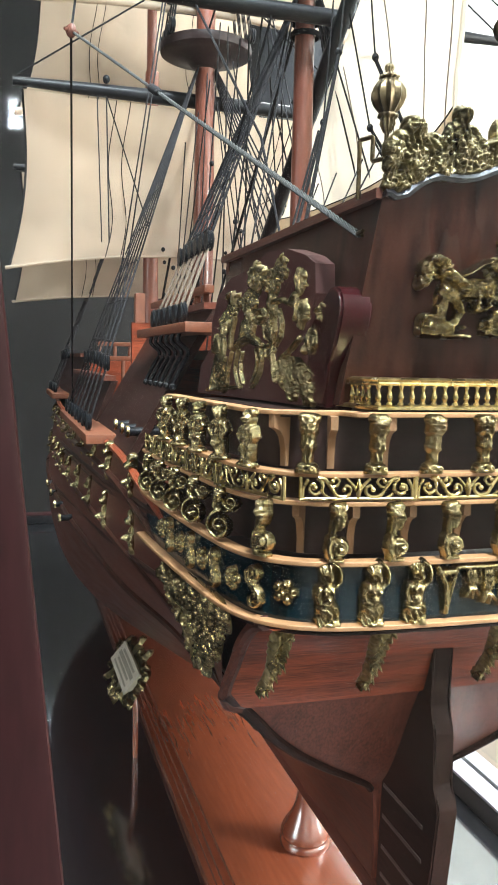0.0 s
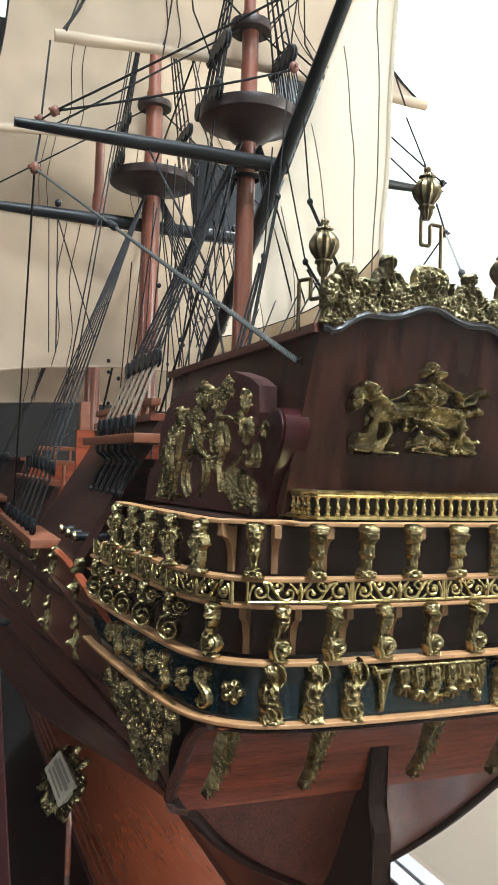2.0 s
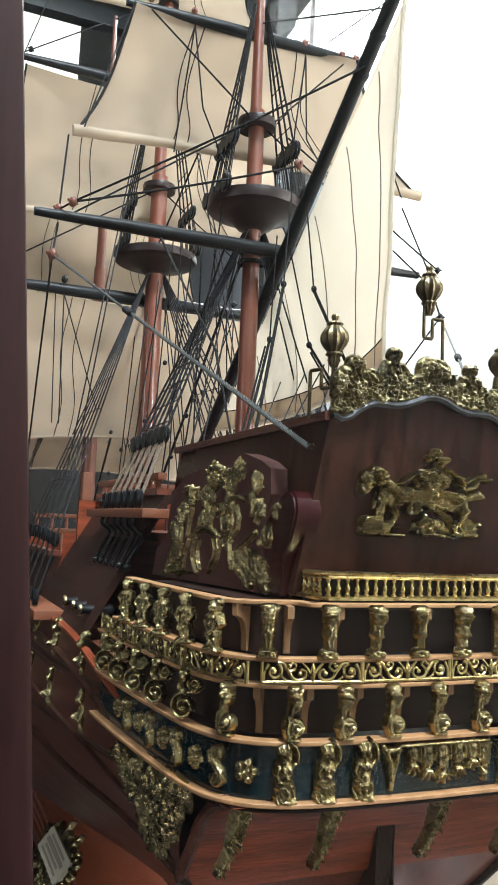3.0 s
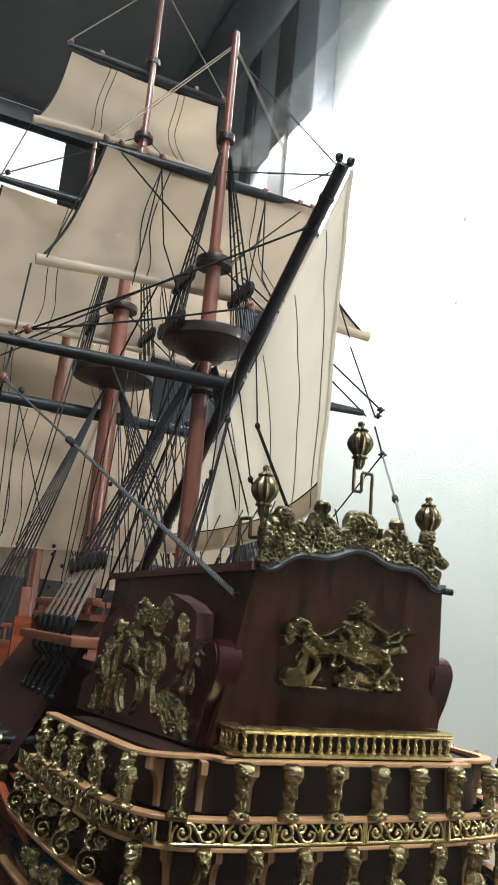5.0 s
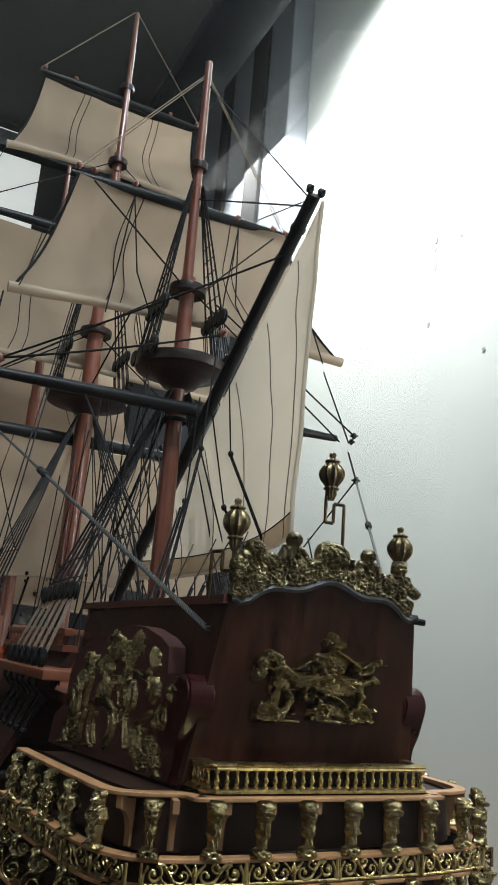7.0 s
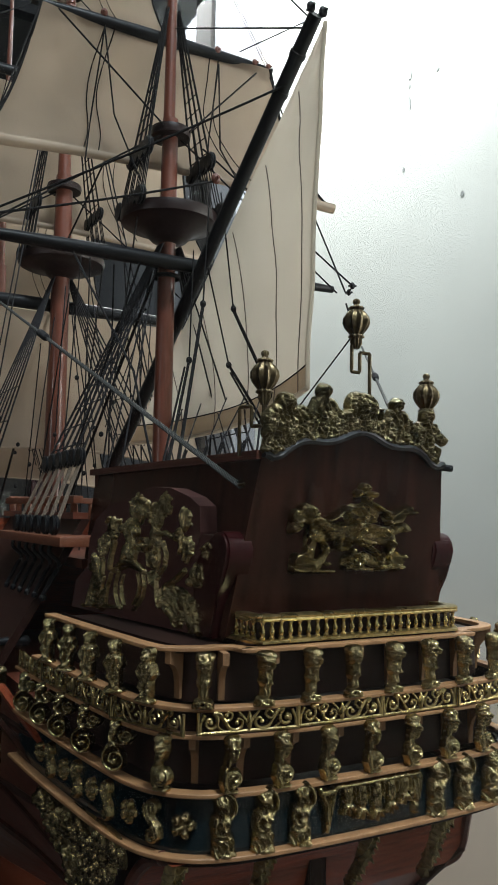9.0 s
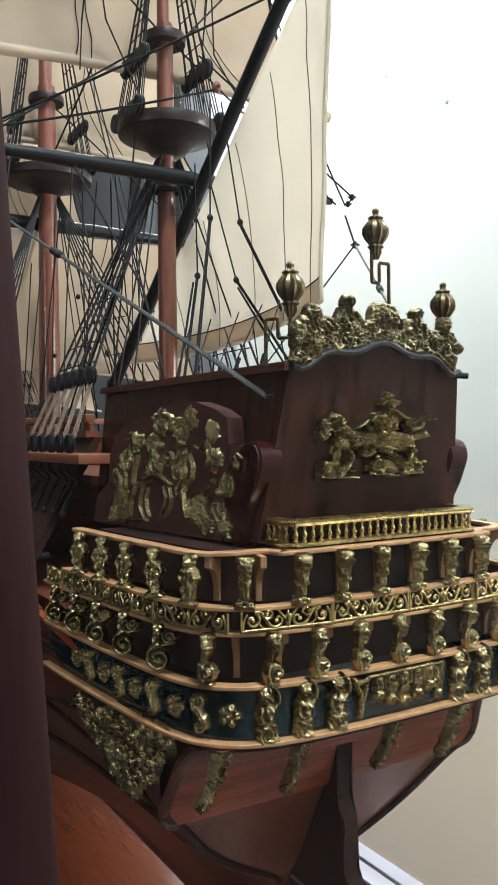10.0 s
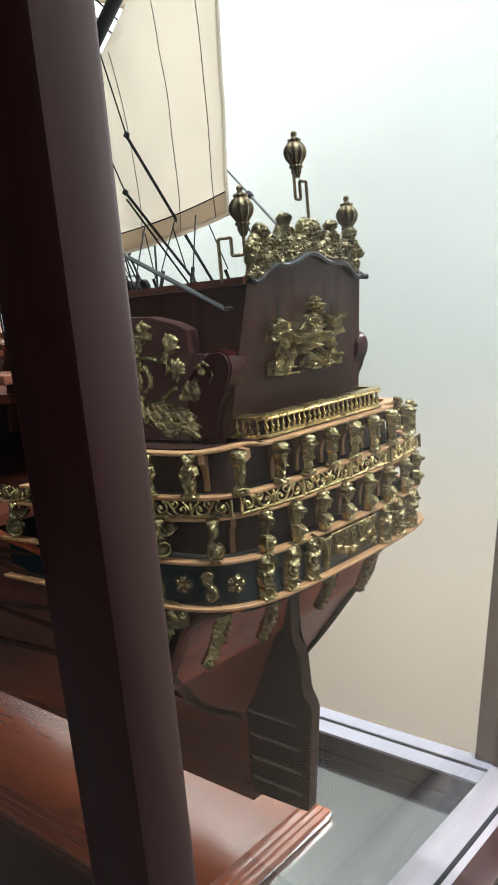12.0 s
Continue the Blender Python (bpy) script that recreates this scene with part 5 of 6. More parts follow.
def crest():
    """Gilded openwork crest with little heads along the crown of the stern board."""
    random.seed(3)
    y = stern_y
    c = Carving(0.014)
    x, k = -0.585, 0
    while x < 0.57:
        z0 = transom_top(x) + 0.012
        c.stroke(0.026, 0.045, (x, z0 + 0.01), (x + 0.01, z0 + 0.07))
        if k % 2:
            c.stroke(0.010, 0.058, *spiral(1.2, 0.03, 0.005, (x, z0 + 0.05), random.uniform(0, 6), random.choice((-1, 1)), 16))
        else:
            c.hatch((x, z0 + 0.05), 0.024, 0.04, random.uniform(-0.5, 0.5), 3, 0.006, -0.018, k)
        x += 0.047
        k += 1
    c.stroke(0.014, 0.05, (-0.6, transom_top(-0.6) + 0.02), *[(u / 20, transom_top(u / 20) + 0.02) for u in range(-11, 12)])
    # seated and reclining figures, and a fluted boss in the middle
    for cx, zt, w in ((-0.48, 5.01, 0.062), (-0.25, 5.075, 0.045), (0.24, 5.04, 0.042), (0.46, 5.0, 0.05)):
        c.stroke(w, 0.075, (cx, zt - w)).stroke(w * 0.95, 0.06, (cx, zt - w * 2), (cx + 0.02, transom_top(cx) + 0.06)).stroke(w * 0.6, 0.055, (cx - w, zt - 2.2 * w), (cx - 1.6 * w, zt - 3.4 * w)).stroke(w * 0.6, 0.055, (cx + w, zt - 2.2 * w), (cx + 1.8 * w, zt - 3.2 * w), (cx + 2.6 * w, zt - 3.6 * w))
        face(c, cx - 0.01, zt - w, 0.9)
        c.hatch((cx, zt - 0.12), 0.05, 0.05, 0.5, 5, 0.007, -0.018, int(cx * 100))
        c.ridge(0.010, -0.03, (cx + w * 0.8, zt - 1.8 * w))
    c.stroke(0.08, 0.09, (-0.03, 4.97), (0.03, 4.965)).stroke(0.07, 0.07, (-0.03, 4.88), (0.04, 4.88))
    for q in range(-3, 4):
        c.ridge(0.006, -0.02, (0.02 * q, 5.05), (0.03 * q, 4.97), (0.02 * q, 4.9))
    c.stroke(0.05, 0.055, (-0.57, 4.86), (-0.53, 4.9)).stroke(0.05, 0.05, (-0.38, 4.9), (-0.34, 4.88)).stroke(0.045, 0.05, (-0.15, 4.86), (-0.2, 4.9)).stroke(0.045, 0.05, (0.14, 4.87)).stroke(0.04, 0.05, (0.34, 4.88), (0.3, 4.9))
    c.stroke(0.013, 0.06, *spiral(1.3, 0.038, 0.006, (-0.115, 4.845), 0, 1, 18)).hatch((-0.38, 4.89), 0.05, 0.04, 0.8, 5, 0.007, -0.02, 2).hatch((0.33, 4.89), 0.04, 0.04, -0.6, 5, 0.007, -0.02, 3)
    for k in range(26):
        u = random.uniform(-0.58, 0.56)
        v, g, L = transom_top(u) + random.uniform(0.02, 0.12), random.uniform(0.6, 2.5), random.uniform(0.03, 0.07)
        c.leaf(random.uniform(0.010, 0.016), random.uniform(0.06, 0.085), (u, v), (u + L * math.cos(g), v + L * math.sin(g)))
    part("crest", c.mesh(lambda u, v, h: Vector((u, 0.05 - 0.06 * (v - 4.7) - 0.85 * h, v)), 0.0042, 0.32, 50, 7, 0.3, 0.6), AGED_GOLD, ship, "gilded carved crest along the stern crown", angle=180)
    # small cleat at the starboard quarter
    bm = bmesh.new()
    rod(bm, [(0.57, 0.05, 4.67), (0.655, 0.03, 4.665)], 0.02, n=8)
    part("cleat", bm, BLACK, ship)


crest()


def lantern(tip, hook, run=(1, 0)):
    """A fluted bronze stern lantern; hook gives the points of its bent rod below the base."""
    x, y, z = tip
    bm = bmesh.new()
    lathe(bm, [(0.004, 0.0), (0.02, -0.008), (0.024, -0.022), (0.016, -0.034), (0.022, -0.042), (0.046, -0.05), (0.05, -0.058), (0.04, -0.066), (0.062, -0.085), (0.08, -0.112), (0.083, -0.14), (0.072, -0.168), (0.054, -0.19), (0.04, -0.205), (0.05, -0.212), (0.05, -0.222), (0.034, -0.23), (0.038, -0.25), (0.024, -0.275), (0.02, -0.285)], (x, y, z), 40, flute=10, depth=0.2)
    for v in bm.verts:
        v.co.x, v.co.y = x + 0.92 * (v.co.x - x), y + 0.92 * (v.co.y - y)
    ob = part("stern_lantern", bm, BRONZE, ship, "fluted bronze stern lantern", angle=60)
    if hook:
        bm = bmesh.new()
        x0, x1, x2, zb, zl, zh, zf = hook
        pts = [(x0, zb), (x0, zl), (x1, zl), (x1, zh), (x2, zh), (x2, zf)]
        path = []
        for i, p in enumerate(pts):
            for o in ((i - 1, i + 1) if 0 < i < 5 else ()):
                d = Vector(pts[o]) - Vector(p)
                path.append(Vector(p) + d.normalized() * min(0.016, d.length * 0.45))
                if o < i:
                    path.append(Vector(p).lerp(path[-1], 0.35))
                    path.append(Vector(p).lerp(Vector(p) + (Vector(pts[i + 1]) - Vector(p)).normalized() * 0.016, 0.35))
            if i in (0, 5):
                path.append(Vector(p))
        rod(bm, [(x0 + (p.x - x0) * run[0], y + (p.x - x0) * run[1], p.y) for p in path], 0.0105, n=8)
        part("hook_rod", bm, BRONZE, ob, "bent bronze lantern rod")
    return ob


lantern((-0.59, 0.06, 5.22), (-0.592, -0.512, -0.432, 4.95, 4.83, 4.935, 4.68), (-0.35, 0.94))
lantern((0.01, 0.09, 5.585), (-0.02, 0.035, 0.104, 5.32, 5.17, 5.283, 4.8))
lantern((0.473, 0.04, 5.205), (0.473, 0.4732, 0.4734, 4.94, 4.9, 4.88, 4.8))


def side_badges():
    """Carved arms on a shaped board on each quarter, with a scrolled fairing at its after end."""
    fair = [(1.3, 3.745), (1.3, 3.95), (0.62, 4.0), (0.45, 4.12), (0.36, 4.23), (0.27, 4.285), (0.2, 4.292), (0.15, 4.275), (0.12, 4.24), (0.108, 4.19), (0.125, 4.13), (0.18, 4.03), (0.235, 3.94), (0.275, 3.84), (0.29, 3.745)]
    brd = [(1.95, 3.74), (1.9, 3.92), (1.74, 4.02), (1.72, 4.2), (1.63, 4.34), (1.45, 4.43), (1.2, 4.46), (0.95, 4.53), (0.74, 4.52), (0.55, 4.47), (0.45, 4.42), (0.44, 4.28), (0.50, 4.12), (0.42, 4.27), (0.33, 4.27), (0.28, 4.17), (0.32, 4.04), (0.36, 3.8), (0.5, 3.74)]
    c = Carving(0.006)
    c.stroke(0.006, 0.075, (1.293, 4.015), (1.326, 3.948), (1.330, 3.885), (1.297, 3.829), (1.258, 3.794))
    c.stroke(0.005, 0.07, (1.234, 4.002), (1.260, 3.938), (1.249, 3.876), (1.221, 3.825))
    c.stroke(0.006, 0.075, (1.006, 4.027), (0.981, 3.962), (0.998, 3.894), (1.053, 3.837), (1.108, 3.803))
    c.stroke(0.005, 0.07, (1.065, 4.019), (1.039, 3.959), (1.054, 3.898), (1.106, 3.834))
    c.stroke(0.015, 0.085, (1.362, 4.017), (1.291, 4.063), (1.168, 4.088), (1.062, 4.068), (0.991, 4.034))
    c.stroke(0.007, 0.06, (1.304, 4.025), (1.170, 4.059), (1.043, 4.032))
    c.stroke(0.015, 0.06, (1.397, 3.997), (1.437, 3.918), (1.459, 3.820))
    c.stroke(0.007, 0.06, (1.481, 3.968), (1.521, 3.888), (1.551, 3.795))
    c.stroke(0.014, 0.06, (1.567, 3.939), (1.633, 3.857), (1.676, 3.774))
    c.stroke(0.012, 0.05, (1.778, 3.765), (1.527, 3.783), (1.260, 3.804))
    c.stroke(0.030, 0.075, (1.548, 4.186), (1.533, 4.110))
    c.stroke(0.020, 0.06, (1.511, 4.072), (1.515, 3.993))
    c.stroke(0.018, 0.06, (1.619, 3.977), (1.669, 3.882), (1.713, 3.786))
    c.stroke(0.035, 0.08, (1.404, 4.285))
    c.stroke(0.030, 0.08, (1.290, 4.281))
    c.stroke(0.019, 0.07, (1.466, 4.240), (1.434, 4.176))
    c.stroke(0.023, 0.07, (1.364, 4.189), (1.402, 4.112), (1.418, 4.035))
    c.stroke(0.034, 0.09, (1.158, 4.282), (1.095, 4.268))
    c.stroke(0.027, 0.08, (1.183, 4.224))
    c.stroke(0.012, 0.08, (1.067, 4.190), (1.044, 4.224), (0.982, 4.226), (0.953, 4.190), (0.985, 4.157), (1.047, 4.159), (1.067, 4.190))
    c.stroke(0.015, 0.1, (1.011, 4.190))
    c.stroke(0.022, 0.07, (1.230, 4.165), (1.267, 4.089))
    c.stroke(0.020, 0.07, (1.101, 4.141), (1.125, 4.089))
    c.stroke(0.035, 0.09, (1.153, 4.387), (1.057, 4.390), (0.968, 4.379))
    c.stroke(0.020, 0.08, (1.139, 4.440), (1.064, 4.455), (0.978, 4.435))
    c.stroke(0.033, 0.09, (0.810, 4.442))
    c.stroke(0.024, 0.08, (0.854, 4.391), (0.886, 4.337))
    c.stroke(0.026, 0.075, (0.747, 4.392))
    c.stroke(0.027, 0.08, (0.888, 4.297), (0.910, 4.252))
    c.stroke(0.016, 0.08, (0.870, 4.259), (0.772, 4.267), (0.679, 4.243), (0.618, 4.278))
    c.stroke(0.037, 0.07, (0.600, 4.372), (0.588, 4.313))
    c.stroke(0.005, 0.075, (0.612, 4.254), (0.609, 4.192), (0.624, 4.155))
    c.stroke(0.005, 0.075, (0.569, 4.253), (0.559, 4.192), (0.578, 4.124))
    c.stroke(0.005, 0.075, (0.521, 4.253), (0.515, 4.181), (0.548, 4.111))
    c.stroke(0.012, 0.07, (0.794, 4.214), (0.758, 4.145), (0.771, 4.080), (0.825, 4.038))
    c.stroke(0.007, 0.06, (0.844, 4.179), (0.834, 4.109), (0.861, 4.025))
    c.stroke(0.015, 0.07, (0.871, 4.013), (0.855, 3.943), (0.830, 3.850))
    c.stroke(0.052, 0.045, (0.768, 3.935), (0.657, 3.900), (0.594, 3.869))
    c.stroke(0.046, 0.045, (0.513, 3.885), (0.467, 3.820))
    c.stroke(0.027, 0.055, (0.688, 3.829), (0.607, 3.783))
    c.stroke(0.019, 0.055, (0.482, 3.780), (0.431, 3.751))
    c.stroke(0.041, 0.08, (0.480, 4.057), (0.402, 4.050))
    c.stroke(0.027, 0.08, (0.525, 4.013))
    c.stroke(0.046, 0.1, (0.339, 4.169))
    c.stroke(0.015, 0.1, (0.393, 4.190), (0.337, 4.223), (0.277, 4.203), (0.259, 4.150), (0.284, 4.107))
    c.stroke(0.019, 0.06, (0.576, 4.068), (0.651, 4.020), (0.728, 3.983))
    c.leaf(0.014, 0.09, (0.806, 3.945), (0.771, 3.876))
    c.leaf(0.014, 0.09, (0.757, 3.959), (0.714, 3.879))
    c.leaf(0.014, 0.09, (0.710, 3.949), (0.658, 3.871))
    c.leaf(0.014, 0.09, (0.827, 3.909), (0.734, 3.843))
    c.leaf(0.014, 0.09, (0.665, 3.928), (0.612, 3.862))
    c.leaf(0.014, 0.09, (0.696, 3.857), (0.643, 3.792))
    c.leaf(0.014, 0.09, (0.565, 3.910), (0.515, 3.845))
    c.leaf(0.014, 0.09, (0.520, 3.918), (0.471, 3.848))
    c.leaf(0.014, 0.09, (0.478, 3.892), (0.429, 3.806))
    c.leaf(0.014, 0.09, (0.541, 3.855), (0.482, 3.791))
    c.leaf(0.014, 0.09, (0.472, 3.826), (0.414, 3.763))
    c.leaf(0.013, 0.09, (1.473, 4.311), (1.436, 4.343))
    c.leaf(0.013, 0.09, (1.345, 4.316), (1.299, 4.328))
    c.leaf(0.013, 0.09, (1.583, 4.083), (1.550, 4.018))
    c.leaf(0.013, 0.08, (1.672, 3.828), (1.625, 3.791))
    c.leaf(0.013, 0.09, (0.924, 4.369), (0.937, 4.322))
    c.leaf(0.013, 0.09, (0.865, 4.361), (0.847, 4.314))
    c.leaf(0.013, 0.09, (1.163, 4.177), (1.133, 4.141))
    c.leaf(0.013, 0.09, (0.956, 4.143), (0.939, 4.071))
    c.leaf(0.013, 0.09, (0.930, 4.035), (0.913, 3.976))
    ground = (((1.524, 3.836), 0.076), ((1.567, 3.939), 0.058), ((1.610, 4.043), 0.048), ((1.506, 4.163), 0.054), ((1.382, 4.265), 0.061), ((1.181, 4.252), 0.068), ((1.089, 4.385), 0.082), ((0.885, 4.356), 0.075), ((0.803, 4.424), 0.058), ((0.891, 4.226), 0.058), ((1.165, 4.140), 0.061), ((0.917, 4.107), 0.048), ((0.902, 4.000), 0.041), ((0.731, 3.902), 0.088), ((0.602, 3.885), 0.085), ((0.497, 3.846), 0.082), ((0.660, 3.813), 0.058), ((0.437, 4.049), 0.075), ((0.339, 4.160), 0.068), ((0.592, 4.338), 0.051), ((0.554, 4.181), 0.041), ((0.660, 4.248), 0.027))
    for p, r in ground:
        c.stroke(1.12 * r, 0.013, p)
    rng = random.Random(31)
    # fine leafwork over the low ground
    for k in range(900):
        p, r = ground[rng.randrange(len(ground))]
        a, d = rng.uniform(0, 6.28), r * math.sqrt(rng.random()) * 0.9
        y, z = p[0] + d * math.cos(a), p[1] + d * math.sin(a)
        g, L = math.atan2(z - 3.9, y - 1.15) + rng.uniform(-0.5, 0.5), rng.uniform(0.025, 0.05)
        h = g + rng.choice((-0.7, 0.7))
        c.leaf(rng.uniform(0.006, 0.009), rng.uniform(0.05, 0.08), (y, z), (y + 0.5 * L * math.cos(g), z + 0.5 * L * math.sin(g)), (y + 0.5 * L * (math.cos(g) + math.cos(h)), z + 0.5 * L * (math.sin(g) + math.sin(h))))
    for (y, z), w, h, g, n in (((1.067, 4.387), 0.125, 0.031, 0.00, 9), ((0.597, 4.344), 0.062, 0.063, 0.00, 6), ((0.713, 3.897), 0.117, 0.056, -0.70, 9), ((0.488, 3.847), 0.091, 0.063, -0.50, 8), ((0.436, 4.054), 0.078, 0.042, -0.30, 5), ((1.475, 4.286), 0.078, 0.035, -0.40, 5), ((0.886, 4.344), 0.052, 0.056, -0.60, 6), ((1.555, 4.136), 0.057, 0.070, -0.10, 5), ((1.095, 4.268), 0.078, 0.031, -0.30, 5), ((0.322, 4.182), 0.088, 0.042, -0.40, 6), ((1.660, 3.829), 0.065, 0.049, -0.40, 4)):
        c.hatch((y, z), w, h, g, n, 0.006, -0.022, n + int(100 * y))
    face(c, 0.352, 4.165, 1.2)
    bx = lambda y: 0.69 + 0.14 * (y - 0.1)
    for q in (-1, 1):
        bm = bmesh.new()
        loft(bm, [[(q * x, y, z) for y, z in fair] for x in (0.6, 0.755)], caps=True)
        bmesh.ops.bevel(bm, geom=[e for e in bm.edges if abs(e.verts[0].co.x - e.verts[1].co.x) < 1e-6], offset=0.014, segments=3, affect="EDGES")
        part("quarter_fairing", bm, RED_GLOSS, ship, "glossy dark red scrolled quarter fairing", angle=50)
        bm = bmesh.new()
        loft(bm, [[(q * (bx(y) + o), y, z) for y, z in brd] for o in (-0.09, 0.01)], caps=True)
        b = part("badge_board", bm, BOARD, ship, "brown shaped badge board", smooth=False)
        part("quarter_badge", c.mesh(lambda u, v, h: Vector((q * (bx(u) + 0.01 + 0.34 * h), u, v)), 0.004, 0.12, 55, 5, 0.12), GOLD, b, "gilded carved coat of arms", angle=180)
        # carved drop below the gallery on the quarter
        random.seed(17)
        D = Carving(0.012)
        D.stroke(0.09, 0.03, (1.38, 2.66), (0.9, 2.74), (0.3, 2.77)).stroke(0.13, 0.035, (1.2, 2.56), (0.55, 2.62)).stroke(0.12, 0.04, (1.05, 2.45), (0.75, 2.47)).stroke(0.07, 0.045, (0.95, 2.34), (0.84, 2.33))
        for k in range(9):
            a = 0.35 + 2.4 * k / 8
            D.leaf(0.026, 0.10, (0.98 + 0.03 * math.cos(a), 2.6 + 0.03 * math.sin(a)), (0.98 + 0.15 * math.cos(a), 2.6 + 0.14 * math.sin(a)))
        for k in range(330):
            t = random.random()
            u = (1.5 - 0.56 * t) + (0.18 + 0.6 * t - 1.5 + 0.56 * t) * random.random()
            v = 2.76 - 0.45 * t + 0.06 * (1.0 - u)
            g, L = random.uniform(3.3, 6.1), random.uniform(0.03, 0.055)
            if math.hypot(u - 0.98, v - 2.66) > 0.1:
                D.leaf(random.uniform(0.012, 0.02), random.uniform(0.06, 0.10), (u, v), (u + 0.6 * L * math.cos(g), v + 0.6 * L * math.sin(g)), (u + 0.6 * L * (math.cos(g) + math.cos(g + 1.0)), v + 0.6 * L * (math.sin(g) + math.sin(g + 1.0))))
        def lay(u, v, h, q=q):
            return Vector((q * (1.13 + 0.2 * (v - 2.3) + 0.08 * (u - 0.5) + 0.5 * h), u, v + 0.02))
        part("quarter_drop", D.mesh(lay, 0.0055, 0.12, 26, 3, 0.08), GOLD, ship, "gilded carved drop under the quarter gallery", angle=180)
        # edge timber between counter and side
        bm = bmesh.new()
        rod(bm, smoothpath([(q * 1.10, 0.02, 2.83), (q * 1.09, 0.2, 2.76), (q * 1.10, 0.34, 2.64), (q * 1.12, 0.41, 2.5), (q * 1.145, 0.46, 2.37), (q * 1.13, 0.5, 2.27), (q * 1.05, 0.52, 2.23)], 5), 0.035, 0.03, n=8)
        part("counter_edge", bm, MAHOG, ship)


RED_GLOSS = mat("red_lacquer", (0.03, 0.004, 0.005), 0.25, vary=0.3, scale=80, bump=0.03, coat=0.18, spec=0.15)
BOARD = mat("badge_board_brown", (0.06, 0.02, 0.017), 0.45, vary=0.3, scale=90, bump=0.06, coat=0.2)
side_badges()


def hull_side_carvings():
    """Rows of gilded brackets between mouldings along the hull side, forward of the quarter gallery."""
    random.seed(9)
    c = Carving(0.006)
    c.stroke(0.024, 0.03, (0, 0.2), (0.0, 0.0)).stroke(0.03, 0.045, (-0.006, 0.155)).stroke(0.022, 0.05, (-0.026, 0.06)).stroke(0.018, 0.045, (0.014, 0.045)).stroke(0.03, 0.025, (0, -0.01))
    c.hatch((0, 0.1), 0.02, 0.04, 0, 3, 0.005, -0.012, 1).ridge(0.005, -0.015, (-0.03, 0.125), (0.03, 0.125))
    mes = [mesh_of("side_bracket", c.mesh(flat_place, 0.006, 0.25, 40, k * 7.0, 0.1), GOLD, angle=180) for k in range(2)]
    body = [o for o in ship.children if o.name.split(".")[0] == "hull"][0]
    def hull_x(y, z):
        for (y0, s0), (y1, s1) in zip(STATIONS, STATIONS[1:]):
            if y0 <= y <= y1:
                t = (y - y0) / (y1 - y0)
                sec = [(a[0] + (b[0] - a[0]) * t, a[1] + (b[1] - a[1]) * t) for a, b in zip(s0, s1)]
                for (xa, za), (xb, zb) in zip(sec, sec[1:]):
                    if za <= z <= zb:
                        return xa + (xb - xa) * (z - za) / (zb - za)
                return sec[-1][0]
        return 1.3
    for q in (-1, 1):
        for k in range(11):
            for y, z in ((2.3 + 0.92 * k, 3.03 - 0.012 * k), (2.22 + 0.9 * k, 2.66 - 0.016 * k)):
                x = 0.5 * (hull_x(y, z) + hull_x(y, z + 0.25)) + 0.005
                m = Matrix.Translation(Vector((q * x, y, z)) * U) @ Matrix.Rotation(q * (math.pi / 2 - 0.6), 4, "Z") @ Matrix.Diagonal((1.3, 1.8, 1.25, 1))
                inst("side_bracket", mes[k % 2], m, body, "gilded side bracket")
        # double mouldings under each row
        for z0, fall, r in ((3.0, 0.028, 0.022), (2.945, 0.028, 0.014), (2.6, 0.05, 0.022)):
            bm = bmesh.new()
            rod(bm, [(q * (hull_x(y, z0 - fall * (y - 2)) + 0.008), y, z0 - fall * (y - 2)) for y in [1.5 + 0.35 * k for k in range(28)]], r, n=6)
            part("side_moulding", bm, HULL_DARK, ship)


hull_side_carvings()


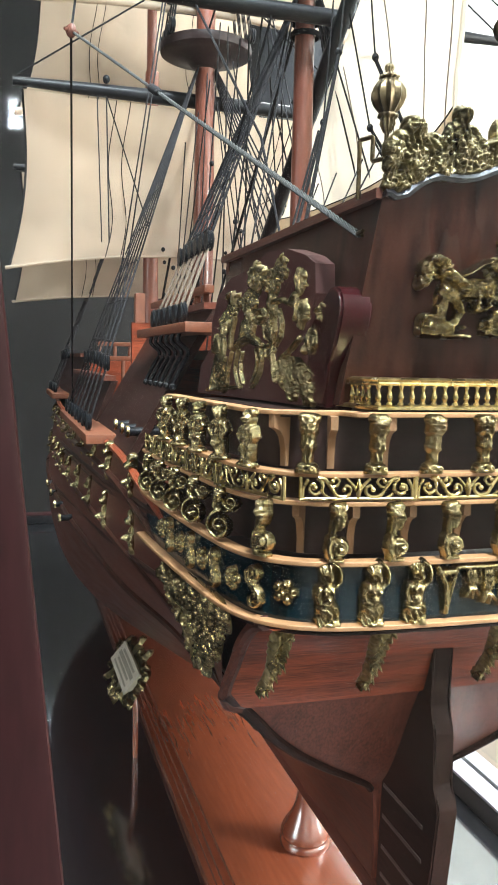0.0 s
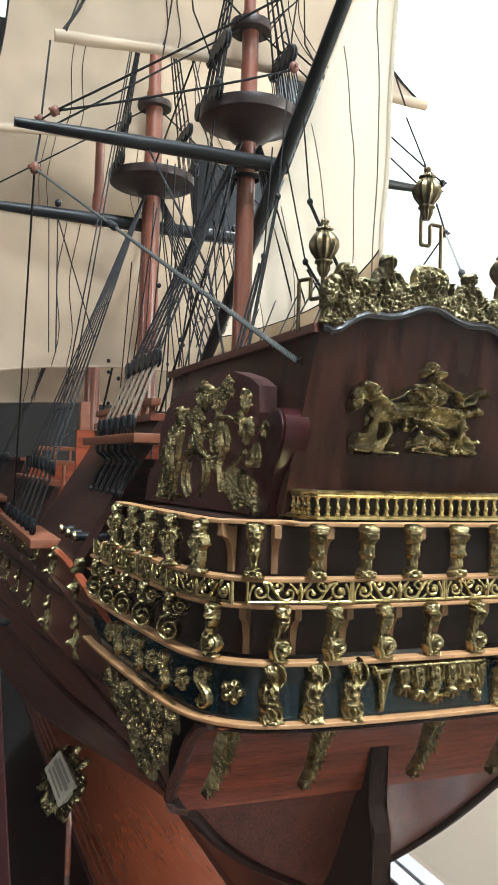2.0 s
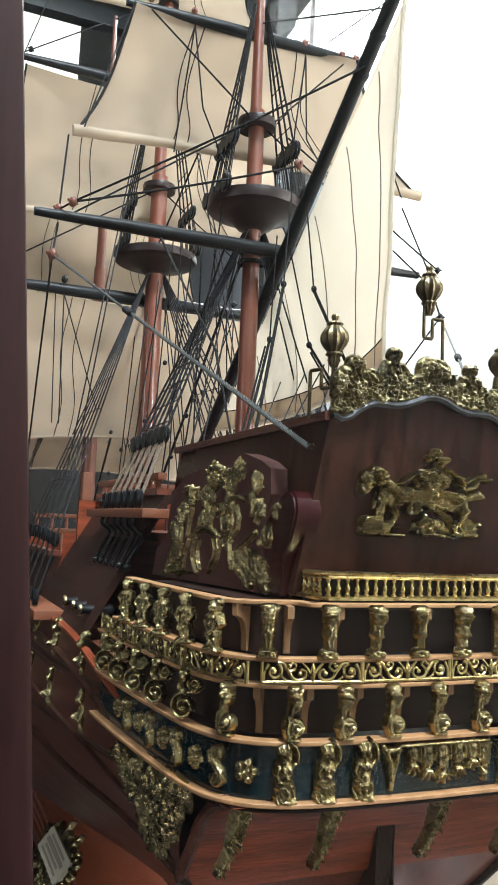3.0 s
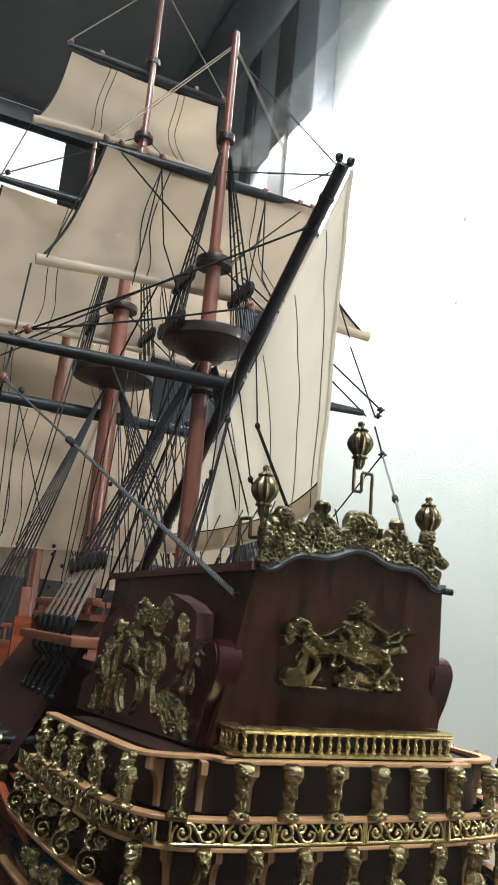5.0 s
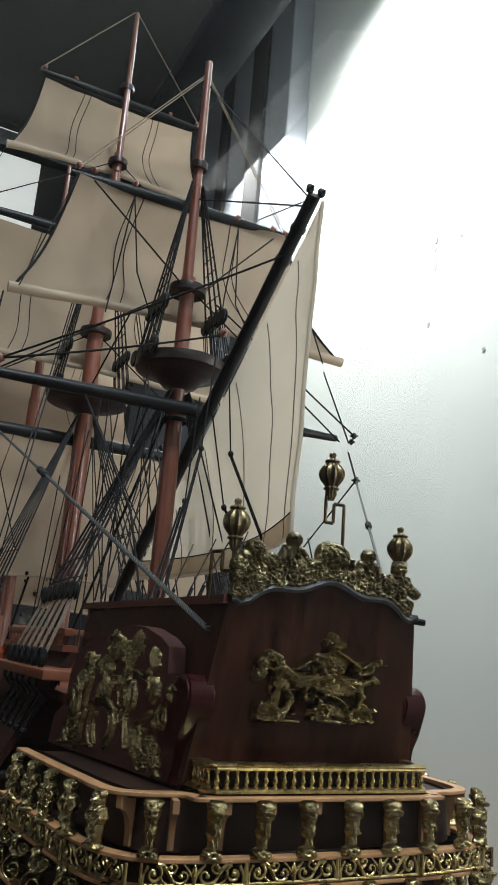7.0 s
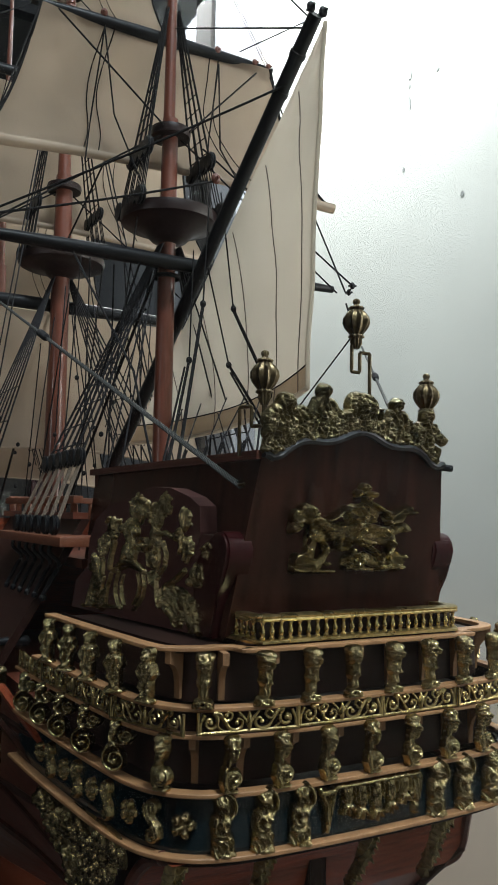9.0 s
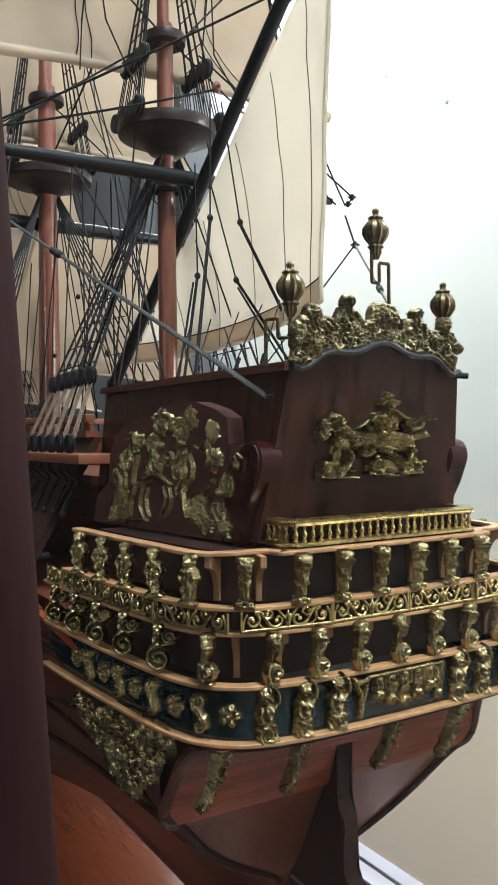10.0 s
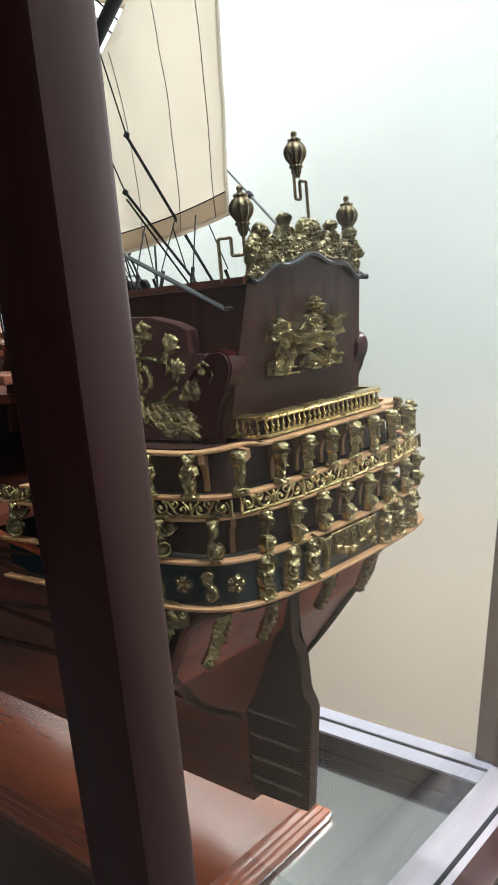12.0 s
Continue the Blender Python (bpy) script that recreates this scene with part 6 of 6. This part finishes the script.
def plaque():
    p = thing("name_plaque", "cream name plate in a gilded leafy frame beside the base", "plaque", at=(-1.0, 4.5, 0.0))
    C, V = Vector((-1.02, 4.48, 0.91)), Vector((0.64, 0, 0.77))
    N = Vector((-0.77, 0, 0.64))
    def lay(u, v, h):
        return C + Vector((0, u, 0)) + V * v + N * h
    c = Carving(0.01)
    for q in (-1, 1):
        c.stroke(0.05, 0.03, (q * 0.52, -0.14), (q * 0.52, 0.14)).stroke(0.05, 0.03, (-0.5, q * 0.15), (0.5, q * 0.15))
    for k in range(30):
        a = 2 * math.pi * k / 30
        cx, cz = 0.55 * math.cos(a), 0.19 * math.sin(a)
        c.stroke(0.035, 0.05, (cx, cz), (cx * (1.12 + 0.12 * math.sin(7 * a + 1)) + 0.04 * math.sin(5 * a), cz * (1.25 + 0.35 * math.sin(11 * a)))).ridge(0.012, -0.02, (cx, cz), (cx * 1.18, cz * 1.4))
    part("plaque_frame", c.mesh(lay, 0.01, 0.3, 20, 2, 0.15), GOLD, p, "gilded leafy frame", angle=180)
    bm = bmesh.new()
    loft(bm, [[lay(u, v, h) for u, v in ((-0.47, -0.115), (0.47, -0.115), (0.47, 0.115), (-0.47, 0.115))] for h in (-0.03, 0.055)], caps=True)
    plate = part("plate", bm, PLATE, p, "cream engraved plate", smooth=False)
    for k, (w, hgt) in enumerate(((0.32, 0.012), (0.38, 0.02), (0.3, 0.012), (0.36, 0.01))):
        v = 0.07 - 0.047 * k
        bm = bmesh.new()
        loft(bm, [[lay(u, vv, h) for u, vv in ((-w, v - hgt), (w, v - hgt), (w, v + hgt), (-w, v + hgt))] for h in (0.053, 0.059)], caps=True)
        part("text_bar", bm, PLATE_INK, plate, smooth=False)
    bm = bmesh.new()
    rod(bm, [(-0.95, 4.48, 0.0), (-0.95, 4.48, 0.5), (-1.0, 4.48, 0.9)], 0.03, n=10)
    part("plaque_stand", bm, BASE_WOOD, p)


PLATE = mat("cream_plate", (0.55, 0.50, 0.40), 0.5, vary=0.15, scale=60)
PLATE_INK = mat("plate_ink", (0.28, 0.25, 0.2), 0.6, vary=0.15, scale=60)
plaque()

# ---- rigging ----
def rope(pts, r=0.008, material=None, name="rope", parent=None, sag=0.0):
    pts = [Vector(p) for p in pts]
    if len(pts) == 2:
        a, b = pts
        pts = [a.lerp(b, k / 8) - Vector((0, 0, sag * math.sin(math.pi * k / 8))) for k in range(9)] if sag else [a, a.lerp(b, 0.5), b]
    bm = bmesh.new()
    rod(bm, pts, r, n=6)
    return part(name, bm, material or ROPE, parent or ship)


def twisted(a, b, r, name):
    """A three-strand laid rope."""
    d = (b - a).normalized()
    s = d.cross(Vector((0, 0, 1))).normalized()
    q = d.cross(s)
    n = int((b - a).length / 0.011)
    bm = bmesh.new()
    for k in range(3):
        rod(bm, [a.lerp(b, i / n) + r * 0.95 * (math.cos(i * 0.85 + k * 2.0944) * s + math.sin(i * 0.85 + k * 2.0944) * q) for i in range(n + 1)], r, n=5)
    return part(name, bm, ROPE_BRACE, ship, "thick laid grey-green rope")


ROPE_BRACE = mat("laid_rope", (0.05, 0.054, 0.052), 0.6, vary=0.5, scale=700, bump=0.4, bump_scale=2500)


def block_mesh(r, material):
    bm = bmesh.new()
    ellipsoid(bm, (0, 0, 0), (r, r * 0.75, r * 1.15), 3)
    lathe(bm, [(r * 0.5, -r * 0.8), (r * 0.55, 0), (r * 0.5, r * 0.8)], (0, 0, 0), 10, axis="y")
    bmesh.ops.create_cone(bm, segments=8, radius1=r * 0.3, radius2=r * 0.3, depth=r * 2.6, matrix=Matrix.Rotation(math.pi / 2, 4, "X"), cap_ends=True)
    return mesh_of("pulley_block", bm, material)


BLOCKWOOD = mat("block_wood", (0.16, 0.055, 0.035), 0.45, vary=0.35, scale=300, bump=0.1)
BLOCK_BROWN, BLOCK_BLACK = block_mesh(0.042, BLOCKWOOD), block_mesh(0.034, BLACK)


def block(p, brown=True, k=1.0):
    return inst("pulley_block", BLOCK_BROWN if brown else BLOCK_BLACK, Matrix.Translation(Vector(p) * U) @ Matrix.Rotation(0.6 * p[0], 4, "Z") @ Matrix.Scale(k, 4), ship, "small round brown pulley block" if brown else "small black pulley block")


def deadeye_mesh(r):
    bm = bmesh.new()
    lathe(bm, [(0.0, -0.3 * r), (r * 0.85, -0.32 * r), (r, -0.15 * r), (r * 0.9, 0.0), (r, 0.15 * r), (r * 0.85, 0.32 * r), (0.0, 0.3 * r)], (0, 0, 0), 14, axis="x", caps=False)
    return mesh_of("deadeye", bm, BLACK)


DEADEYE = {r: deadeye_mesh(r) for r in (0.062, 0.075, 0.08)}


def shroud_set(head, foot_x, foot_z, ys, gap, r, rope_mat, lanyard_mat, dead, ratlines, board=None, board_mat=None):
    """Shrouds on both sides from a mast head down to deadeyes on a channel board, with lanyards and ratlines."""
    hx, hy, hz = head
    for q in (-1, 1):
        if board:
            y0, y1, xin, th = board
            b = part("channel", B(min(q * xin, q * (foot_x + 0.06)), max(q * xin, q * (foot_x + 0.06)), y0, y1, foot_z - th, foot_z, bevel=0.012), board_mat or RAIL, ship, "orange-brown wooden channel board")
        ups = []
        for k, y in enumerate(ys):
            top = Vector((q * hx, hy + 0.02 * (k - len(ys) / 2), hz))
            low = Vector((q * foot_x, y, foot_z + dead))
            d = (top - low).normalized()
            up = low + d * gap
            ups.append((up, top))
            inst("deadeye", DEADEYE[dead], Matrix.Translation(low * U), ship)
            inst("deadeye", DEADEYE[dead], Matrix.Translation(up * U), ship)
            rope([up, top], r, rope_mat, "shroud")
            for o in (-0.5, 0, 0.5):
                off = Vector((-0.012 * q, o * dead, 0))
                rope([low + off, up + off * 0.9], r * 0.55, lanyard_mat, "lanyard")
        for k in range(ratlines):
            t = 0.06 + 0.86 * k / max(1, ratlines)
            rope([u.lerp(tp, t) for u, tp in ups], r * 0.55, rope_mat, "ratline")


shroud_set((0.08, 2.70, 6.62), 0.97, 4.2, (2.4, 2.62, 2.84, 3.06, 3.28, 3.5), 0.55, 0.010, ROPE_GREY, ROPE_TAN, 0.075, 9, (2.05, 4.05, 0.66, 0.07), SPAR_ORANGE)
shroud_set((0.1, 5.86, 7.12), 1.47, 3.32, (3.9, 4.3, 4.7, 5.1, 5.5, 5.9, 6.3), 0.6, 0.009, ROPE_GREY, ROPE, 0.075, 7, (3.5, 6.7, 1.2, 0.08), SPAR_ORANGE)
shroud_set((0.1, 9.28, 7.1), 1.42, 3.4, (9.4, 9.8, 10.2, 10.6), 0.55, 0.009, ROPE_GREY, ROPE, 0.075, 9, (9.1, 10.9, 1.1, 0.08), SPAR_ORANGE)
# topmast shrouds standing on the tops
shroud_set((0.05, 2.76, 8.75), 0.36, 6.84, (2.46, 2.6, 2.76, 2.92), 0.46, 0.009, ROPE, ROPE, 0.08, 9)
shroud_set((0.06, 5.92, 10.0), 0.44, 7.36, (5.58, 5.76, 5.95, 6.14), 0.5, 0.01, ROPE, ROPE, 0.08, 9)


def collar(y, z, r, name="mast_cap"):
    bm = bmesh.new()
    lathe(bm, [(0.05, z - 0.035), (r, z - 0.04), (r * 1.04, z), (r, z + 0.035), (0.05, z + 0.035)], (0, y, 0), 20)
    part(name, bm, DARKTOP, ship, "dark mast cap")


collar(2.73, 7.62, 0.17)
collar(5.9, 8.25, 0.2)
collar(5.92, 10.75, 0.13)
collar(2.76, 8.95, 0.08)
collar(5.95, 11.95, 0.1)
for z in (6.36, 6.46):
    bm = bmesh.new()
    lathe(bm, [(0.098, z - 0.02), (0.112, z - 0.015), (0.112, z + 0.015), (0.098, z + 0.02)], (0, 2.72, 0), 18, caps=False)
    part("rope_woolding", bm, ROPE, ship)

# chain plates under the mizzen and main channels
for q in (-1, 1):
    for y in (2.4, 2.62, 2.84, 3.06, 3.28, 3.5):
        bm = bmesh.new()
        rod(bm, smoothpath([(q * 0.98, y, 4.16), (q * 1.0, y, 4.08), (q * 0.93, y - 0.02, 4.0), (q * 0.98, y - 0.03, 3.9), (q * 1.04, y - 0.03, 3.78)], 5), 0.016, n=6)
        ellipsoid(bm, (q * 1.04, y - 0.03, 3.76), (0.03, 0.03, 0.03), 1)
        part("chain_plate", bm, BLACK, ship, "curved black chain plate")

for q in (-1, 1):
    # braces of the crossjack yard, made fast to hooks on the poop sides
    hook, pul = Vector((q * 0.64, 0.218, 4.53)), Vector((q * 1.73, 2.39, 6.05))
    knot = hook.lerp(pul, 0.63)
    side = Vector((0.0, 0.014, 0.012))
    for o in (side, -side):
        twisted(hook + o, knot, 0.0062, "brace")
    twisted(knot, pul, 0.0052, "brace")
    bm = bmesh.new()
    d = (pul - hook).normalized()
    for k in range(4):
        p = knot + d * (0.018 * k - 0.03)
        ellipsoid(bm, p, (0.028, 0.028, 0.026), 2)
    part("knot", bm, ROPE_GREY, ship)
    bm = bmesh.new()
    rod(bm, [(q * 0.615, 0.215, 4.525), (q * 0.64, 0.215, 4.525), (q * 0.65, 0.20, 4.53), (q * 0.652, 0.17, 4.53), (q * 0.645, 0.15, 4.535)], 0.009, n=6)
    part("brace_hook", bm, BRONZE, ship)
    block(pul, q < 0, 0.95)
    rope([(q * 1.69, 2.48, 6.33), pul], 0.009, ROPE_GREY)
    rope([pul, (q * 1.43, 6.1, 3.33)], 0.008, ROPE)
    # lines from the yard end to the lateen
    p1 = Vector((q * 1.62, 2.29, 6.44))
    block(p1, q < 0, 0.85)
    block((q * 1.70, 2.45, 6.43), q < 0, 0.8)
    rope([(q * 1.7, 2.45, 6.42), p1], 0.008, ROPE)
    if q < 0:
        rope([p1, (0.1, 2.0, 6.97)], 0.009, ROPE, sag=0.02)
        rope([p1, (0.16, 1.08, 7.34)], 0.009, ROPE, sag=0.02)
        block((0.08, 2.0, 6.98), True, 0.9)
    else:
        rope([p1, (0.25, 2.6, 7.5)], 0.008, ROPE)
    # sheets, lifts and halyards
    rope([(q * 1.6, 2.86, 7.22), (q * 1.69, 2.48, 6.42)], 0.008, ROPE)
    rope([(q * 1.13, 2.97, 8.64), (q * 0.02, 2.78, 10.0)], 0.006, ROPE_TAN)
    rope([(q * 1.08, 2.97, 8.66), (q * 0.02, 2.78, 9.97)], 0.006, ROPE_TAN)
    rope([(q * 1.18, 6.05, 11.86), (q * 0.02, 5.96, 13.25)], 0.007, ROPE_TAN)
    rope([(q * 1.74, 6.05, 9.66), (q * 0.05, 5.92, 10.75)], 0.008, ROPE_GREY)
    rope([(q * 2.0, 6.02, 6.9), (q * 0.08, 5.9, 8.2)], 0.009, ROPE)
    rope([(q * 1.6, 2.5, 6.42), (q * 0.08, 2.72, 7.6)], 0.008, ROPE)
    rope([(q * 1.46, 6.03, 10.5), (q * 1.72, 6.05, 9.66)], 0.007, ROPE)
    for x in (1.1, 0.95, 0.55):
        block((q * x, 2.96, 8.67), True, 0.75)
    for x in (1.12, 0.7):
        block((q * x, 6.03, 11.88), True, 0.75)
    block((q * 1.65, 6.0, 9.7), False)
    block((q * 0.42, 5.95, 9.72), True, 0.8)
    block((q * 1.08, 5.95, 6.93), False, 1.2)
    # lines over the topsails
    rope([(q * 0.95, 2.93, 8.55), (q * 0.12, 2.6, 7.62)], 0.008, ROPE)
    rope([(q * 0.55, 2.93, 8.52), (q * 0.45, 2.9, 7.75), (q * 0.3, 2.62, 7.1)], 0.007, ROPE)
    rope([(q * 0.55, 2.93, 8.52), (q * 0.62, 3.0, 7.75), (q * 0.75, 2.7, 7.2)], 0.007, ROPE)
    rope([(q * 1.1, 2.93, 8.55), (q * 1.5, 2.72, 7.25)], 0.007, ROPE)
    rope([(q * 1.08, 5.93, 6.75), (q * 0.62, 5.9, 5.4)], 0.007, ROPE)
    rope([(q * 1.08, 5.93, 6.75), (q * 1.05, 5.9, 5.2)], 0.008, ROPE_GREY)
    rope([(q * 1.18, 5.93, 6.75), (q * 1.13, 5.9, 5.2)], 0.007, ROPE_GREY)
    # backstays
    rope([(q * 0.04, 2.8, 8.8), (q * 0.62, 2.4, 4.72)], 0.007, ROPE)
    rope([(q * 0.05, 5.95, 10.6), (q * 1.1, 4.6, 4.4)], 0.008, ROPE_GREY)
    rope([(q * 0.05, 5.95, 10.6), (q * 1.12, 4.9, 4.4)], 0.008, ROPE_GREY)
    # running ends belayed along the poop rail
    rope([(0.16 + 0.05 * q, 2.16, 6.95), (-0.126 * -q, 1.75, 5.89)], 0.006, ROPE)
    rope([(q * 0.126, 1.75, 5.89), (q * 0.5, 1.30, 4.68)], 0.0125, ROPE)
    block((q * 0.126, 1.75, 5.9), False, 0.7)
    rope([(0.12 + 0.05 * q, 2.35, 6.5), (q * 0.165, 1.88, 5.5)], 0.006, ROPE)
    rope([(q * 0.165, 1.88, 5.5), (q * 0.5, 1.46, 4.68)], 0.011, ROPE)
    rope([(q * 0.19, 1.9, 5.45), (q * 0.5, 1.55, 4.68)], 0.008, ROPE)
    block((q * 0.165, 1.88, 5.5), False, 0.7)
    rope([(q * 0.10, 2.68, 6.55), (q * 0.55, 2.2, 4.68)], 0.007, ROPE_GREY)
    rope([(q * 0.10, 2.74, 6.55), (q * 0.55, 2.5, 4.68)], 0.007, ROPE_GREY)
    rope([(q * 0.35, 2.45, 6.36), (q * 0.72, 3.3, 4.35)], 0.009, ROPE)
    rope([(q * 0.9, 2.45, 6.36), (q * 0.55, 2.0, 5.4), (q * 0.42, 1.9, 4.7)], 0.009, ROPE_GREY)
    random.seed(20 + q)
    for k in range(5):
        y = 0.7 + 0.34 * k + random.uniform(-0.08, 0.08)
        x = q * (0.42 + random.uniform(-0.05, 0.05))
        rope([(x, y, 4.44), (x * 0.72 + 0.03, y + random.uniform(0.0, 0.1), 4.82)], 0.013, ROPE, "belaying_line")
        rope([(x * 0.72 + 0.03, y + 0.05, 4.82), (x * 0.45 + 0.1, y + random.uniform(0.02, 0.3), 5.18)], 0.005, ROPE_GREY)
    for k in range(8):
        y = 3.0 + 0.45 * k
        rope([(q * random.uniform(0.2, 0.6), y, 4.0), (q * random.uniform(0.05, 0.35), min(5.7, y + random.uniform(-0.2, 0.4)), random.uniform(6.2, 7.1))], 0.007, random.choice((ROPE, ROPE_GREY)))
        b = Vector((q * random.uniform(0.2, 0.6), y, random.uniform(4.6, 5.6)))
        block(b, False, 0.6)

rope([(0.14, 0.78, 7.64), (0.02, 2.78, 9.9)], 0.007, ROPE, "peak_halyard")
rope([(0.14, 0.82, 7.60), (0.02, 2.76, 8.6)], 0.007, ROPE, "peak_halyard")
rope([(0.14, 0.78, 7.64), (0.7, 2.8, 8.62)], 0.006, ROPE_GREY)
rope([(0, 2.62, 6.75), (0, 5.7, 4.1)], 0.014, ROPE, "mizzen_stay")
rope([(0, 2.75, 8.7), (0, 5.8, 7.5)], 0.01, ROPE, "mizzen_topmast_stay")
rope([(0, 5.8, 7.3), (0, 9.1, 4.0)], 0.016, ROPE, "main_stay")
for t in (0.06, 0.12):
    bm = bmesh.new()
    a, b = Vector((0.16, 4.35, 4.82)), Vector((0.155, 0.745, 7.66))
    p, d = a.lerp(b, 1 - t), (b - a).normalized()
    rod(bm, [p - d * 0.02, p + d * 0.02], 0.06, n=12)
    part("yard_band", bm, BLACK, ship)
# double block at the lateen peak
block((0.11, 0.735, 7.69), False, 1.0)
block((0.2, 0.725, 7.68), False, 1.0)
block((0.15, 4.38, 4.86), False, 1.3)


# ---- guns and small deck fittings ----
def cannon(q, y, z, x):
    bm = bmesh.new()
    lathe(bm, [(0.0, -0.02), (0.035, 0.0), (0.042, 0.02), (0.038, 0.1), (0.03, 0.22), (0.04, 0.25), (0.036, 0.27), (0.02, 0.27)], (0, 0, 0), 14, axis="x")
    me = mesh_of("cannon", bm, BLACK)
    c = inst("cannon", me, Matrix.Translation(Vector((q * x, y, z)) * U) @ Matrix.Rotation(0 if q > 0 else math.pi, 4, "Z"), ship, "small black gun barrel")
    bm = bmesh.new()
    lathe(bm, [(0.036, 0.24), (0.046, 0.245), (0.046, 0.262), (0.036, 0.267)], (0, 0, 0), 14, axis="x", caps=False)
    inst("muzzle_ring", mesh_of("muzzle_ring", bm, GOLD_BRIGHT), Matrix.Identity(4), c, "gilded ring")


for q in (-1, 1):
    for y in (2.65, 2.95, 3.3):
        cannon(q, y, 3.42, 1.06)
    for y in (5.2, 6.0, 6.8, 7.6):
        cannon(q, y, 2.3, 1.38)
# rails with posts across the break of the decks
for y, z, w in ((4.95, 4.3, 0.7), (2.64, 4.72, 0.0), (8.5, 3.95, 0.9), (7.4, 3.75, 0.95)):
    if w:
        rail = part("deck_rail", B(-w, w, y, y + 0.07, z + 0.16, z + 0.22, bevel=0.012), SPAR_ORANGE, ship, "reddish wooden deck rail")
        for k in range(9):
            x = -w + 0.05 + (2 * w - 0.1) * k / 8
            bm = bmesh.new()
            lathe(bm, [(0.03, z - 0.1), (0.02, z), (0.028, z + 0.08), (0.02, z + 0.16)], (x, y + 0.035, 0), 8)
            part("stanchion", bm, SPAR_ORANGE, rail)
for q in (-1, 1):
    part("bitt", B(q * 0.85 - 0.05, q * 0.85 + 0.05, 4.98, 5.1, 3.15, 4.6, bevel=0.015), SPAR_ORANGE, ship)
    part("quarter_rail", B(q * 0.72 - 0.04, q * 0.72 + 0.04, 2.64, 4.9, 4.44, 4.5, bevel=0.012), SPAR_ORANGE, ship)
    for k in range(8):
        y = 2.75 + 0.29 * k
        part("rail_post", B(q * 0.72 - 0.02, q * 0.72 + 0.02, y - 0.02, y + 0.02, 4.36, 4.445), SPAR_ORANGE, ship)
# boat and gratings on the waist deck
bm = bmesh.new()
rings = []
for k in range(11):
    t = -1 + 0.2 * k
    w = 0.3 * math.sqrt(max(0.02, 1 - t * t))
    rings.append([(w * math.cos(a), 6.9 + 0.8 * t, 3.55 - 0.22 * math.sin(a) * (1 - 0.3 * t * t) + 0.06 * t * t) for a in [math.pi * j / 8 for j in range(9)]])
loft(bm, rings, closed=False)
bmesh.ops.solidify(bm, geom=bm.faces[:], thickness=0.03)
part("ship_boat", bm, SPAR, ship, "small wooden boat on the deck")
